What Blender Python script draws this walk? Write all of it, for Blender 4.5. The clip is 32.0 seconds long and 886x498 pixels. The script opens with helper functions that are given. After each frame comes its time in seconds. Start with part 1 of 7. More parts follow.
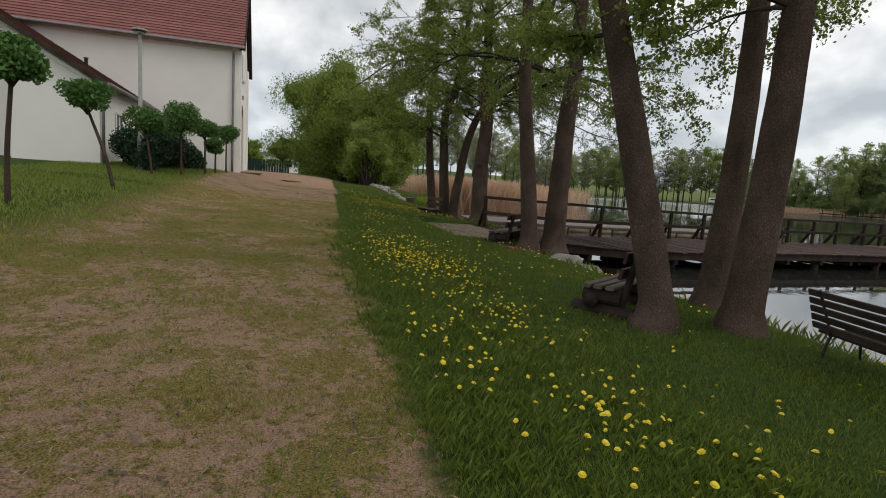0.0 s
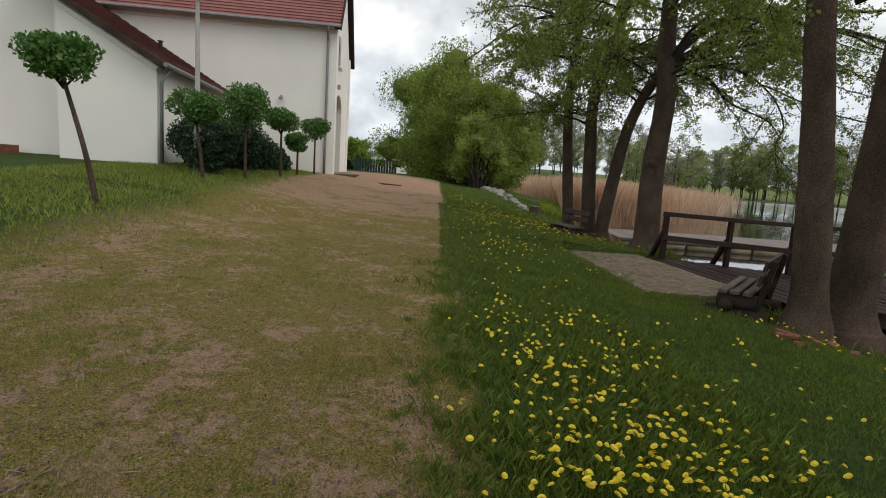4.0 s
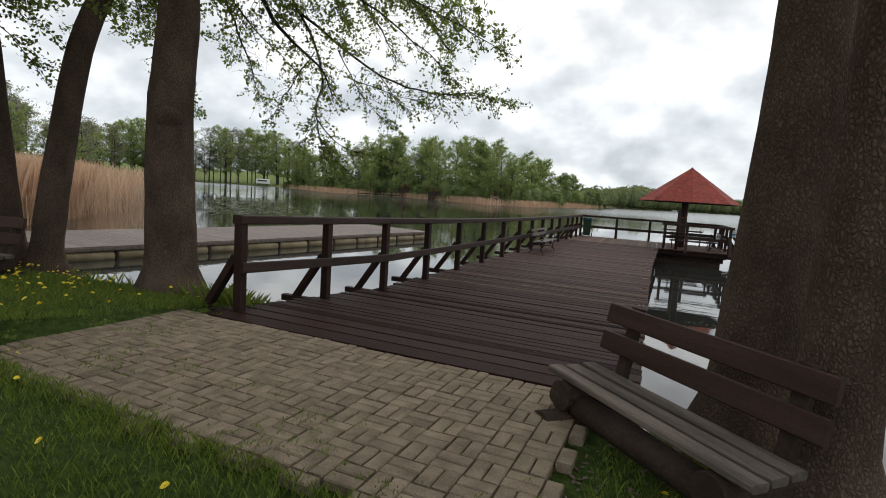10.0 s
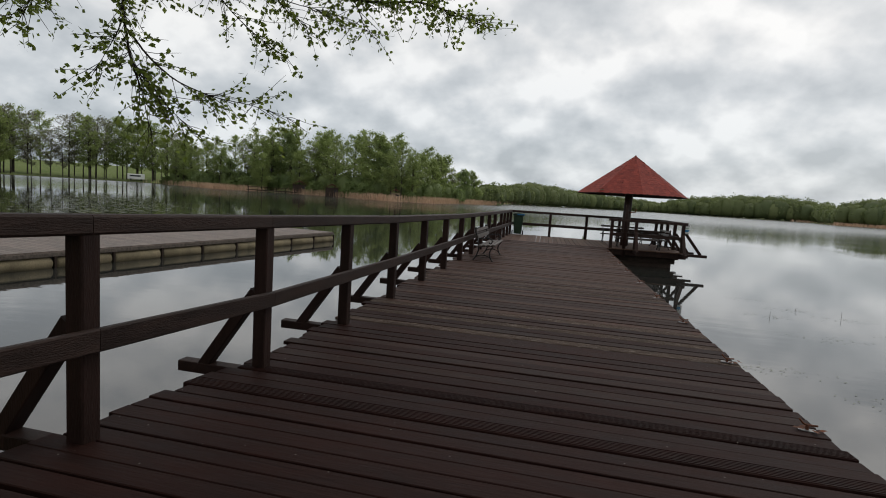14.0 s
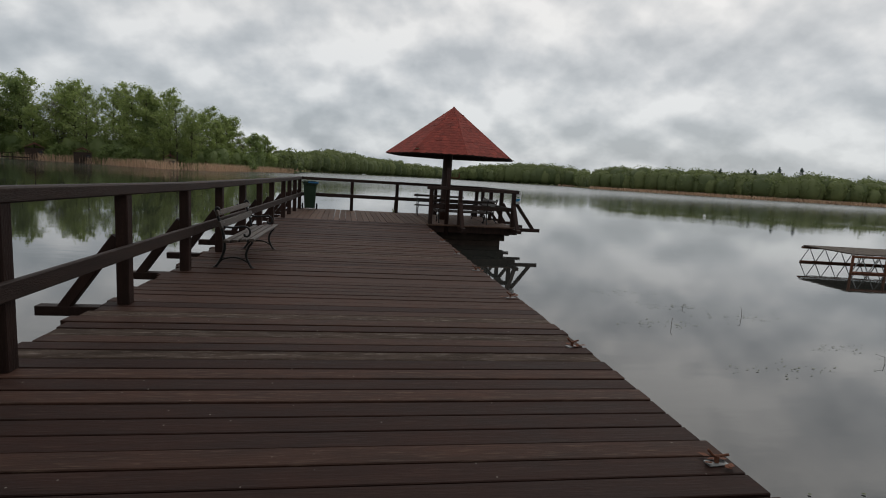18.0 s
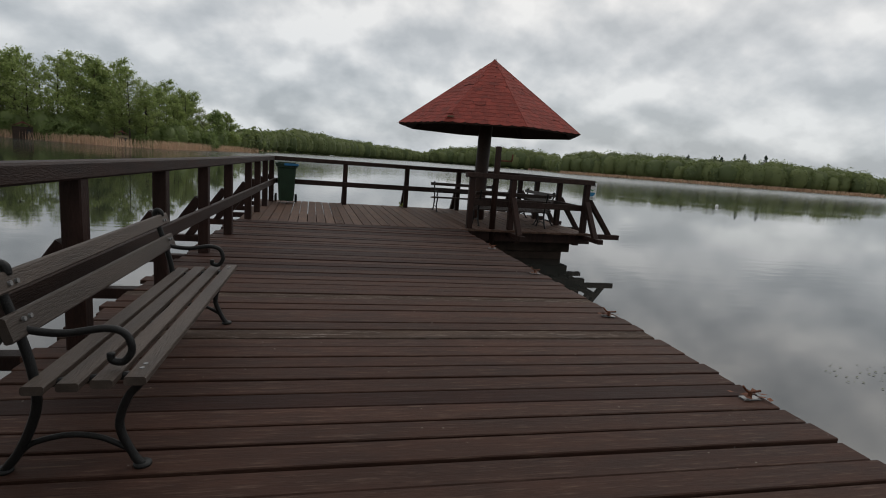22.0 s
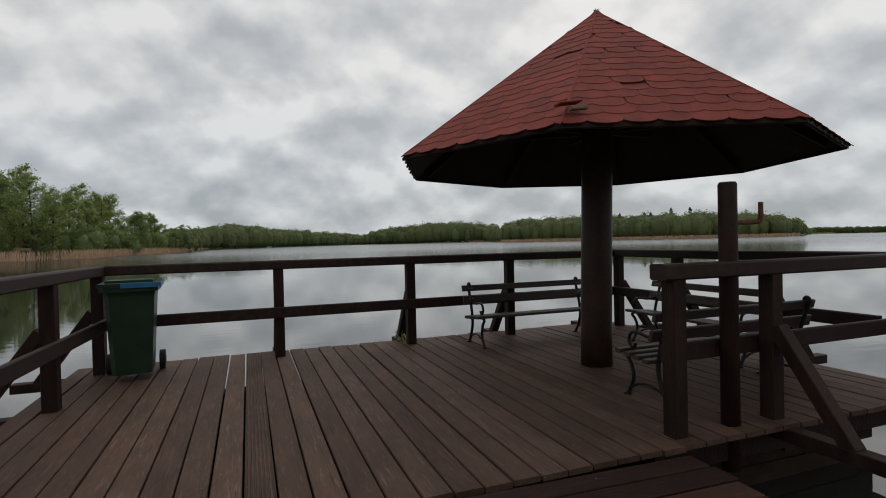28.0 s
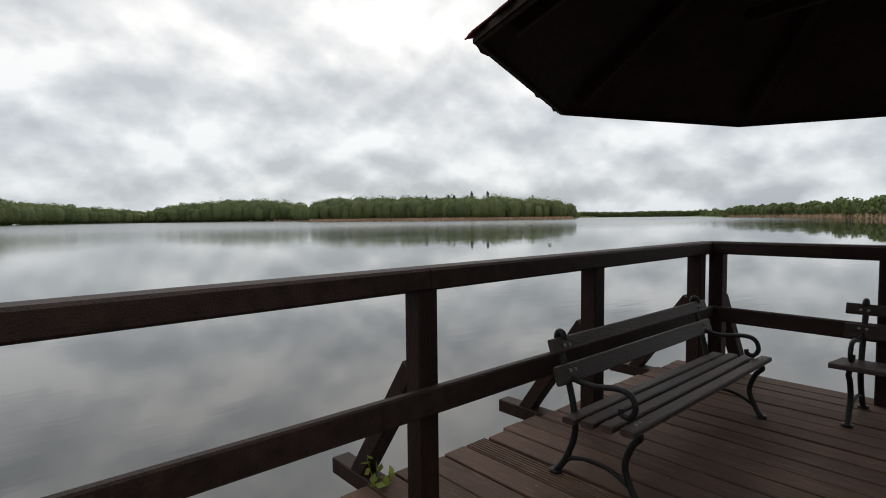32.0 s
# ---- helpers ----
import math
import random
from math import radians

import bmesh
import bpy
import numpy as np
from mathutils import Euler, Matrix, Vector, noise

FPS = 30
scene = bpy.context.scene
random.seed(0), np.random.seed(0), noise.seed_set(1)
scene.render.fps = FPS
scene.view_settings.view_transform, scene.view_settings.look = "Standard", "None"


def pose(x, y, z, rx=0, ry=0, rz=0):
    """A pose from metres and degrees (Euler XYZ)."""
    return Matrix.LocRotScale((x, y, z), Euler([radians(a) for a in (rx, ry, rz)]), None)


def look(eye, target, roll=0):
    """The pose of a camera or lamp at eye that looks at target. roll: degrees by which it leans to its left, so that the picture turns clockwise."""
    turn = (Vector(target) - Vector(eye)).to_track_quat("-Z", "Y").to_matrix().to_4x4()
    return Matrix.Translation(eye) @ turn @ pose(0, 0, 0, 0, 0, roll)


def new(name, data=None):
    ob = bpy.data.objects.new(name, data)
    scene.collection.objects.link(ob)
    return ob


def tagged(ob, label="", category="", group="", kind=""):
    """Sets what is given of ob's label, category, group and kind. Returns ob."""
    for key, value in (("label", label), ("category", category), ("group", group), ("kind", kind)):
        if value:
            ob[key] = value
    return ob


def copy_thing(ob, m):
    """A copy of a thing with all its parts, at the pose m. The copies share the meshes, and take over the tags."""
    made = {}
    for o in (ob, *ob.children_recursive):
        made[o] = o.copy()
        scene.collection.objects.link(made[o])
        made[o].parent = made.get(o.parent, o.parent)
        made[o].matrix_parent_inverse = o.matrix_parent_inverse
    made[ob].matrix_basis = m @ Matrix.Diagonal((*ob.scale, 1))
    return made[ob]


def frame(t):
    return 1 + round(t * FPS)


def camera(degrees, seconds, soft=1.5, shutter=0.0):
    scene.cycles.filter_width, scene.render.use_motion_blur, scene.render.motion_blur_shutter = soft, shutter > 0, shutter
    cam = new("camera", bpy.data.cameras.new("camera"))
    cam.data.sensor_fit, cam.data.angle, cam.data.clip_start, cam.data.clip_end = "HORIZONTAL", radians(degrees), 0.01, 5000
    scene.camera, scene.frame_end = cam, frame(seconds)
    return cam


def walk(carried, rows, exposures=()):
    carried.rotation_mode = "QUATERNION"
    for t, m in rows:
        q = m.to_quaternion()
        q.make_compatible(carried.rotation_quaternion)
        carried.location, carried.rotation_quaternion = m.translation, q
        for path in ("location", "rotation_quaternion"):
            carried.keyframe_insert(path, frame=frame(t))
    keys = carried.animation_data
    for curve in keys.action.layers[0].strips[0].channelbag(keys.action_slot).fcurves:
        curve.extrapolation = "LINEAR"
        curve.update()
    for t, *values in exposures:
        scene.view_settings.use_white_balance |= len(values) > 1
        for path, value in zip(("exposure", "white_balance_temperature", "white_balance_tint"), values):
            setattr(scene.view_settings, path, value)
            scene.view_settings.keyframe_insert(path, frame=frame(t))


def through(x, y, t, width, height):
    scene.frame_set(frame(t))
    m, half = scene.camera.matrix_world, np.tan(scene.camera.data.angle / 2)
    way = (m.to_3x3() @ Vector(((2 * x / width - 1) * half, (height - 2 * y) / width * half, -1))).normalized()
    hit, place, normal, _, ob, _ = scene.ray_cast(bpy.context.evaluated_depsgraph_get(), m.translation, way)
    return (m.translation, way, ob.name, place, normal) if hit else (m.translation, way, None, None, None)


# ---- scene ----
cam = camera(80.6, 32.0, soft=1.0)
PATH = [
    (0, (17.366, -7.221, 1.659), (15.481, -6.601, 1.408), 3.7),
    (0.5, (16.605, -7.127, 1.666), (14.692, -6.602, 1.412), 4.2),
    (1, (15.875, -7.08, 1.706), (13.992, -6.462, 1.438), 4.7),
    (1.5, (15.197, -7.049, 1.742), (13.249, -6.69, 1.464), 3.7),
    (2, (14.447, -6.996, 1.749), (12.512, -6.585, 1.455), 3.8),
    (2.5, (13.679, -6.827, 1.759), (11.733, -6.475, 1.463), 3.9),
    (3, (12.919, -6.657, 1.772), (10.988, -6.226, 1.477), 3.9),
    (3.5, (12.172, -6.468, 1.778), (10.204, -6.246, 1.499), 3.8),
    (5.5, (9.172, -6.43, 1.857), (7.214, -6.078, 1.647), 4.2),
    (6, (8.476, -6.44, 1.894), (6.588, -5.808, 1.698), 4.5),
    (6.5, (7.772, -6.305, 1.872), (5.916, -5.585, 1.687), 3.9),
    (7, (7.004, -6.124, 1.831), (5.301, -5.093, 1.637), 4.3),
    (7.5, (6.438, -5.897, 1.86), (4.755, -4.837, 1.655), 4.0),
    (8, (5.91, -5.658, 1.835), (4.373, -4.401, 1.597), 3.5),
    (8.5, (5.421, -5.39, 1.844), (3.967, -4.037, 1.61), 3.0),
    (9, (5.079, -5.164, 1.846), (4.012, -3.492, 1.588), 3.5),
    (9.5, (4.764, -4.809, 1.78), (3.747, -3.098, 1.581), 3.4),
    (10, (4.482, -4.473, 1.691), (3.681, -2.652, 1.479), 3.8),
    (10.5, (4.196, -4.106, 1.597), (3.316, -2.323, 1.387), 2.7),
    (11, (3.939, -3.765, 1.505), (3.038, -1.99, 1.317), 2.5),
    (11.5, (3.65, -3.349, 1.456), (2.813, -1.545, 1.252), 3.3),
    (12, (3.508, -3.042, 1.491), (2.714, -1.219, 1.27), 3.8),
    (12.5, (3.161, -2.471, 1.448), (2.605, -0.571, 1.166), 4.6),
    (13, (2.858, -1.853, 1.488), (2.289, 0.041, 1.193), 4.4),
    (13.5, (2.529, -1.215, 1.459), (2.092, 0.721, 1.213), 4.2),
    (14, (2.346, -0.549, 1.451), (1.909, 1.392, 1.253), 3.7),
    (14.5, (2.279, -0.026, 1.47), (2.0, 1.944, 1.265), 2.9),
    (15, (2.284, 0.722, 1.416), (2.259, 2.71, 1.206), 3.0),
    (15.5, (2.368, 1.397, 1.414), (2.708, 3.354, 1.175), 3.8),
    (17.5, (2.196, 4.026, 1.346), (2.656, 5.952, 1.068), 4.1),
    (18, (2.206, 4.647, 1.339), (2.514, 6.604, 1.067), 3.5),
    (18.5, (2.168, 5.277, 1.334), (2.522, 7.224, 1.046), 4.2),
    (19, (2.147, 5.945, 1.312), (2.399, 7.908, 1.025), 3.4),
    (19.5, (2.14, 6.531, 1.315), (2.552, 8.466, 1.019), 4.2),
    (20, (2.074, 7.188, 1.315), (2.259, 9.156, 1.01), 3.3),
    (20.5, (1.877, 7.875, 1.288), (2.037, 9.846, 0.987), 2.9),
    (21, (1.771, 8.53, 1.272), (2.018, 10.49, 0.964), 3.4),
    (21.5, (1.572, 9.087, 1.223), (2.014, 11.015, 0.921), 4.2),
    (22, (1.455, 9.684, 1.229), (1.885, 11.61, 0.901), 4.3),
    (22.5, (1.36, 10.16, 1.21), (1.855, 12.058, 0.818), 4.3),
    (23, (1.395, 10.71, 1.217), (1.791, 12.623, 0.789), 3.2),
    (23.5, (1.37, 11.335, 1.226), (1.715, 13.27, 0.853), 2.6),
    (24, (1.324, 11.937, 1.282), (1.7, 13.894, 1.108), -0.3),
    (24.5, (1.328, 12.575, 1.282), (1.692, 14.541, 1.263), -1.5),
    (26.5, (1.601, 15.004, 1.255), (2.139, 16.931, 1.248), -1.2),
    (27, (1.629, 15.581, 1.224), (2.234, 17.487, 1.22), -1.2),
    (27.5, (1.675, 16.176, 1.254), (2.174, 18.112, 1.278), -1.4),
    (28, (1.713, 16.788, 1.254), (2.345, 18.685, 1.224), -1.3),
    (28.5, (1.789, 17.391, 1.248), (2.505, 19.256, 1.172), -0.9),
    (29, (1.845, 17.96, 1.228), (2.804, 19.711, 1.101), -0.2),
    (29.5, (1.878, 18.48, 1.265), (2.928, 20.172, 1.100), 0.4),
    (30, (1.947, 19.135, 1.272), (3.075, 20.778, 1.102), 0.8),
    (30.5, (2.001, 19.715, 1.293), (3.024, 21.426, 1.14), -0.4),
    (31, (2.013, 20.198, 1.283), (3.191, 21.81, 1.156), 0.2),
    (31.5, (2.075, 20.709, 1.292), (3.295, 22.314, 1.172), -0.2),
    (32, (1.960, 21.164, 1.299), (3.224, 22.71, 1.18), -0.6),
]
walk(cam, [(t, look(eye, aim, roll)) for t, eye, aim, roll in PATH], exposures=[(0, 0.08), (1, 0.33), (2, 0.47), (3, 0.24), (6, 0.35), (7, 0.3), (8, 0.2), (9, 0.15), (10, 0.32), (11, 0.25), (12, 0.1), (13, 0.0), (15, -0.15), (18, -0.3), (22, -0.26), (23, -0.22), (24, -0.50), (27, -0.5), (28, -0.4), (29, -0.2), (30, 0.02), (31, 0.06), (32, -0.02)])

# ---- world and light: a bright overcast spring sky ----
world = bpy.data.worlds.new("overcast_sky")
scene.world = world
world.use_nodes = True
wn, wl = world.node_tree.nodes, world.node_tree.links
wn.clear()
SUN_EL, SUN_AZ = radians(48), radians(35)
sky = wn.new("ShaderNodeTexSky")
sky.sky_type = "NISHITA"
sky.sun_disc = False
sky.sun_elevation, sky.sun_rotation = SUN_EL, SUN_AZ
sky.altitude, sky.air_density, sky.dust_density = 60, 1.0, 3.0
coord = wn.new("ShaderNodeTexCoord")
sep = wn.new("ShaderNodeSeparateXYZ")
wl.new(coord.outputs["Generated"], sep.inputs[0])


def wmath(op, a, b=None, clamp=False):
    n = wn.new("ShaderNodeMath")
    n.operation, n.use_clamp = op, clamp
    for i, v in enumerate((a, b)):
        if v is None:
            continue
        if isinstance(v, (int, float)):
            n.inputs[i].default_value = v
        else:
            wl.new(v, n.inputs[i])
    return n.outputs[0]


# clouds lie in a flat layer: the direction is projected on it
up = wmath("ADD", wmath("MAXIMUM", sep.outputs[2], 0.0), 0.62)
comb = wn.new("ShaderNodeCombineXYZ")
wl.new(wmath("DIVIDE", sep.outputs[0], up), comb.inputs[0])
wl.new(wmath("DIVIDE", sep.outputs[1], up), comb.inputs[1])


def cloud_noise(scale, detail, rough, grow=1.0):
    """Cloud density; grow looks a little further out from the point overhead."""
    v = comb.outputs[0]
    if grow != 1.0:
        shift = wn.new("ShaderNodeVectorMath")
        shift.operation = "MULTIPLY"
        shift.inputs[1].default_value = (grow, grow, 1.0)
        wl.new(v, shift.inputs[0])
        v = shift.outputs[0]
    n = wn.new("ShaderNodeTexNoise")
    n.inputs["Scale"].default_value, n.inputs["Detail"].default_value, n.inputs["Roughness"].default_value = scale, detail, rough
    wl.new(v, n.inputs["Vector"])
    return n.outputs["Fac"]


# grey bases with bright rims on the side that looks away from them
heap, far_heap, sheet = cloud_noise(4.9, 6.0, 0.48), cloud_noise(4.9, 4.0, 0.45, 1.05), cloud_noise(1.9, 2.0, 0.5)
relief = wmath("MULTIPLY", wmath("SUBTRACT", heap, far_heap), 0.75)
dens = wmath("ADD", wmath("ADD", wmath("MULTIPLY", heap, 0.62), wmath("MULTIPLY", sheet, 0.38)), relief)
ramp = wn.new("ShaderNodeValToRGB")
wl.new(dens, ramp.inputs[0])
els = ramp.color_ramp.elements
els[0].position, els[0].color = 0.35, (1.0, 0.99, 0.965, 1)
els[1].position, els[1].color = 0.67, (0.54, 0.565, 0.58, 1)
mid = els.new(0.45)
mid.color = (0.84, 0.84, 0.83, 1)
low = els.new(0.53)
low.color = (0.71, 0.725, 0.73, 1)
sky_dim = wn.new("ShaderNodeMix")
sky_dim.data_type, sky_dim.blend_type = "RGBA", "MULTIPLY"
sky_dim.inputs[0].default_value = 1.0
wl.new(sky.outputs[0], sky_dim.inputs[6])
sky_dim.inputs[7].default_value = (0.09, 0.09, 0.09, 1)
mix = wn.new("ShaderNodeMix")
mix.data_type = "RGBA"
mix.inputs[0].default_value = 0.86
wl.new(sky_dim.outputs[2], mix.inputs[6])
haze = wn.new("ShaderNodeValToRGB")
wl.new(sep.outputs[2], haze.inputs[0])
haze.color_ramp.elements[0].position, haze.color_ramp.elements[0].color = 0.0, (0.78, 0.84, 0.91, 1)
haze.color_ramp.elements[1].position, haze.color_ramp.elements[1].color = 0.28, (1, 1, 1, 1)
tint = wn.new("ShaderNodeMix")
tint.data_type, tint.blend_type = "RGBA", "MULTIPLY"
tint.inputs[0].default_value = 1.0
wl.new(ramp.outputs[0], tint.inputs[6])
wl.new(haze.outputs[0], tint.inputs[7])
wl.new(tint.outputs[2], mix.inputs[7])
bg = wn.new("ShaderNodeBackground")
bg.inputs["Strength"].default_value = 1.08
wl.new(mix.outputs[2], bg.inputs["Color"])
wout = wn.new("ShaderNodeOutputWorld")
wl.new(bg.outputs[0], wout.inputs[0])

sun = new("sun", bpy.data.lights.new("sun", "SUN"))
sun.data.energy, sun.data.angle, sun.data.color = 0.5, radians(25), (1.0, 0.97, 0.92)
sun.matrix_world = look((math.sin(SUN_AZ) * 50, math.cos(SUN_AZ) * 50, 50 * math.tan(SUN_EL)), (0, 0, 0))
scene.view_settings.exposure = 0.0


# ---- materials ----
def material(name, color, rough=0.7, dark=0.75, scale=6.0, bump=0.15, fine=60.0, metal=0.0, stretch=(1, 1, 1), vary=0.0, spots=None, spec=0.3, depth=0.02, edges=(0.33, 0.68)):
    """A surface with colour variation at two scales, fine relief, and a shade of its own for each object."""
    m = bpy.data.materials.new(name)
    m.use_nodes = True
    n, l = m.node_tree.nodes, m.node_tree.links
    b = n["Principled BSDF"]
    b.inputs["Metallic"].default_value = metal
    b.inputs["Specular IOR Level"].default_value = spec
    tc = n.new("ShaderNodeTexCoord")
    mp = n.new("ShaderNodeMapping")
    mp.inputs["Scale"].default_value = stretch
    l.new(tc.outputs["Object"], mp.inputs[0])
    vec = mp.outputs[0]
    if vary:
        oi = n.new("ShaderNodeObjectInfo")
        off = n.new("ShaderNodeVectorMath")
        off.operation = "ADD"
        cx = n.new("ShaderNodeCombineXYZ")
        sc = n.new("ShaderNodeMath")
        sc.operation = "MULTIPLY"
        sc.inputs[1].default_value = 37.0
        l.new(oi.outputs["Random"], sc.inputs[0])
        l.new(sc.outputs[0], cx.inputs[0])
        l.new(sc.outputs[0], cx.inputs[2])
        l.new(vec, off.inputs[0])
        l.new(cx.outputs[0], off.inputs[1])
        vec = off.outputs[0]
    big = n.new("ShaderNodeTexNoise")
    big.inputs["Scale"].default_value, big.inputs["Detail"].default_value = scale, 6.0
    l.new(vec, big.inputs["Vector"])
    small = n.new("ShaderNodeTexNoise")
    small.inputs["Scale"].default_value, small.inputs["Detail"].default_value = fine, 4.0
    l.new(vec, small.inputs["Vector"])
    r1 = n.new("ShaderNodeValToRGB")
    l.new(big.outputs["Fac"], r1.inputs[0])
    c = Vector(color)
    d = c * dark if spots is None else Vector(spots)
    r1.color_ramp.elements[0].position, r1.color_ramp.elements[0].color = edges[0], (*d, 1)
    r1.color_ramp.elements[1].position, r1.color_ramp.elements[1].color = edges[1], (*c, 1)
    mx = n.new("ShaderNodeMix")
    mx.data_type, mx.blend_type = "RGBA", "OVERLAY"
    mx.inputs[0].default_value = 0.45
    l.new(r1.outputs[0], mx.inputs[6])
    l.new(small.outputs["Fac"], mx.inputs[7])
    out = mx.outputs[2]
    if vary:
        hv = n.new("ShaderNodeHueSaturation")
        mr = n.new("ShaderNodeMapRange")
        mr.inputs["To Min"].default_value, mr.inputs["To Max"].default_value = 1 - vary, 1 + vary
        l.new(oi.outputs["Random"], mr.inputs[0])
        l.new(mr.outputs[0], hv.inputs["Value"])
        l.new(out, hv.inputs["Color"])
        out = hv.outputs[0]
    l.new(out, b.inputs["Base Color"])
    rr = n.new("ShaderNodeMapRange")
    rr.inputs["To Min"].default_value, rr.inputs["To Max"].default_value = max(0.04, rough - 0.1), min(1, rough + 0.1)
    l.new(big.outputs["Fac"], rr.inputs[0])
    l.new(rr.outputs[0], b.inputs["Roughness"])
    if bump:
        bp = n.new("ShaderNodeBump")
        bp.inputs["Strength"].default_value, bp.inputs["Distance"].default_value = bump, depth
        l.new(small.outputs["Fac"], bp.inputs["Height"])
        l.new(bp.outputs[0], b.inputs["Normal"])
    return m


def bark_material(name, color):
    """Rough bark: small uneven plates with dark cracks between them, over broad patches of tone."""
    m = bpy.data.materials.new(name)
    m.use_nodes = True
    n, l = m.node_tree.nodes, m.node_tree.links
    b = n["Principled BSDF"]
    b.inputs["Roughness"].default_value, b.inputs["Specular IOR Level"].default_value = 0.95, 0.06
    tc, mp = n.new("ShaderNodeTexCoord"), n.new("ShaderNodeMapping")
    mp.inputs["Scale"].default_value = (1.0, 1.0, 0.55)
    l.new(tc.outputs["Object"], mp.inputs[0])

    def noise_of(scale, detail):
        t = n.new("ShaderNodeTexNoise")
        t.inputs["Scale"].default_value, t.inputs["Detail"].default_value = scale, detail
        l.new(mp.outputs[0], t.inputs["Vector"])
        return t

    warp = n.new("ShaderNodeVectorMath")
    warp.operation = "MULTIPLY_ADD"
    warp.inputs[1].default_value = (0.045, 0.045, 0.045)
    l.new(noise_of(22.0, 5.0).outputs["Color"], warp.inputs[0])
    l.new(mp.outputs[0], warp.inputs[2])
    vor = n.new("ShaderNodeTexVoronoi")
    vor.feature = "DISTANCE_TO_EDGE"
    vor.inputs["Scale"].default_value = 48.0
    l.new(warp.outputs[0], vor.inputs["Vector"])
    crack = n.new("ShaderNodeMapRange")
    crack.inputs["From Min"].default_value, crack.inputs["From Max"].default_value = 0.0, 0.30
    crack.inputs["To Min"].default_value = 0.40
    l.new(vor.outputs["Distance"], crack.inputs[0])
    broad, fine = noise_of(3.5, 5.0), noise_of(70.0, 4.0)
    ramp = n.new("ShaderNodeValToRGB")
    l.new(broad.outputs["Fac"], ramp.inputs[0])
    c = Vector(color)
    for e, pos, k in zip(ramp.color_ramp.elements, (0.35, 0.65), (0.66, 1.2)):
        e.position, e.color = pos, (*(c * k), 1)
    grit = n.new("ShaderNodeMix")
    grit.data_type, grit.blend_type = "RGBA", "OVERLAY"
    grit.inputs[0].default_value = 0.6
    l.new(ramp.outputs[0], grit.inputs[6])
    l.new(fine.outputs["Fac"], grit.inputs[7])
    mx = n.new("ShaderNodeMix")
    mx.data_type = "RGBA"
    l.new(crack.outputs[0], mx.inputs[0])
    mx.inputs[6].default_value = (*(c * 0.25), 1)
    l.new(grit.outputs[2], mx.inputs[7])
    l.new(mx.outputs[2], b.inputs["Base Color"])
    high = n.new("ShaderNodeMath")
    high.operation = "MULTIPLY_ADD"
    high.inputs[1].default_value = 0.35
    l.new(fine.outputs["Fac"], high.inputs[0])
    l.new(crack.outputs[0], high.inputs[2])
    bp = n.new("ShaderNodeBump")
    bp.inputs["Strength"].default_value, bp.inputs["Distance"].default_value = 0.9, 0.012
    l.new(high.outputs[0], bp.inputs["Height"])
    l.new(bp.outputs[0], b.inputs["Normal"])
    return m


def leaf_material(name, color, other, through=0.35):
    m = bpy.data.materials.new(name)
    m.use_nodes = True
    n, l = m.node_tree.nodes, m.node_tree.links
    b = n["Principled BSDF"]
    geo = n.new("ShaderNodeNewGeometry")
    r = n.new("ShaderNodeValToRGB")
    l.new(geo.outputs["Random Per Island"], r.inputs[0])
    r.color_ramp.elements[0].color = (*color, 1)
    r.color_ramp.elements[1].color = (*other, 1)
    l.new(r.outputs[0], b.inputs["Base Color"])
    b.inputs["Roughness"].default_value = 0.55
    tr = n.new("ShaderNodeBsdfTranslucent")
    l.new(r.outputs[0], tr.inputs["Color"])
    ms = n.new("ShaderNodeMixShader")
    ms.inputs[0].default_value = through
    l.new(b.outputs[0], ms.inputs[1])
    l.new(tr.outputs[0], ms.inputs[2])
    l.new(ms.outputs[0], n["Material Output"].inputs["Surface"])
    return m




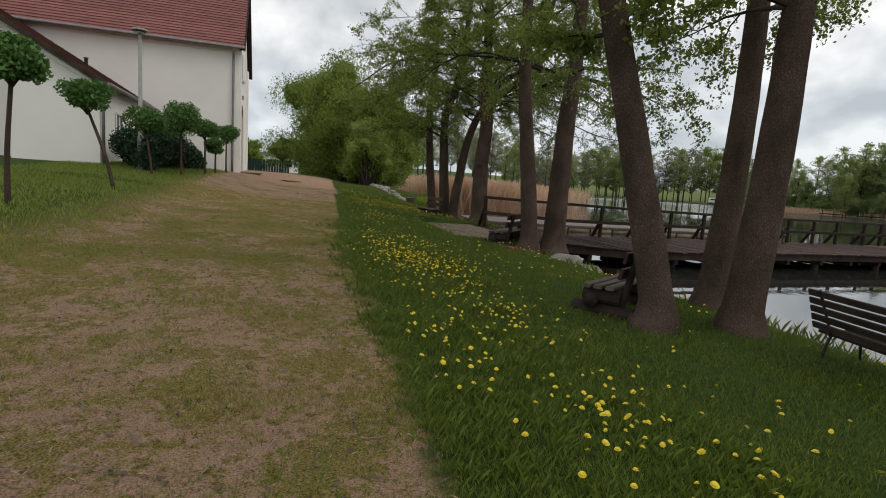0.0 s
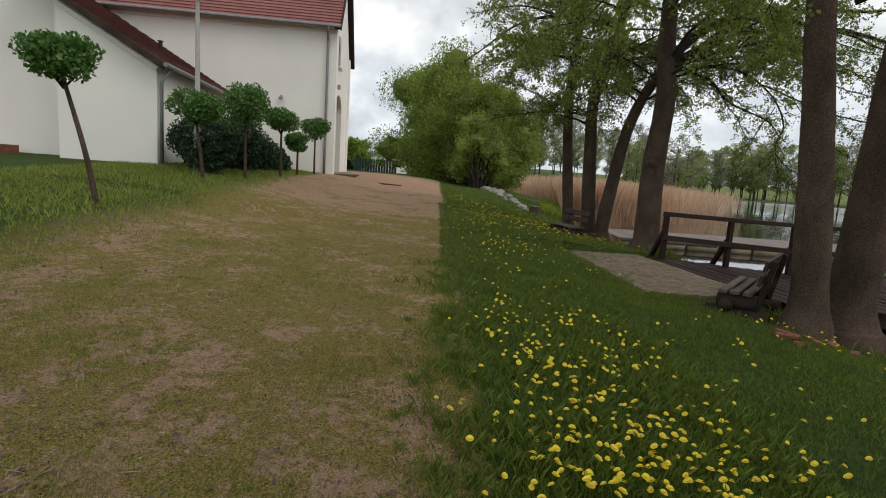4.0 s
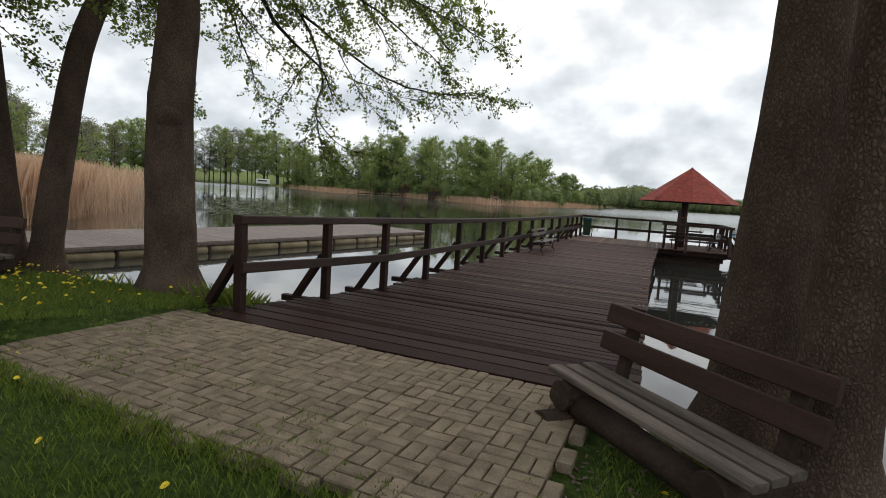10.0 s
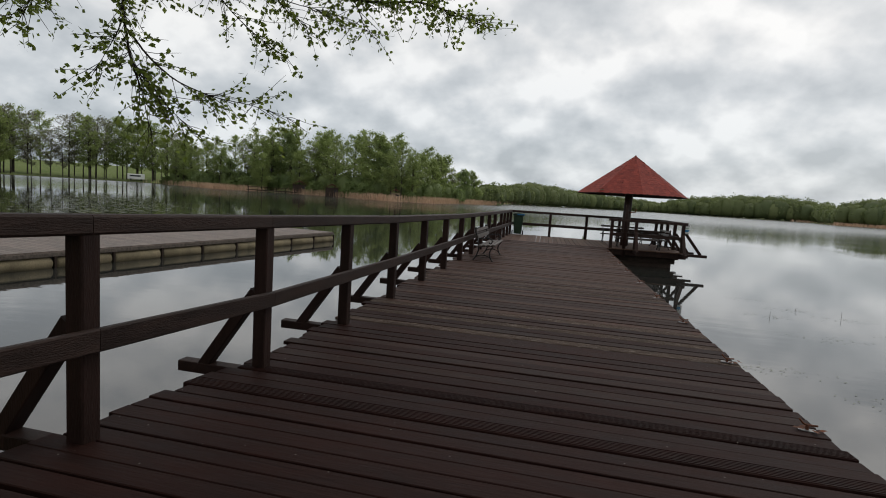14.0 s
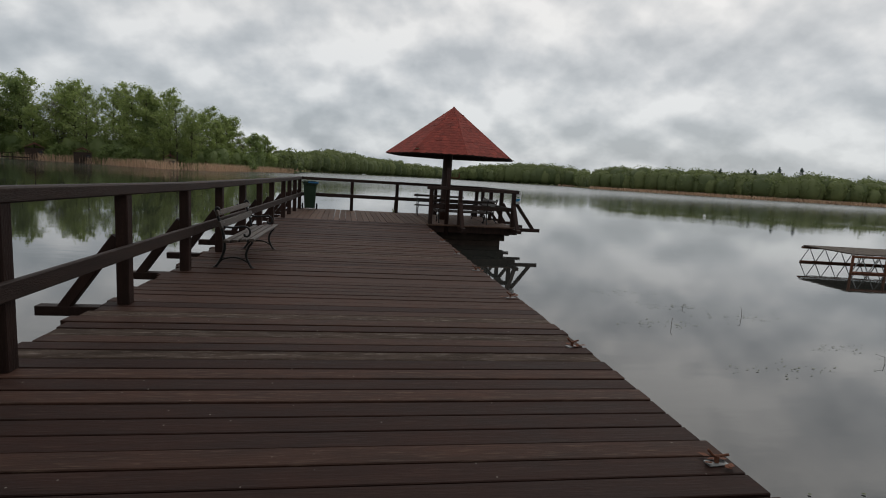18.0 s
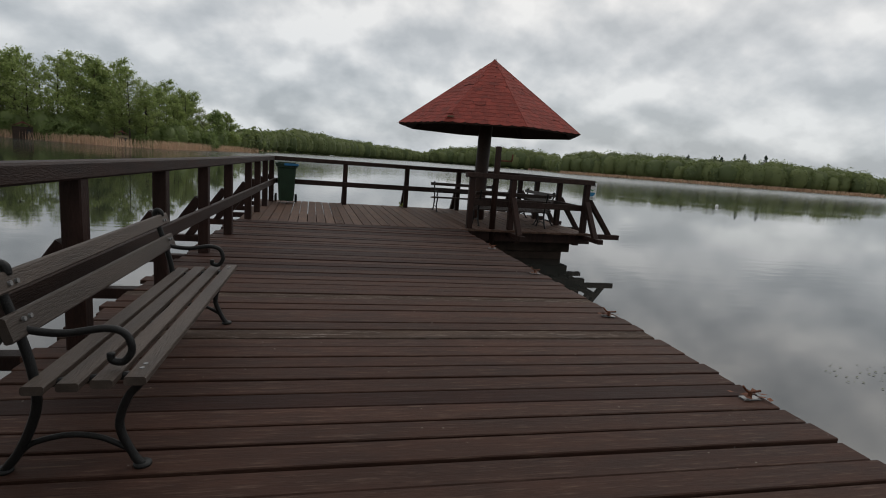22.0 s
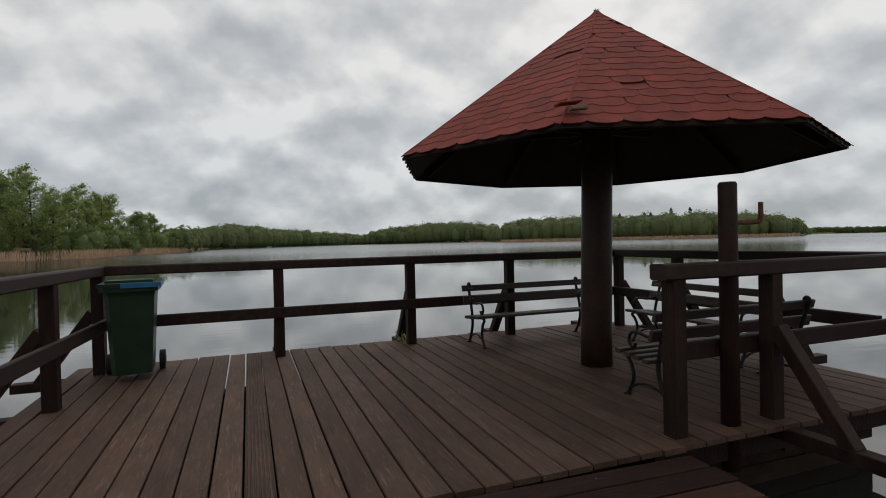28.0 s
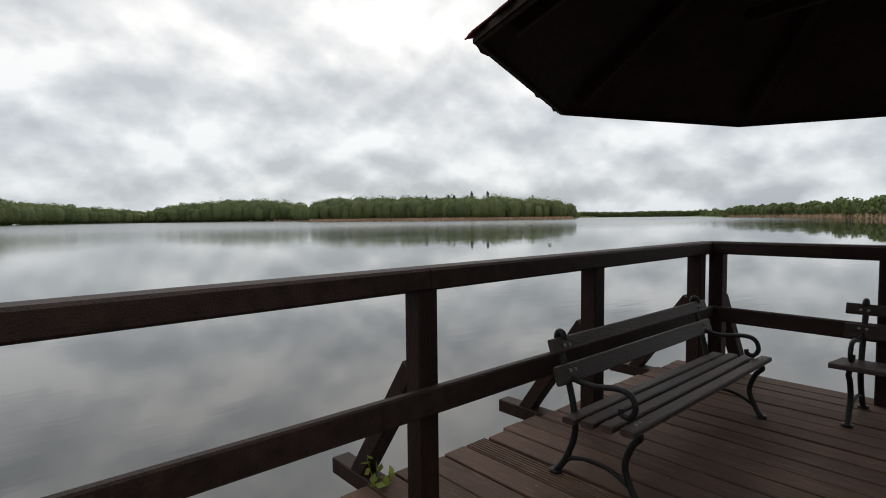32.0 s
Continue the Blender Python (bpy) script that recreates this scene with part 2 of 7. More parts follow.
def board_material(name, color, pale, worn, across, spec=0.14):
    """Stained boards: patches, pale worn flecks along the grain, splinters and specks of dirt."""
    m = bpy.data.materials.new(name)
    m.use_nodes = True
    n, l = m.node_tree.nodes, m.node_tree.links
    b = n["Principled BSDF"]
    b.inputs["Specular IOR Level"].default_value = spec
    tc, oi = n.new("ShaderNodeTexCoord"), n.new("ShaderNodeObjectInfo")
    off = n.new("ShaderNodeVectorMath")
    off.operation = "MULTIPLY_ADD"
    off.inputs[1].default_value = (53.0, 31.0, 17.0)
    l.new(oi.outputs["Random"], off.inputs[0])
    l.new(tc.outputs["Object"], off.inputs[2])

    def grain(along, cross, detail, rough=0.6):
        mp = n.new("ShaderNodeMapping")
        mp.inputs["Scale"].default_value = (along, cross, cross) if across == "y" else (cross, along, cross)
        l.new(off.outputs[0], mp.inputs[0])
        t = n.new("ShaderNodeTexNoise")
        t.inputs["Scale"].default_value, t.inputs["Detail"].default_value, t.inputs["Roughness"].default_value = 1.0, detail, rough
        l.new(mp.outputs[0], t.inputs["Vector"])
        return t.outputs["Fac"]

    def step(f, lo, hi, top=1.0):
        r = n.new("ShaderNodeMapRange")
        r.inputs["From Min"].default_value, r.inputs["From Max"].default_value, r.inputs["To Max"].default_value = lo, hi, top
        l.new(f, r.inputs[0])
        return r.outputs[0]

    def blend(f, a, c):
        q = n.new("ShaderNodeMix")
        q.data_type = "RGBA"
        l.new(f, q.inputs[0])
        for i, v in ((6, a), (7, c)):
            if isinstance(v, tuple):
                q.inputs[i].default_value = (*v, 1)
            else:
                l.new(v, q.inputs[i])
        return q.outputs[2]

    patch, fleck, fine, split = grain(2.2, 7, 6), grain(5, 55, 7, 0.7), grain(14, 240, 4, 0.65), grain(1.6, 90, 3)
    deep = tuple(c * 0.55 for c in color)
    out = blend(step(patch, 0.32, 0.66), deep, color)
    out = blend(step(fleck, 0.54, 0.70, worn), out, pale)
    out = blend(step(fine, 0.50, 0.30, 0.55), out, tuple(c * 0.35 for c in color))
    out = blend(step(split, 0.335, 0.30, 0.8), out, tuple(c * 0.2 for c in color))
    vor = n.new("ShaderNodeTexVoronoi")
    vor.inputs["Scale"].default_value = 9.0
    l.new(off.outputs[0], vor.inputs["Vector"])
    out = blend(step(vor.outputs["Distance"], 0.05, 0.035, 0.55), out, (0.30, 0.27, 0.24))
    hv, mr = n.new("ShaderNodeHueSaturation"), n.new("ShaderNodeMapRange")
    mr.inputs["To Min"].default_value, mr.inputs["To Max"].default_value = 0.86, 1.14
    l.new(oi.outputs["Random"], mr.inputs[0])
    l.new(mr.outputs[0], hv.inputs["Value"])
    l.new(out, hv.inputs["Color"])
    l.new(hv.outputs[0], b.inputs["Base Color"])
    rr = n.new("ShaderNodeMapRange")
    rr.inputs["To Min"].default_value, rr.inputs["To Max"].default_value = 0.54, 0.82
    l.new(patch, rr.inputs[0])
    l.new(rr.outputs[0], b.inputs["Roughness"])
    bp = n.new("ShaderNodeBump")
    bp.inputs["Strength"].default_value, bp.inputs["Distance"].default_value = 0.6, 0.006
    l.new(fleck, bp.inputs["Height"])
    l.new(bp.outputs[0], b.inputs["Normal"])
    return m


DECK = board_material("deck_wood", (0.036, 0.0158, 0.0115), (0.080, 0.047, 0.034), 0.45, "y")
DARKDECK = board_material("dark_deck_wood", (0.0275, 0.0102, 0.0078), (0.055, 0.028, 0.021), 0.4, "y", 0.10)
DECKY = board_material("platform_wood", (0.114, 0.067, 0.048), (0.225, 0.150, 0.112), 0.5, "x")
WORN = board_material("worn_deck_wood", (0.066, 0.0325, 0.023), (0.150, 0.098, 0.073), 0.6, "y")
WORNY = board_material("worn_platform_wood", (0.132, 0.080, 0.058), (0.25, 0.172, 0.132), 0.6, "x")
RIBBED = board_material("grooved_board_wood", (0.125, 0.088, 0.069), (0.36, 0.30, 0.26), 0.85, "y")
RAIL = material("stained_rail_wood", (0.043, 0.025, 0.020), 0.6, 0.5, 4.0, 0.4, 45, stretch=(4, 0.6, 4), vary=0.15, spec=0.18)
POST = material("stained_post_wood", (0.034, 0.0168, 0.013), 0.6, 0.55, 4.0, 0.35, 45, stretch=(3, 3, 0.6), vary=0.15, spec=0.18)
SLAT = material("bench_slat_wood", (0.090, 0.070, 0.058), 0.5, 0.55, 3.0, 0.4, 50, stretch=(0.5, 5, 5), vary=0.15, spec=0.25)
DSLAT = material("dark_bench_slat_wood", (0.062, 0.041, 0.034), 0.42, 0.5, 3.0, 0.4, 50, stretch=(0.5, 5, 5), vary=0.2, spec=0.35)
IRON = material("black_cast_iron", (0.022, 0.022, 0.022), 0.45, 0.7, 20, 0.2, 150, metal=0.3)
RUST = material("rusty_iron", (0.17, 0.065, 0.035), 0.8, 0.5, 14, 0.35, 90)
SHINGLE = material("red_shingle", (0.27, 0.050, 0.036), 0.85, 0.6, 5, 0.4, 160, vary=0.12)
SOFFIT = material("dark_roof_boards", (0.054, 0.035, 0.028), 0.75, 0.6, 3, 0.3, 40, vary=0.1, spec=0.1)
POLE = material("dark_brown_pole_paint", (0.046, 0.024, 0.018), 0.42, 0.6, 3, 0.08, 30, spec=0.25)
BIN = material("green_bin_plastic", (0.019, 0.043, 0.023), 0.42, 0.75, 5, 0.05, 120)
BINLID = material("blue_bin_lid", (0.03, 0.16, 0.33), 0.4, 0.75, 5, 0.05, 120)
BLACK = material("black_rubber", (0.018, 0.018, 0.018), 0.8, 0.7, 10, 0.1, 90)
BARK = bark_material("alder_bark", (0.132, 0.095, 0.073))
TWIG = material("twig_bark", (0.045, 0.034, 0.028), 0.9, 0.6, 5, 0.3, 40)
FARBARK = material("far_trunk_bark", (0.070, 0.058, 0.050), 0.9, 0.6, 1, 0.0, 10, spec=0.1)
LEAF = leaf_material("alder_leaves", (0.115, 0.162, 0.028), (0.245, 0.300, 0.062), 0.65)
LEAFDARK = leaf_material("clipped_leaves", (0.05, 0.13, 0.025), (0.11, 0.22, 0.04), 0.3)
NEEDLE = leaf_material("yew_needles", (0.012, 0.035, 0.014), (0.03, 0.07, 0.024), 0.15)
BUSHLEAF = leaf_material("willow_leaves", (0.135, 0.195, 0.028), (0.30, 0.37, 0.065), 0.5)
FARLEAF = leaf_material("far_spring_leaves", (0.220, 0.290, 0.092), (0.37, 0.43, 0.150), 0.6)
FARDARK = leaf_material("far_dark_leaves", (0.145, 0.205, 0.066), (0.26, 0.325, 0.115), 0.55)
WOODLEAF = leaf_material("far_wood_leaves", (0.125, 0.165, 0.060), (0.25, 0.292, 0.110), 0.5)
PINE = leaf_material("far_pine_needles", (0.018, 0.035, 0.022), (0.03, 0.055, 0.03), 0.15)
REED = leaf_material("dry_reed", (0.52, 0.345, 0.225), (0.70, 0.49, 0.335), 0.45)
GRASSBLADE = leaf_material("grass_blades", (0.070, 0.116, 0.014), (0.182, 0.238, 0.036), 0.4)
PETAL = leaf_material("dandelion_petals", (0.74, 0.56, 0.015), (0.82, 0.68, 0.05), 0.2)
WHITEWALL = material("cream_render", (0.89, 0.86, 0.80), 0.92, 0.93, 0.5, 0.2, 60, spec=0.1)
ROOFTILE = material("red_brown_roof_tile", (0.27, 0.112, 0.098), 0.75, 0.75, 1.5, 0.2, 30, vary=0.1, spec=0.2)
ROOFOLD = material("old_brown_roof_tile", (0.15, 0.055, 0.042), 0.85, 0.6, 2.5, 0.3, 30, vary=0.15)
ZINC = material("zinc_gutter", (0.28, 0.28, 0.28), 0.5, 0.75, 3, 0.05, 60, metal=0.5)
GREYPOLE = material("grey_concrete_pole", (0.34, 0.34, 0.32), 0.85, 0.8, 4, 0.2, 60)
GLASS = material("dark_window_glass", (0.03, 0.035, 0.04), 0.08, 0.8, 2, 0.0, 10)
FRAMEW = material("white_window_frame", (0.75, 0.75, 0.73), 0.5, 0.93, 3, 0.05, 60)
BRICKRED = material("red_brick_plinth", (0.26, 0.10, 0.07), 0.9, 0.6, 6, 0.3, 40)
STONE = material("field_stone", (0.30, 0.28, 0.25), 0.9, 0.6, 5, 0.5, 30, vary=0.25)
PAVER = material("concrete_paver", (0.240, 0.194, 0.142), 0.95, 0.6, 7, 0.5, 90, vary=0.12, spec=0.08)
KERB = material("concrete_kerb", (0.15, 0.128, 0.10), 0.95, 0.6, 6, 0.4, 60, vary=0.15, spec=0.08)
GREYWOOD = material("grey_weathered_wood", (0.17, 0.142, 0.12), 0.85, 0.5, 3, 0.5, 40, stretch=(0.5, 5, 5), vary=0.15, spec=0.12)
BACKWOOD = material("red_brown_back_planks", (0.066, 0.038, 0.031), 0.6, 0.6, 3, 0.3, 60, stretch=(0.5, 5, 5), vary=0.12, spec=0.15)
LOGWOOD = material("dark_log_wood", (0.060, 0.043, 0.034), 0.85, 0.5, 4, 0.4, 40, vary=0.18, spec=0.12)
DOCKWOOD = material("pale_dock_beam", (0.25, 0.205, 0.125), 0.8, 0.6, 3, 0.3, 40, vary=0.15)
WHITE = material("white_enamel", (0.78, 0.78, 0.76), 0.45, 0.93, 4, 0.02, 60)
SIGNBLUE = material("blue_sign_print", (0.03, 0.22, 0.42), 0.5, 0.9, 8, 0.0, 60)
SIGNGREEN = material("green_sign_print", (0.10, 0.30, 0.12), 0.5, 0.9, 8, 0.0, 60)
SIGNDARK = material("dark_sign_print", (0.03, 0.04, 0.05), 0.5, 0.9, 8, 0.0, 60)
FENCEGREEN = material("dark_green_fence", (0.03, 0.07, 0.06), 0.6, 0.7, 4, 0.05, 60)

DOCKDECK = material("weathered_dock_boards", (0.205, 0.162, 0.138), 0.6, 0.6, 3, 0.4, 40, vary=0.15, spec=0.25)
# Brighter than GRASSBLADE: open light, without tree shade, is put into the colour.
LITBLADE = leaf_material("lit_grass_blades", (0.14, 0.195, 0.026), (0.31, 0.36, 0.065), 0.4)
BANKBLADE = leaf_material("bank_grass_blades", (0.110, 0.172, 0.018), (0.27, 0.32, 0.048), 0.45)
FARGREY = leaf_material("far_budding_leaves", (0.22, 0.22, 0.15), (0.32, 0.32, 0.21), 0.45)
STRAW = leaf_material("dry_straw", (0.30, 0.22, 0.12), (0.46, 0.36, 0.21), 0.1)
TWIGBIT = leaf_material("twig_bits", (0.06, 0.045, 0.032), (0.22, 0.17, 0.12), 0.02)
LITTER = leaf_material("dark_leaf_litter", (0.04, 0.028, 0.02), (0.13, 0.08, 0.05), 0.05)
TRODDEN = leaf_material("trodden_grass", (0.175, 0.166, 0.032), (0.40, 0.345, 0.10), 0.25)
WEED = leaf_material("water_weed", (0.06, 0.085, 0.03), (0.13, 0.14, 0.06), 0.2)


# ---- mesh tools ----
class Shape:
    """Collects vertices and faces of one mesh."""

    def __init__(self):
        self.v, self.f = [], []

    def add(self, verts, faces):
        k = len(self.v)
        self.v.extend(verts)
        self.f.extend(tuple(i + k for i in f) for f in faces)

    def beam(self, a, b, w, h, bev=0.006, up=(0, 0, 1)):
        """A square timber from a to b with broken edges; w across, h along up."""
        a, b = Vector(a), Vector(b)
        d = (b - a).normalized()
        u = Vector(up)
        s = d.cross(u)
        if s.length < 1e-4:
            s = d.cross(Vector((0, 1, 0)))
        s.normalize()
        u = s.cross(d).normalized()
        x, y = w / 2, h / 2
        ring = [(x, y - bev), (x - bev, y), (-x + bev, y), (-x, y - bev), (-x, -y + bev), (-x + bev, -y), (x - bev, -y), (x, -y + bev)]
        vs = [tuple(p + s * i + u * j) for p in (a, b) for i, j in ring]
        fs = [(i, (i + 1) % 8, (i + 1) % 8 + 8, i + 8) for i in range(8)] + [tuple(range(7, -1, -1)), tuple(range(8, 16))]
        self.add(vs, fs)
        return self

    def tube(self, pts, radii, n=8, caps=True):
        """A round bar or trunk along points."""
        pts = [Vector(p) for p in pts]
        if isinstance(radii, (int, float)):
            radii = [radii] * len(pts)
        k = len(pts)
        ref = Vector((0.31, 0.17, 0.93)) if abs((pts[-1] - pts[0]).normalized().z) < 0.8 else Vector((1, 0.2, 0))
        vs = []
        for i, p in enumerate(pts):
            d = (pts[min(i + 1, k - 1)] - pts[max(i - 1, 0)]).normalized()
            s = d.cross(ref).normalized()
            u = s.cross(d)
            for j in range(n):
                t = 2 * math.pi * j / n
                vs.append(tuple(p + (s * math.cos(t) + u * math.sin(t)) * radii[i]))
        fs = [(i * n + j, i * n + (j + 1) % n, (i + 1) * n + (j + 1) % n, (i + 1) * n + j) for i in range(k - 1) for j in range(n)]
        if caps:
            fs += [tuple(range(n - 1, -1, -1)), tuple(range((k - 1) * n, k * n))]
        self.add(vs, fs)
        return self

    def box(self, x0, y0, z0, x1, y1, z1):
        vs = [(x, y, z) for z in (z0, z1) for x, y in ((x0, y0), (x1, y0), (x1, y1), (x0, y1))]
        self.add(vs, [(3, 2, 1, 0), (4, 5, 6, 7), (0, 1, 5, 4), (1, 2, 6, 5), (2, 3, 7, 6), (3, 0, 4, 7)])
        return self

    def prism(self, outline, a, b):
        """An outline of (x, y, z) points carried from offset a to offset b."""
        k = len(outline)
        vs = [tuple(Vector(p) + Vector(o)) for o in (a, b) for p in outline]
        self.add(vs, [(i, (i + 1) % k, (i + 1) % k + k, i + k) for i in range(k)] + [tuple(range(k - 1, -1, -1)), tuple(range(k, 2 * k))])
        return self

    def add_face(self, a, b, c, d, n):
        """A thin sheet under the four corners, its upper side just below them."""
        vs = [tuple(p - n * o) for o in (0.01, 0.06) for p in (a, b, c, d)]
        self.add(vs, [(0, 1, 2, 3), (7, 6, 5, 4), (0, 4, 5, 1), (1, 5, 6, 2), (2, 6, 7, 3), (3, 7, 4, 0)])
        return self

    def mesh(self, name, mat, smooth=False):
        me = bpy.data.meshes.new(name)
        me.from_pydata(self.v, [], self.f)
        me.materials.append(mat)
        if smooth:
            me.polygons.foreach_set("use_smooth", [True] * len(me.polygons))
        me.update()
        return me


def quads(name, verts, mat, n=4):
    """A mesh of loose n-sided faces from an array of shape (faces * n, 3)."""
    verts = np.asarray(verts, dtype=np.float32).reshape(-1, 3)
    k = len(verts) // n
    me = bpy.data.meshes.new(name)
    me.vertices.add(len(verts))
    me.vertices.foreach_set("co", verts.ravel())
    me.loops.add(len(verts))
    me.loops.foreach_set("vertex_index", np.arange(len(verts), dtype=np.int32))
    me.polygons.add(k)
    me.polygons.foreach_set("loop_start", np.arange(0, len(verts), n, dtype=np.int32))
    me.materials.append(mat)
    me.update(calc_edges=True)
    return me


def thing(name, x=0, y=0, z=0, rz=0, label="", category="", group="", kind=""):
    ob = new(name)
    ob.matrix_world = pose(x, y, z, 0, 0, rz)
    ob.empty_display_size = 0.1
    return tagged(ob, label, category, group, kind)


def part(name, shape, mat, parent=None, label="", smooth=False):
    """One mesh object under a thing or a part, in the thing's own space."""
    me = shape if isinstance(shape, bpy.types.Mesh) else shape.mesh(name, mat, smooth)
    ob = new(name, me)
    ob.parent = parent
    if label:
        ob["label"] = label
    return ob


def solo(name, shape, mat, label="", category="", kind="", smooth=False):
    """A thing that is one mesh, standing in world space."""
    return tagged(part(name, shape, mat, None, "", smooth), label, category, "", kind)


def curve_points(pts, steps=6):
    """A smooth line through points."""
    p = [Vector(q) for q in pts]
    p = [2 * p[0] - p[1]] + p + [2 * p[-1] - p[-2]]
    out = []
    for i in range(1, len(p) - 2):
        for s in range(steps):
            t = s / steps
            out.append(0.5 * (2 * p[i] + (p[i + 1] - p[i - 1]) * t + (2 * p[i - 1] - 5 * p[i] + 4 * p[i + 1] - p[i + 2]) * t * t + (3 * p[i] - p[i - 1] - 3 * p[i + 1] + p[i + 2]) * t ** 3))
    out.append(p[-2])
    return out


# ---- ground: one sheet from the bank to the horizon, with the lake sunk in it ----
WATER = -0.6


def smooth_steps(x, xs, ys):
    return float(np.interp(x, xs, ys))


def shore_y(x):
    return smooth_steps(x, (-60, -30, -16, -9, -4, -0.7, 0.02, 0.35, 4.2, 5.2, 14, 17, 20, 26, 40, 80), (12, 8, 3.4, 1.7, 1.2, 1.5, 1.35, 0.25, 0.25, -0.1, -0.1, 4, 12, 16, 17, 18))


FAR_AZ = (-75, -68, -60, -52, -44, -39, -30, -20, -15, -7.5, -6.3, -1, 9, 23, 24.5, 40, 52, 53.5, 65, 66.5, 75, 80, 90)
FAR_D = (60, 110, 210, 240, 235, 175, 165, 130, 138, 215, 330, 420, 620, 620, 430, 380, 430, 1000, 1000, 480, 300, 140, 90)


def far_shore(az):
    return smooth_steps(az, FAR_AZ, FAR_D)


def ground_z(x, y):
    d = shore_y(x) - y
    if d > -3:
        z = smooth_steps(d, (-3, -1.2, 0, 0.45, 1.0, 1.6, 2.9, 5.6, 9.6, 11.2, 14, 60), (-2.2, -1.4, -0.62, -0.14, 0.08, 0.17, 0.23, 0.45, 0.6, 0.86, 1.05, 1.6))
        w = smooth_steps(d, (0.6, 4.5), (0, 1))
        hill = 0.015 * max(0, min(8, -x)) * smooth_steps(d, (7.5, 10.5), (0, 1))
        return z + hill + w * 0.03 * max(-12, min(15, 7 - x))
    r = math.hypot(x - 2, y - 10)
    az = math.degrees(math.atan2(x - 2, y - 10))
    if abs(az) > 90:
        return -2.2
    e = r - far_shore(az)
    hill = smooth_steps(az, (-60, -39, -34), (1, 1, 0))
    return smooth_steps(e, (-12, 0, 6, 60, 400), (-2.2, -0.62, -0.2, 0.9, 3.0)) + hill * smooth_steps(e, (8, 70, 260), (0, 2.2, 7.5))


def apron_z(y):
    return 0.215 + 0.006 * (-y - 0.4)


def deck_low(y):
    return smooth_steps(y, (-0.05, 0.5, 2), (0.02, -0.35, -1.2))


def bed_z(x, y):
    z = ground_z(x, y) + (0.025 * noise.noise((x * 1.3, y * 1.3, 0)) if -30 < x < 30 and -20 < y < 3 else 0)
    if -0.5 < x < 4.4 and -2.75 < y < -0.05:
        z = apron_z(y) - 0.055
    elif -0.2 < x < 4.4 and y >= -0.05:
        z = min(z, deck_low(y))
    return z


def axis(lo, hi, step, grow, limit):
    a = list(np.arange(lo, hi + 1e-6, step))
    s = step
    while a[-1] < limit:
        s *= grow
        a.append(a[-1] + s)
    s = step
    while a[0] > -limit:
        s *= grow
        a.insert(0, a[0] - s)
    return a


gx, gy = axis(-22, 20, 0.35, 1.09, 3200), axis(-14, 2.5, 0.3, 1.09, 3200)
gv = [(x, y, bed_z(x, y)) for y in gy for x in gx]
nx = len(gx)
gf = [(j * nx + i, j * nx + i + 1, (j + 1) * nx + i + 1, (j + 1) * nx + i) for j in range(len(gy) - 1) for i in range(nx - 1)]
GROUND = bpy.data.materials.new("lawn_and_track")
GROUND.use_nodes = True


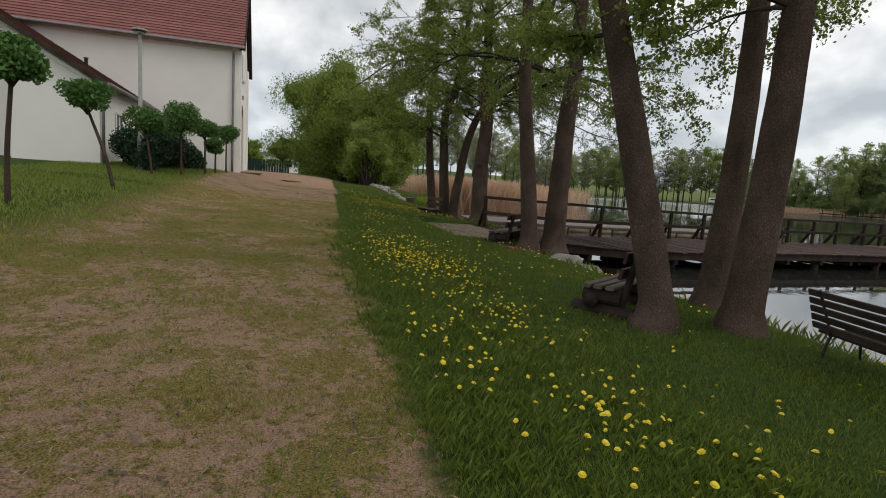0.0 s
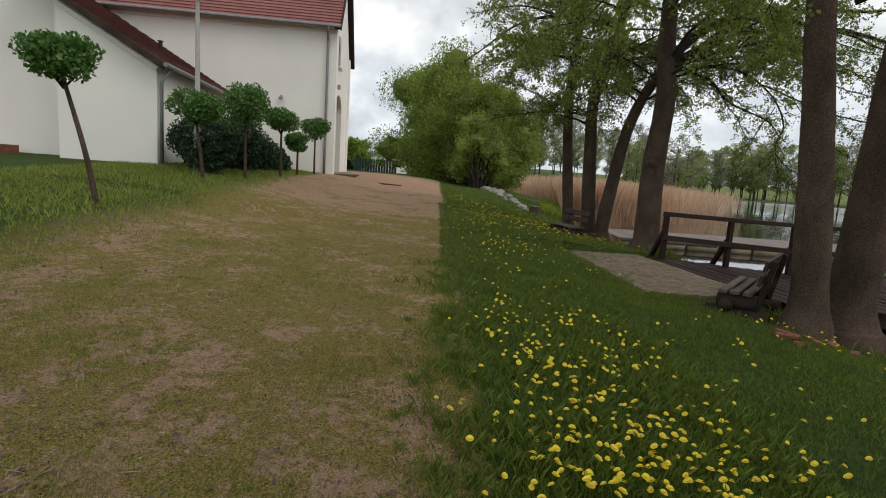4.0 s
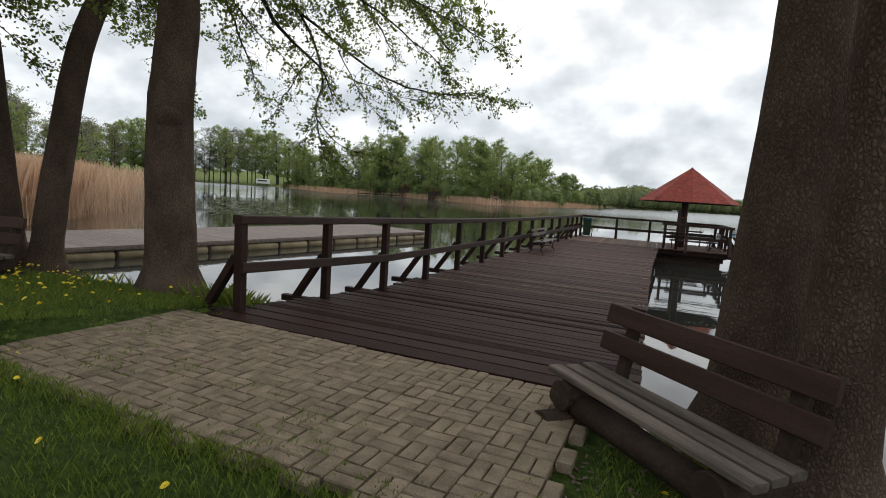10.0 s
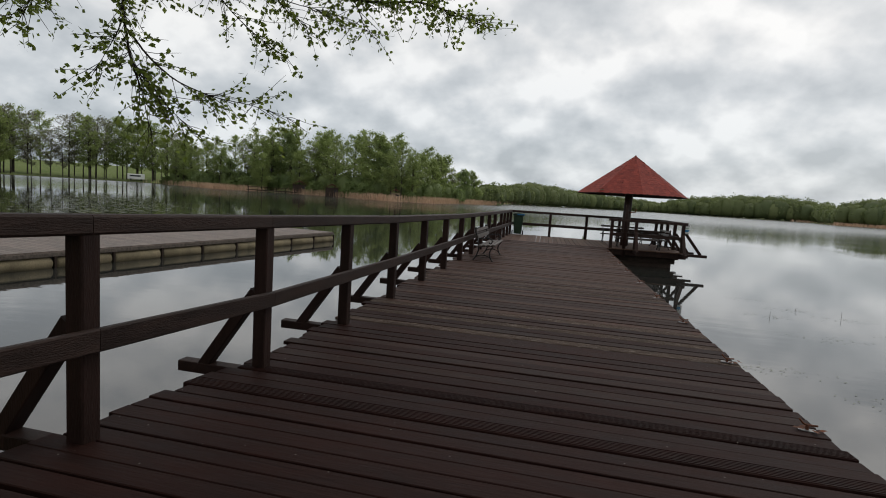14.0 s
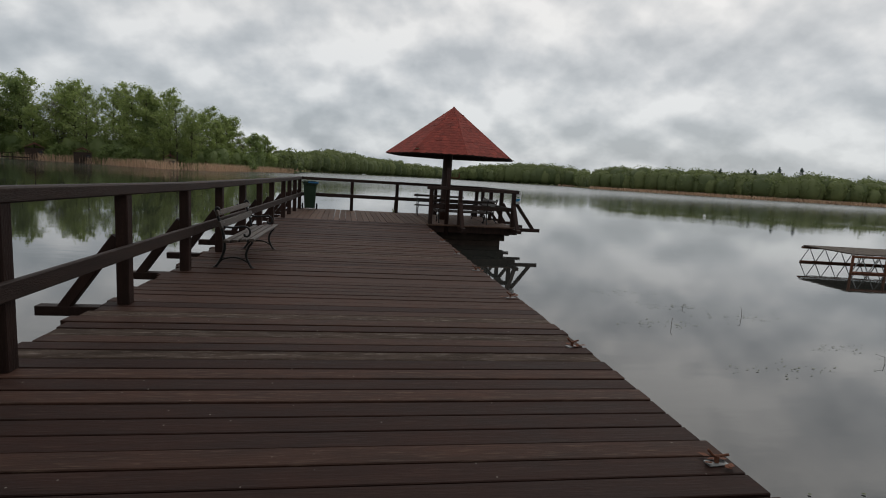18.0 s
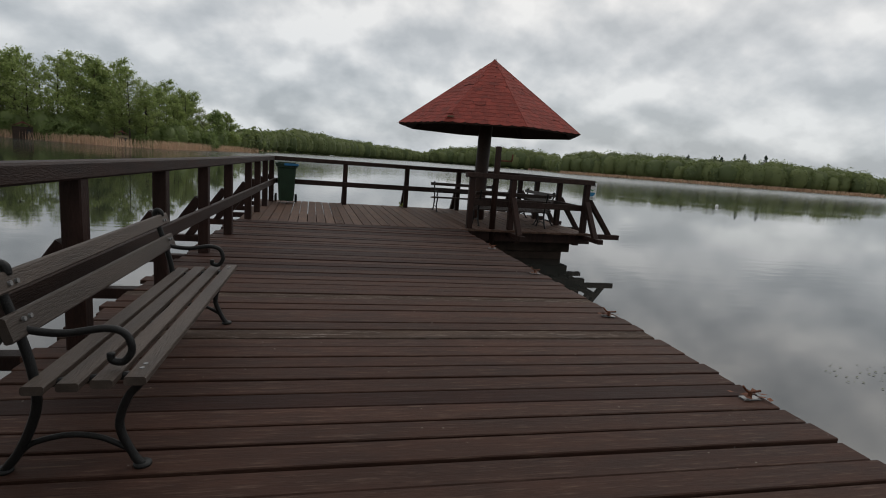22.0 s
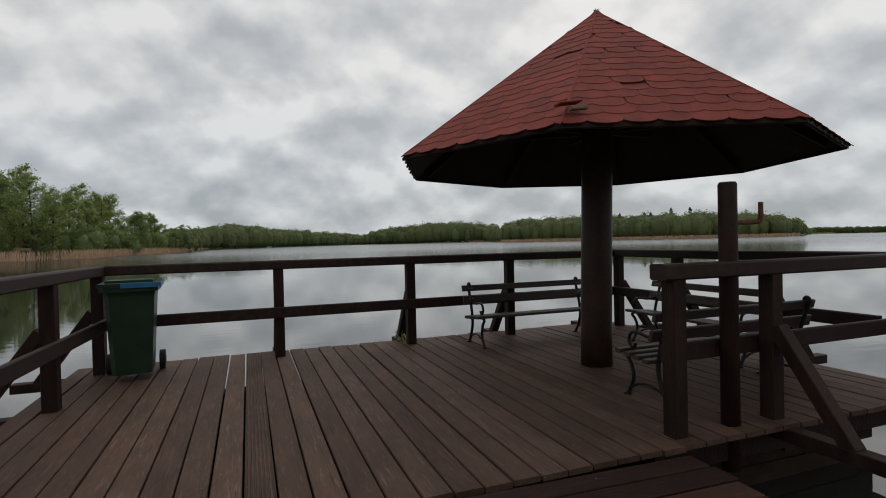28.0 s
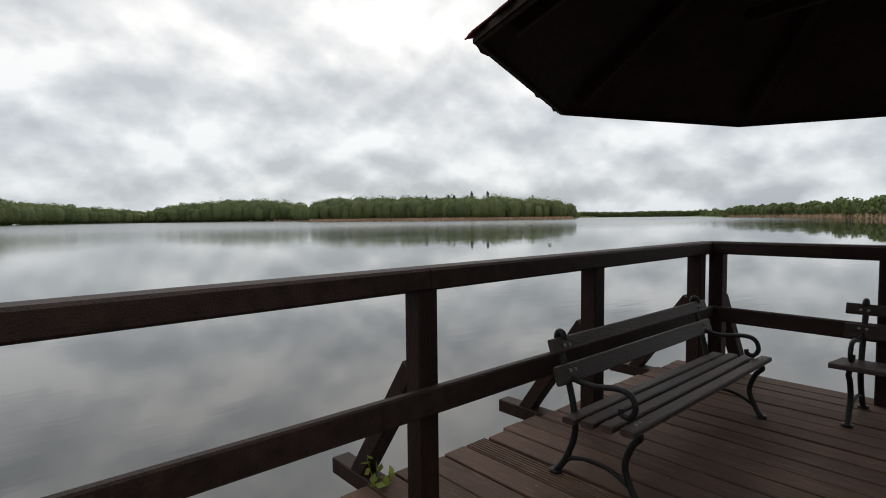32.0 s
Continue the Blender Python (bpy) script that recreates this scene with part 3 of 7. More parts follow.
def build_ground_material(m):
    """Green lawn, a trodden sandy track with thin grass, mud under water; the track is a band of the plan."""
    n, l = m.node_tree.nodes, m.node_tree.links
    b = n["Principled BSDF"]
    b.inputs["Roughness"].default_value = 0.95
    b.inputs["Specular IOR Level"].default_value = 0.15
    g = n.new("ShaderNodeNewGeometry")
    s = n.new("ShaderNodeSeparateXYZ")
    l.new(g.outputs["Position"], s.inputs[0])

    def noise_tex(scale, detail=5.0, rough=0.6):
        t = n.new("ShaderNodeTexNoise")
        t.inputs["Scale"].default_value, t.inputs["Detail"].default_value, t.inputs["Roughness"].default_value = scale, detail, rough
        l.new(g.outputs["Position"], t.inputs["Vector"])
        return t.outputs["Fac"]

    def maths(op, a, c=None, clamp=False):
        q = n.new("ShaderNodeMath")
        q.operation, q.use_clamp = op, clamp
        for i, v in enumerate((a, c)):
            if v is None:
                continue
            if isinstance(v, (int, float)):
                q.inputs[i].default_value = v
            else:
                l.new(v, q.inputs[i])
        return q.outputs[0]

    def ramp_of(f, stops):
        r = n.new("ShaderNodeValToRGB")
        l.new(f, r.inputs[0])
        e = r.color_ramp.elements
        e[0].position, e[0].color = stops[0][0], (*stops[0][1], 1)
        e[1].position, e[1].color = stops[-1][0], (*stops[-1][1], 1)
        for p, c in stops[1:-1]:
            q = e.new(p)
            q.color = (*c, 1)
        return r.outputs[0]

    def mixed(f, a, c):
        q = n.new("ShaderNodeMix")
        q.data_type = "RGBA"
        l.new(f, q.inputs[0])
        l.new(a, q.inputs[6])
        l.new(c, q.inputs[7])
        return q.outputs[2]

    patch, fine, grain, wide = noise_tex(2.3, 7, 0.62), noise_tex(13, 7, 0.65), noise_tex(85, 5, 0.7), noise_tex(0.35, 4)
    lawn = ramp_of(fine, ((0.3, (0.030, 0.052, 0.011)), (0.5, (0.058, 0.100, 0.018)), (0.7, (0.105, 0.152, 0.032))))
    sand = ramp_of(grain, ((0.32, (0.17, 0.094, 0.058)), (0.5, (0.46, 0.295, 0.190)), (0.70, (0.68, 0.475, 0.325))))
    thin = ramp_of(grain, ((0.34, (0.056, 0.046, 0.012)), (0.5, (0.262, 0.210, 0.052)), (0.68, (0.50, 0.40, 0.12))))
    # thin grass grows over the track in patches
    cover = maths("ADD", maths("ADD", maths("MULTIPLY", patch, 0.45), maths("MULTIPLY", fine, 0.40)), maths("MULTIPLY", wide, 0.22))
    bare_x = n.new("ShaderNodeMapRange")
    bare_x.inputs["From Min"].default_value, bare_x.inputs["From Max"].default_value = -1.0, -9.0
    bare_x.inputs["To Min"].default_value, bare_x.inputs["To Max"].default_value = 0.0, 0.35
    l.new(s.outputs[0], bare_x.inputs[0])
    start_x = n.new("ShaderNodeMapRange")
    start_x.inputs["From Min"].default_value, start_x.inputs["From Max"].default_value = 10.5, 15.0
    start_x.inputs["To Min"].default_value, start_x.inputs["To Max"].default_value = 0.0, 0.035
    l.new(s.outputs[0], start_x.inputs[0])
    cover = maths("SUBTRACT", cover, start_x.outputs[0])
    cov = n.new("ShaderNodeMapRange")
    cov.inputs["From Min"].default_value, cov.inputs["From Max"].default_value = 0.489, 0.535
    l.new(maths("SUBTRACT", cover, bare_x.outputs[0]), cov.inputs[0])
    track = mixed(maths("MULTIPLY", cov.outputs[0], 0.92), sand, thin)
    # trodden hollows and crumbs of dark soil
    crumb = noise_tex(38, 3, 0.55)
    hole = n.new("ShaderNodeMapRange")
    hole.inputs["From Min"].default_value, hole.inputs["From Max"].default_value, hole.inputs["To Max"].default_value = 0.55, 0.63, 0.55
    l.new(maths("ADD", maths("MULTIPLY", crumb, 0.6), maths("MULTIPLY", fine, 0.4)), hole.inputs[0])
    soil = ramp_of(grain, ((0.3, (0.030, 0.020, 0.014)), (0.7, (0.075, 0.050, 0.036))))
    track = mixed(hole.outputs[0], track, soil)
    # the band of the track between the kerb line and the lawn by the house
    kerb_line = maths("SUBTRACT", maths("MULTIPLY", s.outputs[0], -0.09), 5.08)
    far_line = maths("SUBTRACT", maths("MULTIPLY", s.outputs[0], -0.035), 10.3)
    wob = maths("MULTIPLY", maths("SUBTRACT", patch, 0.5), 1.2)
    e1 = n.new("ShaderNodeMapRange")
    e1.inputs["From Min"].default_value, e1.inputs["From Max"].default_value = -0.08, 0.08
    l.new(maths("ADD", maths("SUBTRACT", kerb_line, s.outputs[1]), maths("MULTIPLY", wob, 0.5)), e1.inputs[0])
    e2 = n.new("ShaderNodeMapRange")
    e2.inputs["From Min"].default_value, e2.inputs["From Max"].default_value = -0.5, 0.5
    l.new(maths("ADD", maths("SUBTRACT", s.outputs[1], far_line), wob), e2.inputs[0])
    e3 = n.new("ShaderNodeMapRange")
    e3.inputs["From Min"].default_value, e3.inputs["From Max"].default_value = -34.0, -26.0
    l.new(s.outputs[0], e3.inputs[0])
    band = maths("MULTIPLY", maths("MULTIPLY", e1.outputs[0], e2.outputs[0]), e3.outputs[0])
    col = mixed(band, lawn, track)
    meadow = ramp_of(wide, ((0.35, (0.09, 0.13, 0.032)), (0.65, (0.165, 0.19, 0.065))))
    away = n.new("ShaderNodeMapRange")
    away.inputs["From Min"].default_value, away.inputs["From Max"].default_value = 70.0, 130.0
    l.new(s.outputs[1], away.inputs[0])
    col = mixed(away.outputs[0], col, meadow)
    mud = ramp_of(fine, ((0.3, (0.03, 0.026, 0.018)), (0.7, (0.07, 0.058, 0.04))))
    wet = n.new("ShaderNodeMapRange")
    wet.inputs["From Min"].default_value, wet.inputs["From Max"].default_value = -0.42, -0.58
    l.new(s.outputs[2], wet.inputs[0])
    l.new(mixed(wet.outputs[0], col, mud), b.inputs["Base Color"])
    bp = n.new("ShaderNodeBump")
    bp.inputs["Strength"].default_value, bp.inputs["Distance"].default_value = 1.0, 0.07
    l.new(maths("ADD", maths("ADD", maths("MULTIPLY", fine, 1.6), maths("MULTIPLY", grain, 0.5)), maths("MULTIPLY", crumb, 0.8)), bp.inputs["Height"])
    l.new(bp.outputs[0], b.inputs["Normal"])


build_ground_material(GROUND)
gs = Shape()
gs.v, gs.f = gv, gf
ground = solo("ground", gs, GROUND, "green lawn sloping from a sandy track to the lake", "ground", "structure", True)

# ---- the lake ----
LAKE = bpy.data.materials.new("lake_water")
LAKE.use_nodes = True
ln, ll = LAKE.node_tree.nodes, LAKE.node_tree.links
lb = ln["Principled BSDF"]
lb.inputs["Roughness"].default_value, lb.inputs["IOR"].default_value = 0.03, 1.88
lg = ln.new("ShaderNodeNewGeometry")
lmap = ln.new("ShaderNodeMapping")
lmap.inputs["Scale"].default_value = (0.6, 1.6, 1.0)
ll.new(lg.outputs["Position"], lmap.inputs[0])
lw = ln.new("ShaderNodeTexNoise")
lw.inputs["Scale"].default_value, lw.inputs["Detail"].default_value = 2.2, 4.0
ll.new(lmap.outputs[0], lw.inputs["Vector"])
lw2 = ln.new("ShaderNodeTexNoise")
lw2.inputs["Scale"].default_value, lw2.inputs["Detail"].default_value = 0.12, 2.0
ll.new(lg.outputs["Position"], lw2.inputs["Vector"])
# the bay by the pier lies calm; wind ruffles the open lake in drifting streaks
lsep = ln.new("ShaderNodeSeparateXYZ")
ll.new(lg.outputs["Position"], lsep.inputs[0])
lopen = ln.new("ShaderNodeMapRange")
lopen.inputs["From Min"].default_value, lopen.inputs["From Max"].default_value = 45.0, 190.0
lopen.inputs["To Min"].default_value, lopen.inputs["To Max"].default_value = 0.0, 0.16
ll.new(lsep.outputs[1], lopen.inputs[0])
lshallow = ln.new("ShaderNodeMapRange")
lshallow.inputs["From Min"].default_value, lshallow.inputs["From Max"].default_value = 1.0, 3.2
ll.new(lsep.outputs[1], lshallow.inputs[0])
lmix = ln.new("ShaderNodeMix")
lmix.data_type = "RGBA"
ll.new(lshallow.outputs[0], lmix.inputs[0])
lmix.inputs[6].default_value, lmix.inputs[7].default_value = (0.050, 0.026, 0.013, 1), (0.027, 0.028, 0.025, 1)
ll.new(lmix.outputs[2], lb.inputs["Base Color"])
lmr = ln.new("ShaderNodeMapRange")
lmr.inputs["From Min"].default_value, lmr.inputs["From Max"].default_value = 0.42, 0.66
lmr.inputs["To Min"].default_value, lmr.inputs["To Max"].default_value = 0.010, 0.075
ll.new(lw2.outputs["Fac"], lmr.inputs[0])
lsum = ln.new("ShaderNodeMath")
lsum.operation = "ADD"
ll.new(lmr.outputs[0], lsum.inputs[0])
ll.new(lopen.outputs[0], lsum.inputs[1])
lrough = ln.new("ShaderNodeMapRange")
lrough.inputs["From Min"].default_value, lrough.inputs["From Max"].default_value = 40.0, 160.0
lrough.inputs["To Min"].default_value, lrough.inputs["To Max"].default_value = 0.02, 0.20
ll.new(lsep.outputs[1], lrough.inputs[0])
ll.new(lrough.outputs[0], lb.inputs["Roughness"])
lbp = ln.new("ShaderNodeBump")
lbp.inputs["Distance"].default_value = 0.05
ll.new(lsum.outputs[0], lbp.inputs["Strength"])
ll.new(lw.outputs["Fac"], lbp.inputs["Height"])
ll.new(lbp.outputs[0], lb.inputs["Normal"])
ws = Shape()
ws.add([(-3000, -2, WATER), (3000, -2, WATER), (3000, 3000, WATER), (-3000, 3000, WATER)], [(0, 1, 2, 3)])
water = solo("water", ws, LAKE, "calm grey lake water mirroring the cloudy sky", "water", "structure")


# ---- the pier ----
POST_Y = (-0.04, 1.56, 3.18, 4.82, 6.45, 8.10, 9.77, 11.43, 12.97, 14.50, 16.03, 17.48, 19.28, 20.42, 21.62, 22.86)
RAIL_H = 1.08
# the end platform stands slightly askew to the pier
PLATFORM = pose(0.596, 1.043, 0, 0, 0, 2.07)


def rail_x(y):
    return 0.045 + 0.0012 * y


def deck_z(y):
    """The pier rises a little towards the shore."""
    return smooth_steps(y, (-0.4, 0, 1.5, 3.2, 5.0, 8.5), (0.225, 0.21, 0.10, -0.02, -0.035, 0.0))


def rail_z(y):
    return smooth_steps(y, (0, 1.5, 3.2, 5, 6.5, 9.8, 13), (1.30, 1.255, 1.215, 1.18, 1.145, 1.10, RAIL_H))


def deck_edge(y):
    return smooth_steps(y, (-0.4, 3, 7, 12, 19.2), (4.36, 4.26, 4.12, 3.99, 3.95))


def post_with_brace(parent, x, y, out, height=RAIL_H - 0.095, brace=True, base=0.0):
    part("post", Shape().beam((x, y, base - 0.10), (x, y, height), 0.108, 0.108, 0.008, (0, 1, 0)), POST, parent)
    if brace:
        o = Vector((out[0], out[1], 0))
        p = Vector((x, y, base))
        part("outrigger", Shape().beam(p - o * 0.2 + Vector((0, 0, -0.075)), p + o * 0.74 + Vector((0, 0, -0.075)), 0.11, 0.09), POST, parent)
        part("brace", Shape().beam(p + o * 0.52 + Vector((0, 0, -0.05)), p + o * 0.05 + Vector((0, 0, 0.62)), 0.10, 0.09, 0.006), POST, parent)


rail_left = thing("railing", label="dark brown stained timber railing with raking braces along the pier", category="railing")
for i, y in enumerate(POST_Y):
    post_with_brace(rail_left, rail_x(y), y, (-1, 0), rail_z(y) - 0.095, True, deck_z(y))
cuts = (-0.10, 1.56, 3.18, 6.45, 11.43, 16.03, 19.28, 22.92)
for a, b in zip(cuts, cuts[1:]):
    e = 0.004
    part("top_rail", Shape().beam((rail_x(a), a, rail_z(a) - 0.05), (rail_x(b), b - e, rail_z(b) - 0.05), 0.135, 0.10, 0.012), RAIL, rail_left)
    ma, mb = 0.54 * deck_z(a) + 0.46 * rail_z(a), 0.54 * deck_z(b) + 0.46 * rail_z(b)
    part("middle_rail", Shape().beam((rail_x(a) + 0.085, a, ma), (rail_x(b) + 0.085, b - e, mb), 0.045, 0.12, 0.008), RAIL, rail_left)
E_Y = 21.87
rail_end = thing("railing", label="dark brown stained timber railing at the platform's far end", category="railing")
for i, x in enumerate((2.0, 3.55, 4.92, 6.42)):
    post_with_brace(rail_end, x, E_Y, (0, 1), brace=True)
part("top_rail", Shape().beam((0.30, E_Y, RAIL_H - 0.05), (3.55, E_Y, RAIL_H - 0.05), 0.135, 0.10, 0.012), RAIL, rail_end, "dark rail with a split weathered edge")
part("top_rail", Shape().beam((3.556, E_Y, RAIL_H - 0.05), (6.66, E_Y, RAIL_H - 0.05), 0.135, 0.10, 0.012), RAIL, rail_end)
part("middle_rail", Shape().beam((0.28, E_Y - 0.085, 0.50), (6.58, E_Y - 0.085, 0.50), 0.045, 0.12, 0.008), RAIL, rail_end)
rail_right = thing("railing", label="dark brown stained timber railing beside the sheltered benches", category="railing")
R_X = 6.62
for y in (21.78, 20.69, 19.47):
    post_with_brace(rail_right, R_X, y, (1, 0))
part("top_rail", Shape().beam((R_X, 18.45, RAIL_H - 0.047), (R_X, 21.85, RAIL_H - 0.047), 0.135, 0.10, 0.012), RAIL, rail_right)
part("middle_rail", Shape().beam((R_X - 0.085, 18.45, 0.50), (R_X - 0.085, 21.8, 0.50), 0.045, 0.12, 0.008), RAIL, rail_right)
rail_near = thing("railing", label="reddish brown timber railing with raking braces above the water gap", category="railing")
N_Y = 18.25
for x in (4.175, 5.02, 6.62):
    post_with_brace(rail_near, x, N_Y, (0, -1), brace=x > 4.5)
part("top_rail", Shape().beam((4.05, N_Y, RAIL_H - 0.05), (6.75, N_Y, RAIL_H - 0.05), 0.135, 0.10, 0.012), RAIL, rail_near)
part("middle_rail", Shape().beam((4.16, N_Y + 0.085, 0.50), (6.6, N_Y + 0.085, 0.50), 0.045, 0.12, 0.008), RAIL, rail_near)
part("outrigger", Shape().beam((6.4, 18.32, -0.075), (7.5, 18.32, -0.075), 0.11, 0.10), POST, rail_near)
part("brace", Shape().beam((7.3, 18.36, -0.04), (6.72, 18.36, 0.72), 0.10, 0.09), POST, rail_near)

for ob in (rail_end, rail_right, rail_near):
    ob.matrix_world = PLATFORM

deck = tagged(new("pier_deck"), "dark brown plank deck of a lake pier, some boards grooved", "deck", "", "structure")
for x in (0.35, 1.6, 2.8, 3.75):
    for a, b in ((-0.3, 1.5), (1.5, 3.2), (3.2, 5.0), (5.0, 8.5), (8.5, 19.1)):
        part("joist", Shape().beam((x, a, deck_z(a) - 0.16), (x, b - 0.003, deck_z(b) - 0.16), 0.12, 0.20), POST, deck)
for a, b in ((-0.3, 1.5), (1.5, 3.2), (3.2, 5.0), (5.0, 8.5), (8.5, 12.0), (12.0, 18.3)):
    part("edge_beam", Shape().beam((deck_edge(a) - 0.13, a, deck_z(a) - 0.15), (deck_edge(b) - 0.13, b - 0.003, deck_z(b) - 0.15), 0.10, 0.22, 0.006), LOGWOOD, deck)
for y in (2.0, 5.2, 8.4, 11.6, 14.8, 18.2):
    for x in (0.6, 3.6):
        part("pile", Shape().tube([(x, y, -2.4), (x, y, deck_z(y) - 0.2)], 0.12, 10), LOGWOOD, deck)
# unseen dark beams, added to deepen the shade under the pier
for y in POST_Y[1:13]:
    part("cross_beam", Shape().beam((0.1, y + 0.15, deck_z(y) - 0.33), (deck_edge(y) - 0.15, y + 0.15, deck_z(y) - 0.33), 0.14, 0.16), LOGWOOD, deck)
platform_deck = tagged(new("platform_deck"), "brown plank deck of the pier's end platform", "deck", "", "structure")
for x in (0.3, 2.0, 3.6, 5.2, 6.5):
    part("joist", Shape().beam((x, 18.25, -0.165), (x, 22.0, -0.165), 0.12, 0.20), POST, platform_deck)
part("edge_beam", Shape().beam((4.0, 18.3, -0.13), (6.8, 18.3, -0.13), 0.12, 0.2), POST, platform_deck)
for x, y in ((0.6, 21.5), (3.6, 21.5), (6.3, 21.5), (6.3, 18.7), (4.3, 18.6)):
    part("pile", Shape().tube([(x, y, -2.4), (x, y, -0.2)], 0.12, 10), LOGWOOD, platform_deck)
for x0, x1, z in ((0.5, 6.5, -0.36), (0.7, 6.3, -0.56)):
    for y in (18.62, 20.2, 21.6):
        part("cross_beam", Shape().beam((x0, y, z), (x1, y, z), 0.24, 0.19), LOGWOOD, platform_deck)
# no real float: an added dark block that deepens the shade below the boards
part("float", Shape().beam((0.9, 20.1, -0.62), (6.1, 20.1, -0.62), 2.7, 0.30, 0.03), LOGWOOD, platform_deck, "added dark block deepening the shade under the platform")
platform_deck.matrix_world = PLATFORM


# ---- umbrella shelter on the platform ----
UX, UY, UR, UZ, UTOP, UTURN = 5.04, 20.10, 2.066, 2.0, 3.52, 1.5
shelter = thing("umbrella_shelter", UX, UY, 0, 0, "octagonal red shingled umbrella roof on one thick dark post", "shelter")


def ucorner(i, r=UR, z=UZ):
    a = radians(UTURN + 45 * i)
    return Vector((r * math.cos(a), r * math.sin(a), z))


part("pole", Shape().tube([(-0.14, -0.09, -0.05), (-0.14, -0.09, 0.3), (-0.12, -0.12, 1.9), (-0.06, -0.06, 2.6), (0, 0, 3.3)], [0.155, 0.15, 0.147, 0.143, 0.13], 24), POLE, shelter, "thick dark painted post", True)
APEX = Vector((0, 0, UTOP))
for i in range(8):
    a, b = ucorner(i), ucorner(i + 1)
    s = Shape()
    up_n = Vector((0, 0, 0.03))
    s.add([tuple(a), tuple(b), tuple(APEX), tuple(a - up_n), tuple(b - up_n), tuple(APEX - up_n)], [(0, 1, 2), (5, 4, 3), (0, 3, 4, 1), (1, 4, 5, 2), (2, 5, 3, 0)])
    part("roof_board", s, SOFFIT, shelter)
    r = ucorner(i, UR * 0.93, UZ + 0.07 * (UTOP - UZ) - 0.075)
    part("rafter", Shape().beam(r, (0, 0, UTOP - 0.12), 0.06, 0.09), SOFFIT, shelter)
    m = (ucorner(i, UR * 0.62, 0) + ucorner(i + 1, UR * 0.62, 0)) / 2
    part("strut", Shape().beam((m.x, m.y, UZ + 0.44), (0, 0, 1.98 + 0.35), 0.05, 0.07), SOFFIT, shelter)
    c0, c1 = ucorner(i, UR * 0.99, UZ - 0.02), ucorner(i + 1, UR * 0.99, UZ - 0.02)
    part("fascia", Shape().beam(c0, c1, 0.02, 0.03, 0.003), SOFFIT, shelter)
    hip = Shape()
    hip.tube([ucorner(i) * 1.0 + Vector((0, 0, 0.004)), APEX + Vector((0, 0, 0.004))], 0.013, 8)
    nrm = (b - a).cross(APEX - a).normalized()
    e = (b - a).normalized() * 0.05
    for p, q in ((a, e), (b, -e)):
        tri = [p + nrm * 0.003, p + q + nrm * 0.003, APEX + nrm * 0.003]
        hip.add([tuple(v) for v in tri] + [tuple(v + nrm * 0.004) for v in tri], [(2, 1, 0), (3, 4, 5), (0, 1, 4, 3), (1, 2, 5, 4), (2, 0, 3, 5)])
    part("hip_cap", hip, SHINGLE, shelter)
part("finial", Shape().tube([(0, 0, UTOP - 0.05), (0, 0, UTOP + 0.005), (0, 0, UTOP + 0.018)], [0.085, 0.035, 0.012], 12), SHINGLE, shelter)


def shingle_shape(w=0.235, h=0.21, t=0.004):
    """One scalloped shingle; x across, y up the slope, z off the roof."""
    prof = [(-w / 2, h), (-w / 2, 0.055)] + [(w / 2 * math.sin(q), 0.055 - 0.055 * math.cos(q)) for q in (-1.15, -0.6, 0, 0.6, 1.15)] + [(w / 2, 0.055), (w / 2, h)]
    s = Shape()
    s.add([(x, y, 0.004) for x, y in prof] + [(x, y, 0.003 + t + 0.003 * (1 - y / h)) for x, y in prof],
          [tuple(range(len(prof))), tuple(range(2 * len(prof) - 1, len(prof) - 1, -1))] + [((i + 1) % len(prof), i, i + len(prof), (i + 1) % len(prof) + len(prof)) for i in range(len(prof))])
    return s


SH = shingle_shape()
sh_me = SH.mesh("shingle", SHINGLE)
rest = Shape()
srng = random.Random(11)
n_sh = 0
for i in (4, 5, 6, 3, 7, 2, 1, 0):
    a, b = ucorner(i), ucorner(i + 1)
    mid_e = (a + b) / 2
    ax = (b - a).normalized()
    ay = (APEX - mid_e).normalized()
    az = ax.cross(ay).normalized()
    L, W = (APEX - mid_e).length, (b - a).length
    k = 0
    y = -0.03
    while y < L - 0.15:
        half = W / 2 * (1 - max(0, y) / L)
        n = max(1, round(2 * half / 0.225))
        for j in range(-1, n + 1):
            x = (j + 0.5 + (0.25 if k % 2 else -0.25)) * 2 * half / n - half
            if abs(x) > half + 0.07:
                continue
            cut = abs(x) > half - 0.125
            trim = []
            lift = 0.04 if srng.random() < 0.012 else 0.0
            o = mid_e + ax * (x + srng.uniform(-0.006, 0.006)) + ay * (y + srng.uniform(-0.006, 0.006)) + az * 0.004
            m = Matrix((ax, ay, az)).transposed().to_4x4()
            m.translation = o
            m = m @ pose(0, 0, 0, -0.7 - lift * 100, 0, srng.uniform(-2, 2))
            if cut:
                # cut along the hip
                for v in SH.v:
                    p = m @ Vector(v)
                    u, w = (p - mid_e).dot(ax), (p - mid_e).dot(ay)
                    lim = W / 2 * (1 - max(0, w) / L) + 0.002
                    trim.append(tuple(p + ax * (max(-lim, min(lim, u)) - u)))
                rest.add(trim, SH.f)
            elif n_sh < 300:
                ob = part("shingle", sh_me, None, shelter)
                ob.matrix_local = m
                n_sh += 1
            else:
                rest.add([tuple(m @ Vector(v)) for v in SH.v], SH.f)
        y += 0.128
        k += 1
tagged(part("shingles", rest, SHINGLE, shelter), kind="stuff")
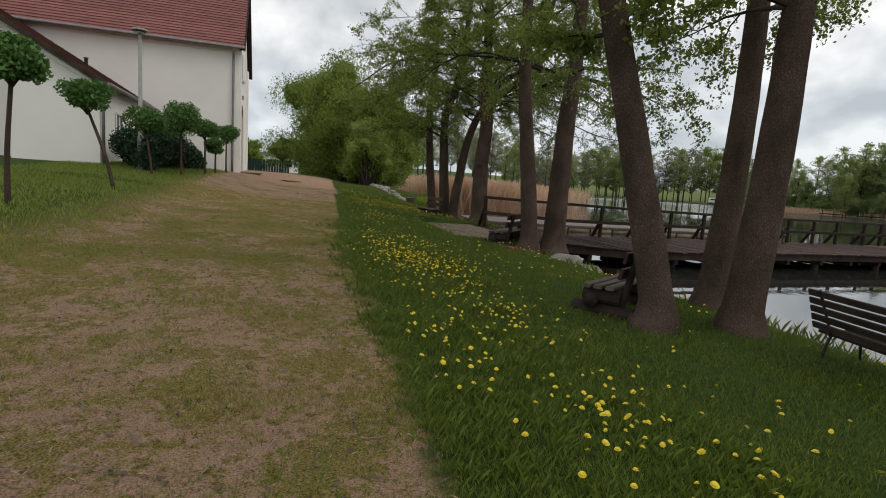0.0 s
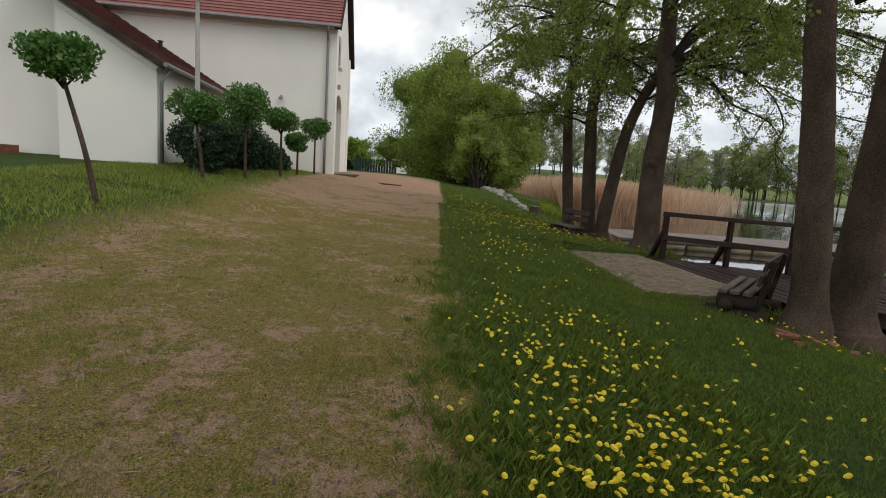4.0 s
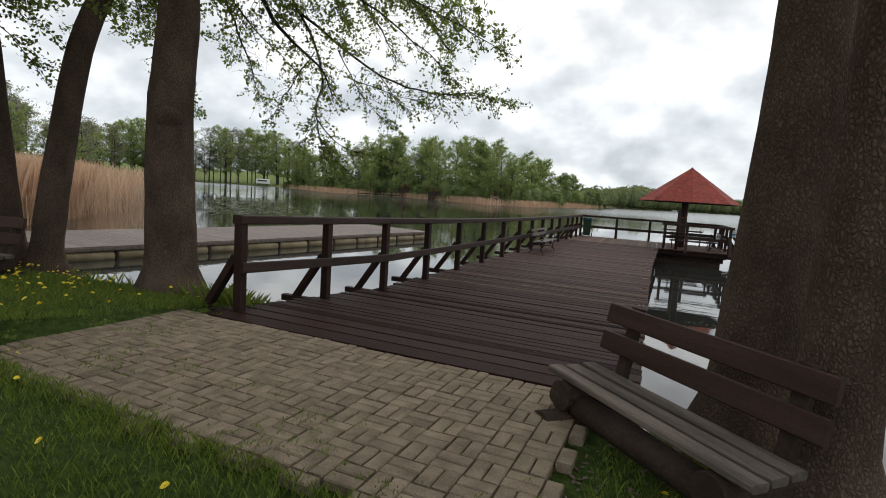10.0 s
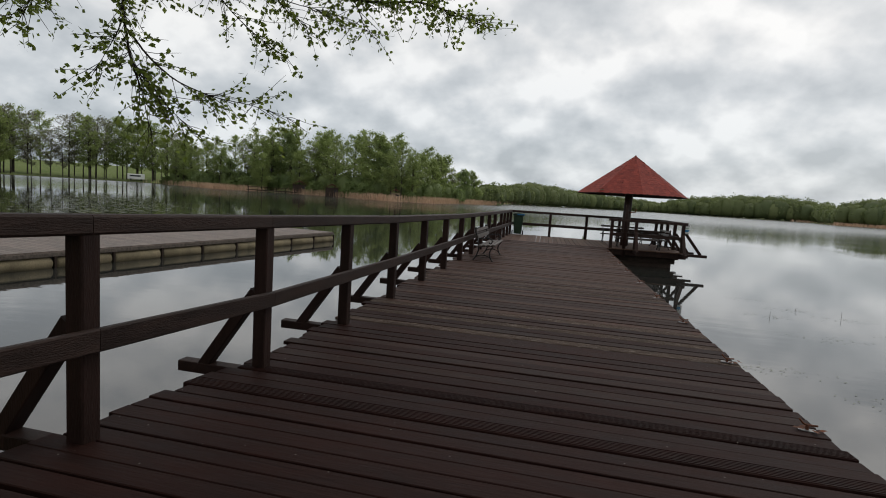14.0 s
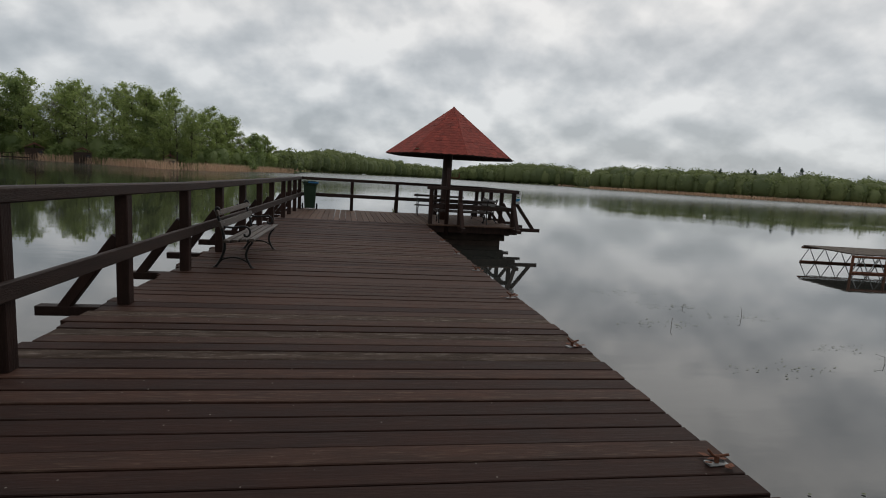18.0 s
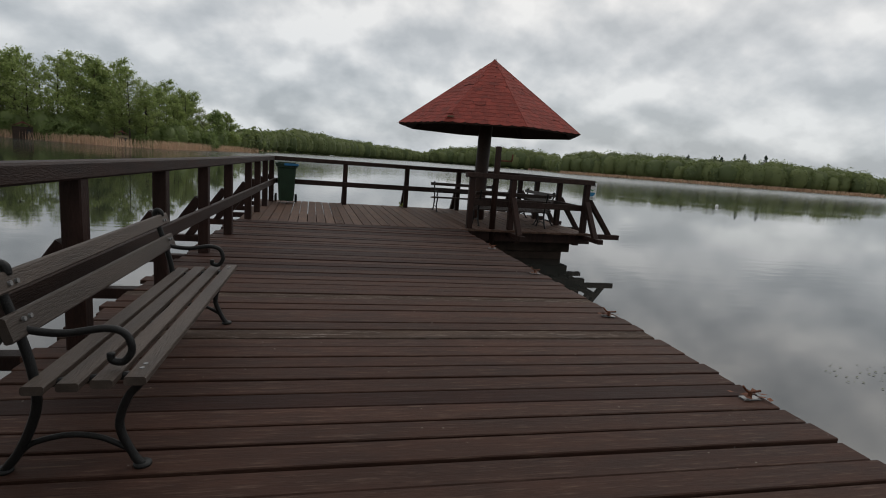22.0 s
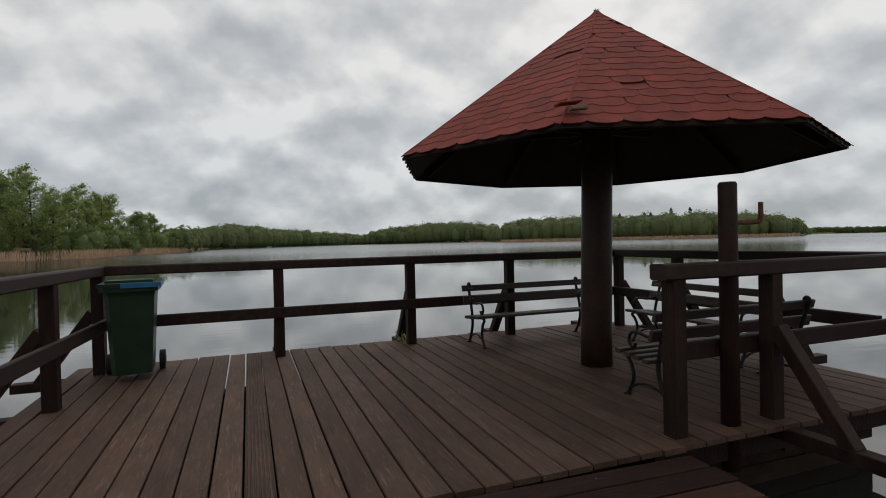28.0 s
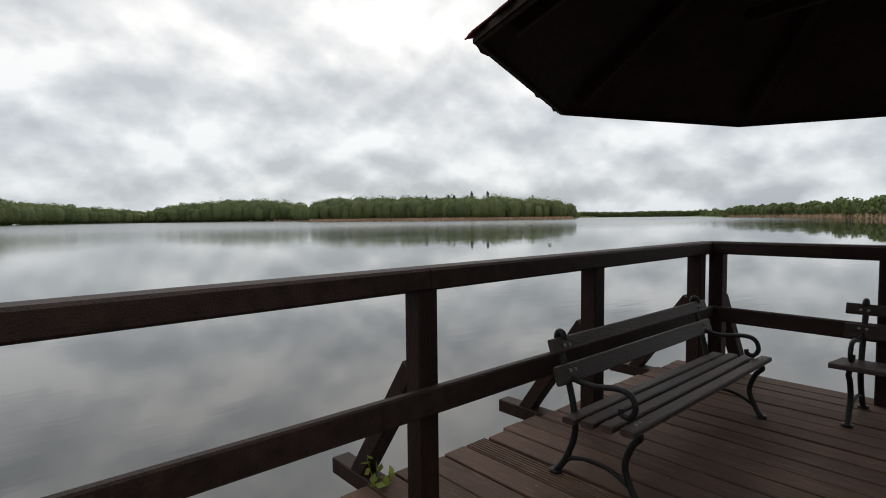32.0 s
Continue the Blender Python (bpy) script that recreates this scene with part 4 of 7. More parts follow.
# the torn corner at the eave
tear = ucorner(5, UR * 0.93, UZ + 0.13)
part("torn_flap", Shape().beam(tear + Vector((-0.09, -0.03, 0.012)), tear + Vector((0.07, -0.05, 0.035)), 0.10, 0.012, 0.003), SHINGLE, shelter, "lifted torn shingle strip")
part("bare_patch", Shape().beam(tear + Vector((-0.04, -0.10, -0.03)), tear + Vector((0.08, -0.12, -0.02)), 0.05, 0.02, 0.004), DOCKWOOD, shelter, "pale bare board under the tear")


# ---- park benches with cast iron ends ----
def iron_end(name, parent, x, k):
    s = Shape()
    rear = [(x, 0.50, 0.0), (x, 0.43, 0.10), (x, 0.37, 0.26), (x, 0.375, 0.40), (x, 0.41, 0.55), (x, 0.465, 0.72), (x, 0.49, 0.80), (x, 0.475, 0.83), (x, 0.45, 0.82), (x, 0.445, 0.79)]
    front = [(x, -0.02, 0.0), (x, 0.02, 0.06), (x, 0.065, 0.18), (x, 0.03, 0.30), (x, -0.02, 0.365), (x, 0.03, 0.390), (x, 0.2, 0.375), (x, 0.37, 0.36)]
    arm = [(x, 0.425, 0.60), (x, 0.37, 0.575), (x, 0.25, 0.565), (x, 0.11, 0.585), (x, 0.035, 0.565), (x, 0.01, 0.50), (x, 0.04, 0.45), (x, 0.085, 0.455), (x, 0.09, 0.485)]
    tie = [(x, 0.03, 0.075), (x, 0.14, 0.13), (x, 0.26, 0.145), (x, 0.38, 0.12), (x, 0.43, 0.085)]
    low = lambda p: (p[0], p[1] * 0.88 + 0.035, p[2] * k)
    rear, front, arm, tie = ([low(p) for p in q] for q in (rear, front, arm, tie))
    for pts, r in ((rear, 0.017), (front, 0.016), (arm, 0.014), (tie, 0.011)):
        s.tube(curve_points(pts, 5), r, 8)
    for y in (0.475, 0.017):
        s.tube([(x, y, 0), (x, y, 0.012)], 0.032, 10)
    part(name, s, IRON, parent, "curved black cast-iron side", True)


def park_bench(x, y, rz, length, slat, label, n_seat=4, k=0.87, front=0.03):
    """Slats on two iron sides; k: how tall it stands; front: where the seat begins."""
    b = thing("park_bench", x, y, 0.004, rz, label, "bench", "cast-iron park benches")
    for sx in (-length / 2 + 0.10, length / 2 - 0.10):
        iron_end("iron_end", b, sx, k)
    w = (0.43 - front) / n_seat
    for i in range(n_seat):
        yy = front + w * i
        part("seat_slat", Shape().beam((-length / 2, yy, 0.412 * k - 0.010 * i), (length / 2, yy, 0.412 * k - 0.010 * i), w - 0.034, 0.032, 0.006), slat, b)
    part("back_slat", Shape().beam((-length / 2, 0.392, 0.605 * k), (length / 2, 0.392, 0.605 * k), 0.03, 0.092, 0.006, (0, 0.3, 1)), slat, b)
    part("back_slat", Shape().beam((-length / 2, 0.427, 0.765 * k), (length / 2, 0.427, 0.765 * k), 0.03, 0.072, 0.006, (0, 0.3, 1)), slat, b)
    bolts = Shape()
    for sx in (-length / 2 + 0.10, length / 2 - 0.10):
        for dx in (-0.02, 0.02):
            bolts.tube([(sx + dx, 0.367, 0.63 * k), (sx + dx, 0.376, 0.628 * k)], 0.009, 8)
            bolts.tube([(sx + dx, 0.402, 0.765 * k), (sx + dx, 0.411, 0.763 * k)], 0.009, 8)
            bolts.tube([(sx + dx, front, 0.412 * k + 0.014), (sx + dx, front, 0.412 * k + 0.019)], 0.009, 8)
    tagged(part("bolts", bolts, ZINC, b), kind="stuff")
    return b


park_bench(0.805, 12.565, 90.4, 1.93, SLAT, "park bench with worn brown slats beside the pier railing", 4, 0.93, 0.005)
end_bench = park_bench(5.0, 21.16, 0, 1.75, DSLAT, "dark park bench backed against the end railing")
side_bench = park_bench(5.98, 20.05, -90, 1.66, DSLAT, "dark wet park bench beside the side railing")
roof_bench = park_bench(5.23, 19.10, 180, 1.66, DSLAT, "dark park bench turned towards the lake under the roof")

# ---- wheeled bin ----
wb = thing("wheeled_bin", 0.62, 21.52, 0.004, 4, "green plastic wheeled bin with bright blue strips on its lid", "bin")
body = Shape()
rings = [(0.165, 0.20, 0.06), (0.17, 0.205, 0.12), (0.205, 0.235, 0.80), (0.215, 0.245, 0.84), (0.24, 0.27, 0.845), (0.24, 0.27, 0.89)]
for rx, ry, z in rings:
    c = 0.04
    body.v += [(sx * (rx - (c if k else 0)), sy * (ry - (0 if k else c)), z) for sx, sy, o in ((1, 1, (0, 1)), (-1, 1, (1, 0)), (-1, -1, (0, 1)), (1, -1, (1, 0))) for k in o]
body.f += [(r * 8 + j, r * 8 + (j + 1) % 8, r * 8 + 8 + (j + 1) % 8, r * 8 + 8 + j) for r in range(len(rings) - 1) for j in range(8)]
body.f += [tuple(range(7, -1, -1)), tuple(range(40, 48))]
part("body", body, BIN, wb)
lid = Shape().beam((0, -0.285, 0.908), (0, 0.275, 0.918), 0.51, 0.035, 0.012)
lid.beam((0, -0.20, 0.935), (0, 0.2, 0.94), 0.40, 0.03, 0.012)
part("lid", lid, BIN, wb)
part("lid_label", Shape().beam((-0.06, -0.293, 0.905), (0.25, -0.293, 0.905), 0.012, 0.05, 0.003), BINLID, wb, "bright blue strip")
part("lid_edge", Shape().beam((0.262, -0.27, 0.90), (0.262, 0.1, 0.905), 0.012, 0.045, 0.003), BINLID, wb, "bright blue strip")
part("handle", Shape().tube([(-0.2, 0.31, 0.88), (0.2, 0.31, 0.88)], 0.016, 10), BIN, wb)
for sx in (-1, 1):
    w = part("wheel", Shape().tube([(sx * 0.205, 0.22, 0.10), (sx * 0.255, 0.22, 0.10)], 0.10, 18), BLACK, wb)
    part("hub", Shape().tube([(sx * 0.25, 0.22, 0.10), (sx * 0.262, 0.22, 0.10)], 0.045, 12), BIN, w)

# ---- post with a rusty pipe hook, sign, mooring cleats ----
hp = thing("pipe_post", 4.655, 18.265, 0, 0, "dark round post carrying a bent rusty pipe hook", "post")
part("shaft", Shape().tube([(0, 0, -0.3), (0, 0, 1.585), (0, 0, 1.60)], [0.06, 0.058, 0.05], 16), POST, hp, "", True)
part("pipe_hook", Shape().tube(curve_points([(0.05, 0, 1.335), (0.24, -0.01, 1.335), (0.285, -0.01, 1.36), (0.29, -0.01, 1.47)], 5), 0.016, 8), RUST, hp, "bent rusty pipe", True)

sg = thing("swimming_sign", 6.74, 18.29, 0.86, 0, "white rectangular no-bathing sign with a blue and green picture", "sign")
part("panel", Shape().beam((0, 0, -0.17), (0, 0, 0.17), 0.235, 0.008, 0.002, (0, 1, 0)), WHITE, sg)
wave = Shape()
wave.prism([(0.09 * math.cos(q), 0, 0.085 * math.sin(q) - 0.0) for q in [radians(a) for a in range(180, 361, 20)]], (0, -0.005, -0.02), (0, -0.0075, -0.02))
part("picture", wave, SIGNBLUE, sg, "blue half disc of waves")
leafm = Shape().prism([(-0.07, 0, 0.06), (0.02, 0, 0.0), (0.08, 0, 0.05), (0.03, 0, 0.03)], (0, -0.006, 0.0), (0, -0.0085, 0.0))
part("picture", leafm, SIGNGREEN, sg, "green swimmer shape")


def lettering(text, size, x, y, z, parent, mat, rx=90, rz=0):
    cu = bpy.data.curves.new("lettering", "FONT")
    cu.body, cu.size, cu.align_x, cu.extrude = text, size, "CENTER", 0.0008
    cu.materials.append(mat)
    ob = new("lettering", cu)
    ob.parent = parent
    ob.matrix_local = pose(x, y, z, rx, 0, rz)
    return ob


lettering("ZAKAZ", 0.055, 0, -0.0065, 0.105, sg, SIGNDARK)
lettering("KĄPIELI", 0.050, 0, -0.0065, -0.155, sg, SIGNDARK)

for ob in (shelter, wb, hp, sg, end_bench, side_bench, roof_bench):
    ob.matrix_world = PLATFORM @ ob.matrix_world

crng = random.Random(3)
for y in (3.5, 5.15, 6.88, 8.65, 10.38, 12.1, 13.7, 15.4, 17.1):
    cl = thing("mooring_cleat", deck_edge(y) - 0.10, y, deck_z(y) + 0.002, crng.uniform(-25, 25), "small rusty mooring cleat bolted at the deck edge", "cleat", "mooring cleats")
    part("plate", Shape().beam((-0.055, 0, 0.004), (0.055, 0, 0.004), 0.055, 0.008, 0.002), ZINC, cl)
    part("horn", Shape().tube(curve_points([(-0.05, 0.01, 0.075), (-0.02, 0, 0.045), (0.02, 0, 0.042), (0.06, -0.01, 0.05)], 4), [0.007] * 13, 8), RUST, cl, "", True)
    part("stem", Shape().tube([(0, 0, 0), (0, 0, 0.045)], 0.012, 8), RUST, cl)
    lv = Shape()
    for k in range(7):
        q = crng.uniform(0, 6.28)
        c = Vector((crng.uniform(-0.1, 0.12), crng.uniform(-0.06, 0.06), 0.012 + 0.012 * crng.random()))
        u = Vector((math.cos(q), math.sin(q), crng.uniform(-0.2, 0.3))) * 0.03
        v = Vector((-math.sin(q), math.cos(q), crng.uniform(-0.2, 0.2))) * 0.018
        lv.add([tuple(c - u), tuple(c + v), tuple(c + u), tuple(c - v)], [(0, 1, 2, 3)])
    tagged(part("dry_leaves", lv, RUST, cl), kind="stuff")


# ---- the paved apron at the pier's foot ----
apron = tagged(new("pavement"), "grey concrete pavers in basket pattern before the pier", "pavement", "", "structure")


# ---- plank benches on logs ----
def plank_bench(x, y, z, rz, length, label, mat=GREYWOOD):
    """Three seat planks on logs, two back planks on stakes; it faces -y of its own space."""
    b = thing("plank_bench", x, y, z, rz, label, "bench", "rustic plank benches")
    for i in range(3):
        part("seat_plank", Shape().beam((-length / 2 + 0.01 * (i % 2), 0.06 + 0.145 * i, 0.43 - 0.004 * (i % 2)), (length / 2 - 0.012 * i, 0.06 + 0.145 * i, 0.43), 0.106, 0.045, 0.009), mat, b)
    for sx in (-length / 2 + 0.2, length / 2 - 0.2):
        part("log", Shape().tube([(sx, -0.02, 0.30), (sx, 0.46, 0.30)], 0.105, 12), LOGWOOD, b)
        part("log", Shape().tube([(sx, -0.16, 0.095), (sx, 0.62, 0.095)], 0.11, 12), LOGWOOD, b)
        part("stake", Shape().beam((sx, 0.44, 0.1), (sx, 0.60, 0.90), 0.09, 0.07, 0.01, (0, 1, 0)), LOGWOOD, b)
    part("ground_log", Shape().tube([(-length / 2 + 0.03, 0.10, 0.245), (0, 0.095, 0.25), (length / 2 - 0.05, 0.10, 0.24)], [0.085, 0.092, 0.088], 14), LOGWOOD, b, "dark rough log under the seat", True)
    part("back_plank", Shape().beam((-length / 2, 0.475, 0.63), (length / 2, 0.475, 0.63), 0.04, 0.14, 0.008, (0, 0.2, 1)), BACKWOOD, b)
    part("back_plank", Shape().beam((-length / 2, 0.515, 0.83), (length / 2, 0.515, 0.83), 0.04, 0.14, 0.008, (0, 0.2, 1)), BACKWOOD, b)
    return b


plank_bench(4.325, -1.355, 0.06, -44.5, 1.62, "weathered plank bench on logs beside the paving, under an alder")
plank_bench(-3.5, -1.3, 0.14, 10, 1.45, "weathered plank bench on logs at the foot of three alders")
plank_bench(11.4, -2.95, 0.08, -56.5, 1.4, "weathered plank bench on logs against a leaning alder")
slat_bench = thing("slatted_bench", 14.35, -1.95, -0.05, -12, "dark slatted bench on thin iron legs facing the water", "bench")
for i in range(5):
    part("back_slat", Shape().beam((-0.85, -0.06 - 0.025 * i, 0.50 + 0.085 * i), (0.85, -0.06 - 0.025 * i, 0.50 + 0.085 * i), 0.025, 0.065, 0.004, (0, -0.3, 1)), LOGWOOD, slat_bench)
for i in range(4):
    part("seat_slat", Shape().beam((-0.85, 0.05 + 0.1 * i, 0.43), (0.85, 0.05 + 0.1 * i, 0.43), 0.08, 0.03, 0.004), LOGWOOD, slat_bench)
for sx in (-0.7, 0.7):
    part("leg", Shape().tube([(sx, -0.12, -0.05), (sx, 0.02, 0.42), (sx, -0.18, 0.88)], 0.014, 8), IRON, slat_bench)
    part("leg", Shape().tube([(sx, 0.42, -0.1), (sx, 0.36, 0.42), (sx, 0.0, 0.415)], 0.014, 8), IRON, slat_bench)


# ---- alders on the bank ----
def grow(shape, leaves, p, d, length, r, depth, rng, droop, density):
    """A limb with its side shoots; leaves gather on the last shoots."""
    n = 5 if depth < 2 else 3
    pts, rad = [p.copy()], [r]
    q, way = p.copy(), d.normalized()
    for i in range(n):
        way = (way + Vector((rng.gauss(0, 0.16), rng.gauss(0, 0.16), rng.gauss(0, 0.10) - droop * (i + 1) / n))).normalized()
        if q.z < (2.9 if depth == 0 else 2.1) and way.z < 0.05:
            way.z = 0.12
        q = q + way * (length / n)
        pts.append(q.copy())
        rad.append(max(0.003, r * (1 - 0.92 * (i + 1) / n)))
    shape.tube(pts, rad, 7 if depth == 0 else 4 if depth == 1 else 3, False)
    if depth < 2:
        for k in range(int((7 if depth == 0 else 5) * density)):
            t = rng.uniform(0.25, 1.0) * n
            i = min(n - 1, int(t))
            s = pts[i].lerp(pts[i + 1], t - i)
            side = (pts[i + 1] - pts[i]).normalized()
            a = rng.uniform(0, 2 * math.pi)
            nrm = side.orthogonal().normalized()
            nrm.rotate(Matrix.Rotation(a, 3, side))
            nd = side * rng.uniform(0.35, 0.9) + nrm * rng.uniform(0.6, 1.0)
            nd.z *= 0.6
            grow(shape, leaves, s, nd, length * rng.uniform(0.28, 0.5) if depth == 0 else rng.uniform(0.3, 0.7), rad[i] * 0.55, depth + 1, rng, droop * 1.1, density)
    if depth >= 1:
        for i in range(n):
            for k in range(rng.randint(13, 21) if depth == 2 else 10):
                leaves.append(pts[i].lerp(pts[i + 1], rng.random()) + Vector((rng.gauss(0, 0.06), rng.gauss(0, 0.06), rng.gauss(0, 0.05))))


def bough(shape, leaves, line, r, rng):
    """A drooping limb along a few points, with short leafy shoots on all sides."""
    pts = curve_points([Vector(p) for p in line], 5)
    n = len(pts) - 1
    pts = [p + Vector((noise.noise(p * 2.3), noise.noise(p * 2.3 + Vector((7, 0, 0))), noise.noise(p * 2.3 + Vector((0, 7, 0))))) * 0.05 for p in pts]
    shape.tube(pts, [max(0.003, r * (1 - 0.85 * i / n)) for i in range(n + 1)], 6, False)
    total = sum((pts[i + 1] - pts[i]).length for i in range(n))
    for k in range(int(total * 20)):
        t = rng.uniform(0.12, 1.0) * n
        i = min(n - 1, int(t))
        q = pts[i].lerp(pts[i + 1], t - i)
        way = ((pts[i + 1] - pts[i]).normalized() * 0.7 + Vector((rng.gauss(0, 0.6), rng.gauss(0, 0.6), rng.gauss(-0.1, 0.45)))).normalized()
        twig = [q]
        for j in range(3):
            way = (way + Vector((rng.gauss(0, 0.22), rng.gauss(0, 0.22), rng.gauss(-0.05, 0.2)))).normalized()
            twig.append(twig[-1] + way * rng.uniform(0.07, 0.22))
        shape.tube(twig, [0.005, 0.004, 0.003, 0.002], 3, False)
        for j in range(rng.randint(6, 13)):
            a = rng.uniform(0.6, 3.0)
            m = min(2, int(a))
            leaves.append(twig[m].lerp(twig[m + 1], a - m) + Vector((rng.gauss(0, 0.032), rng.gauss(0, 0.032), rng.gauss(-0.01, 0.03))))


def leaf_quads(points, size, rng, spread=0.35):
    """Small pointed leaves, each a loose four-sided face, at random turns."""
    p = np.array([tuple(q) for q in points], dtype=np.float64)
    k = len(p)
    u = rng.normal(size=(k, 3))
    u /= np.linalg.norm(u, axis=1)[:, None]
    w = rng.normal(size=(k, 3))
    w -= (w * u).sum(1)[:, None] * u
    w /= np.linalg.norm(w, axis=1)[:, None]
    s = size * rng.uniform(1 - spread, 1 + spread, size=(k, 1))
    out = np.stack([p - u * s * 0.6, p + w * s * 0.42 + u * s * 0.05, p + u * s * 0.6, p - w * s * 0.42 + u * s * 0.05], axis=1)
    return out.reshape(-1, 3)


def alder(base, line, r, limbs, seed, label, size=0.050, density=1.0, extra_leaves=(), crown=(3.6, 9.5), boughs=()):
    """Trunk along a line of points; limbs: how many; crown: heights between which limbs leave the trunk."""
    t = thing("alder_tree", *base, 0, label, "tree", "alders on the bank")
    b = Vector(base)
    rng = random.Random(seed)
    pts = [Vector((0, 0, -0.25)), Vector((0, 0, 0.0)), Vector((0, 0, 0.35))] + [Vector(p) - b for p in line]
    top = pts[-1] + (pts[-1] - pts[-2]).normalized() * 1.5 + Vector((0, 0, 3.2))
    pts.append(top)
    pts = curve_points(pts, 6)
    h = pts[-1].z
    rad = [r * (1 + 1.7 * max(0, 0.40 - q.z) ** 1.3) * (1 - 0.72 * max(0, min(1, q.z / h))) * (1 + 0.04 * noise.noise((q.z * 2.1, seed, 0))) for q in pts]
    tr = Shape().tube(pts, rad, 18)
    # bark ridges: the ring is pushed in and out
    tr.v = [tuple(Vector(v) * 1.0 + Vector((v[0] - 0, v[1] - 0, 0)).normalized() * 0.012 * noise.noise((v[0] * 16, v[1] * 16, v[2] * 2.5))) for v in tr.v]
    part("trunk", tr, BARK, t, "", True)
    br, leaves = Shape(), []
    for k in range(limbs):
        z = rng.uniform(*crown)
        i = min(range(len(pts)), key=lambda j: abs(pts[j].z - z))
        a = rng.uniform(0, 2 * math.pi)
        d = Vector((math.cos(a), math.sin(a), rng.uniform(0.1, 0.75)))
        reach = rng.uniform(2.0, 4.6) * (1.15 - 0.4 * z / h) * (0.45 if base[0] > 8 and d.y < 0 else 1.0)
        grow(br, leaves, pts[i].copy(), d, reach, rad[i] * 0.24, 0, rng, 0.16, density)
    for p0, d, length, rr, droop in extra_leaves:
        grow(br, leaves, Vector(p0) - b, Vector(d), length, rr * 0.6, 0, rng, droop, density * 1.5)
    for line, rr in boughs:
        bough(br, leaves, [Vector(p) - b for p in line], rr, rng)
    tagged(part("limb_tangle", br, TWIG, t), kind="stuff")
    part("crown", quads("crown", leaf_quads(leaves, size, np.random.default_rng(seed)), LEAF), LEAF, t)
    return t


alder((-5.85, -0.25, 0.15), [(-5.9, -0.5, 3.0), (-5.95, -0.6, 4.9), (-5.9, -0.5, 6.6)], 0.20, 17, 21, "slim alder standing behind a plank bench", crown=(2.9, 9))
alder((-4.3, -0.16, 0.18), [(-4.36, -0.29, 2.6), (-4.39, -0.33, 4.5), (-4.1, 0.1, 6.3)], 0.23, 19, 22, "dark alder trunk in a clump of three by the bench", crown=(3.2, 9.5),
      extra_leaves=[((-4.35, -0.3, 4.9), (0.2, -1, 0.35), 4.2, 0.07, 0.22), ((-4.3, -0.2, 5.4), (-0.6, -0.9, 0.3), 4.0, 0.07, 0.22)],
      boughs=[(((-4.2, 0.0, 6.5), (-4.3, -0.6, 6.6), (-4.3, -1.3, 6.68), (-4.3, -2.1, 6.55), (-4.3, -3.0, 6.2), (-4.3, -4.4, 5.1)), 0.095), (((-4.3, -1.6, 6.65), (-4.6, -2.8, 6.9), (-4.8, -4.2, 6.6)), 0.045)])
alder((-3.74, 0.05, 0.15), [(-3.66, 0.19, 1.8), (-3.52, 0.50, 3.7), (-3.1, 1.1, 5.1), (-2.06, 2.25, 6.3)], 0.21, 17, 23, "alder leaning out over the water", crown=(3.4, 9))
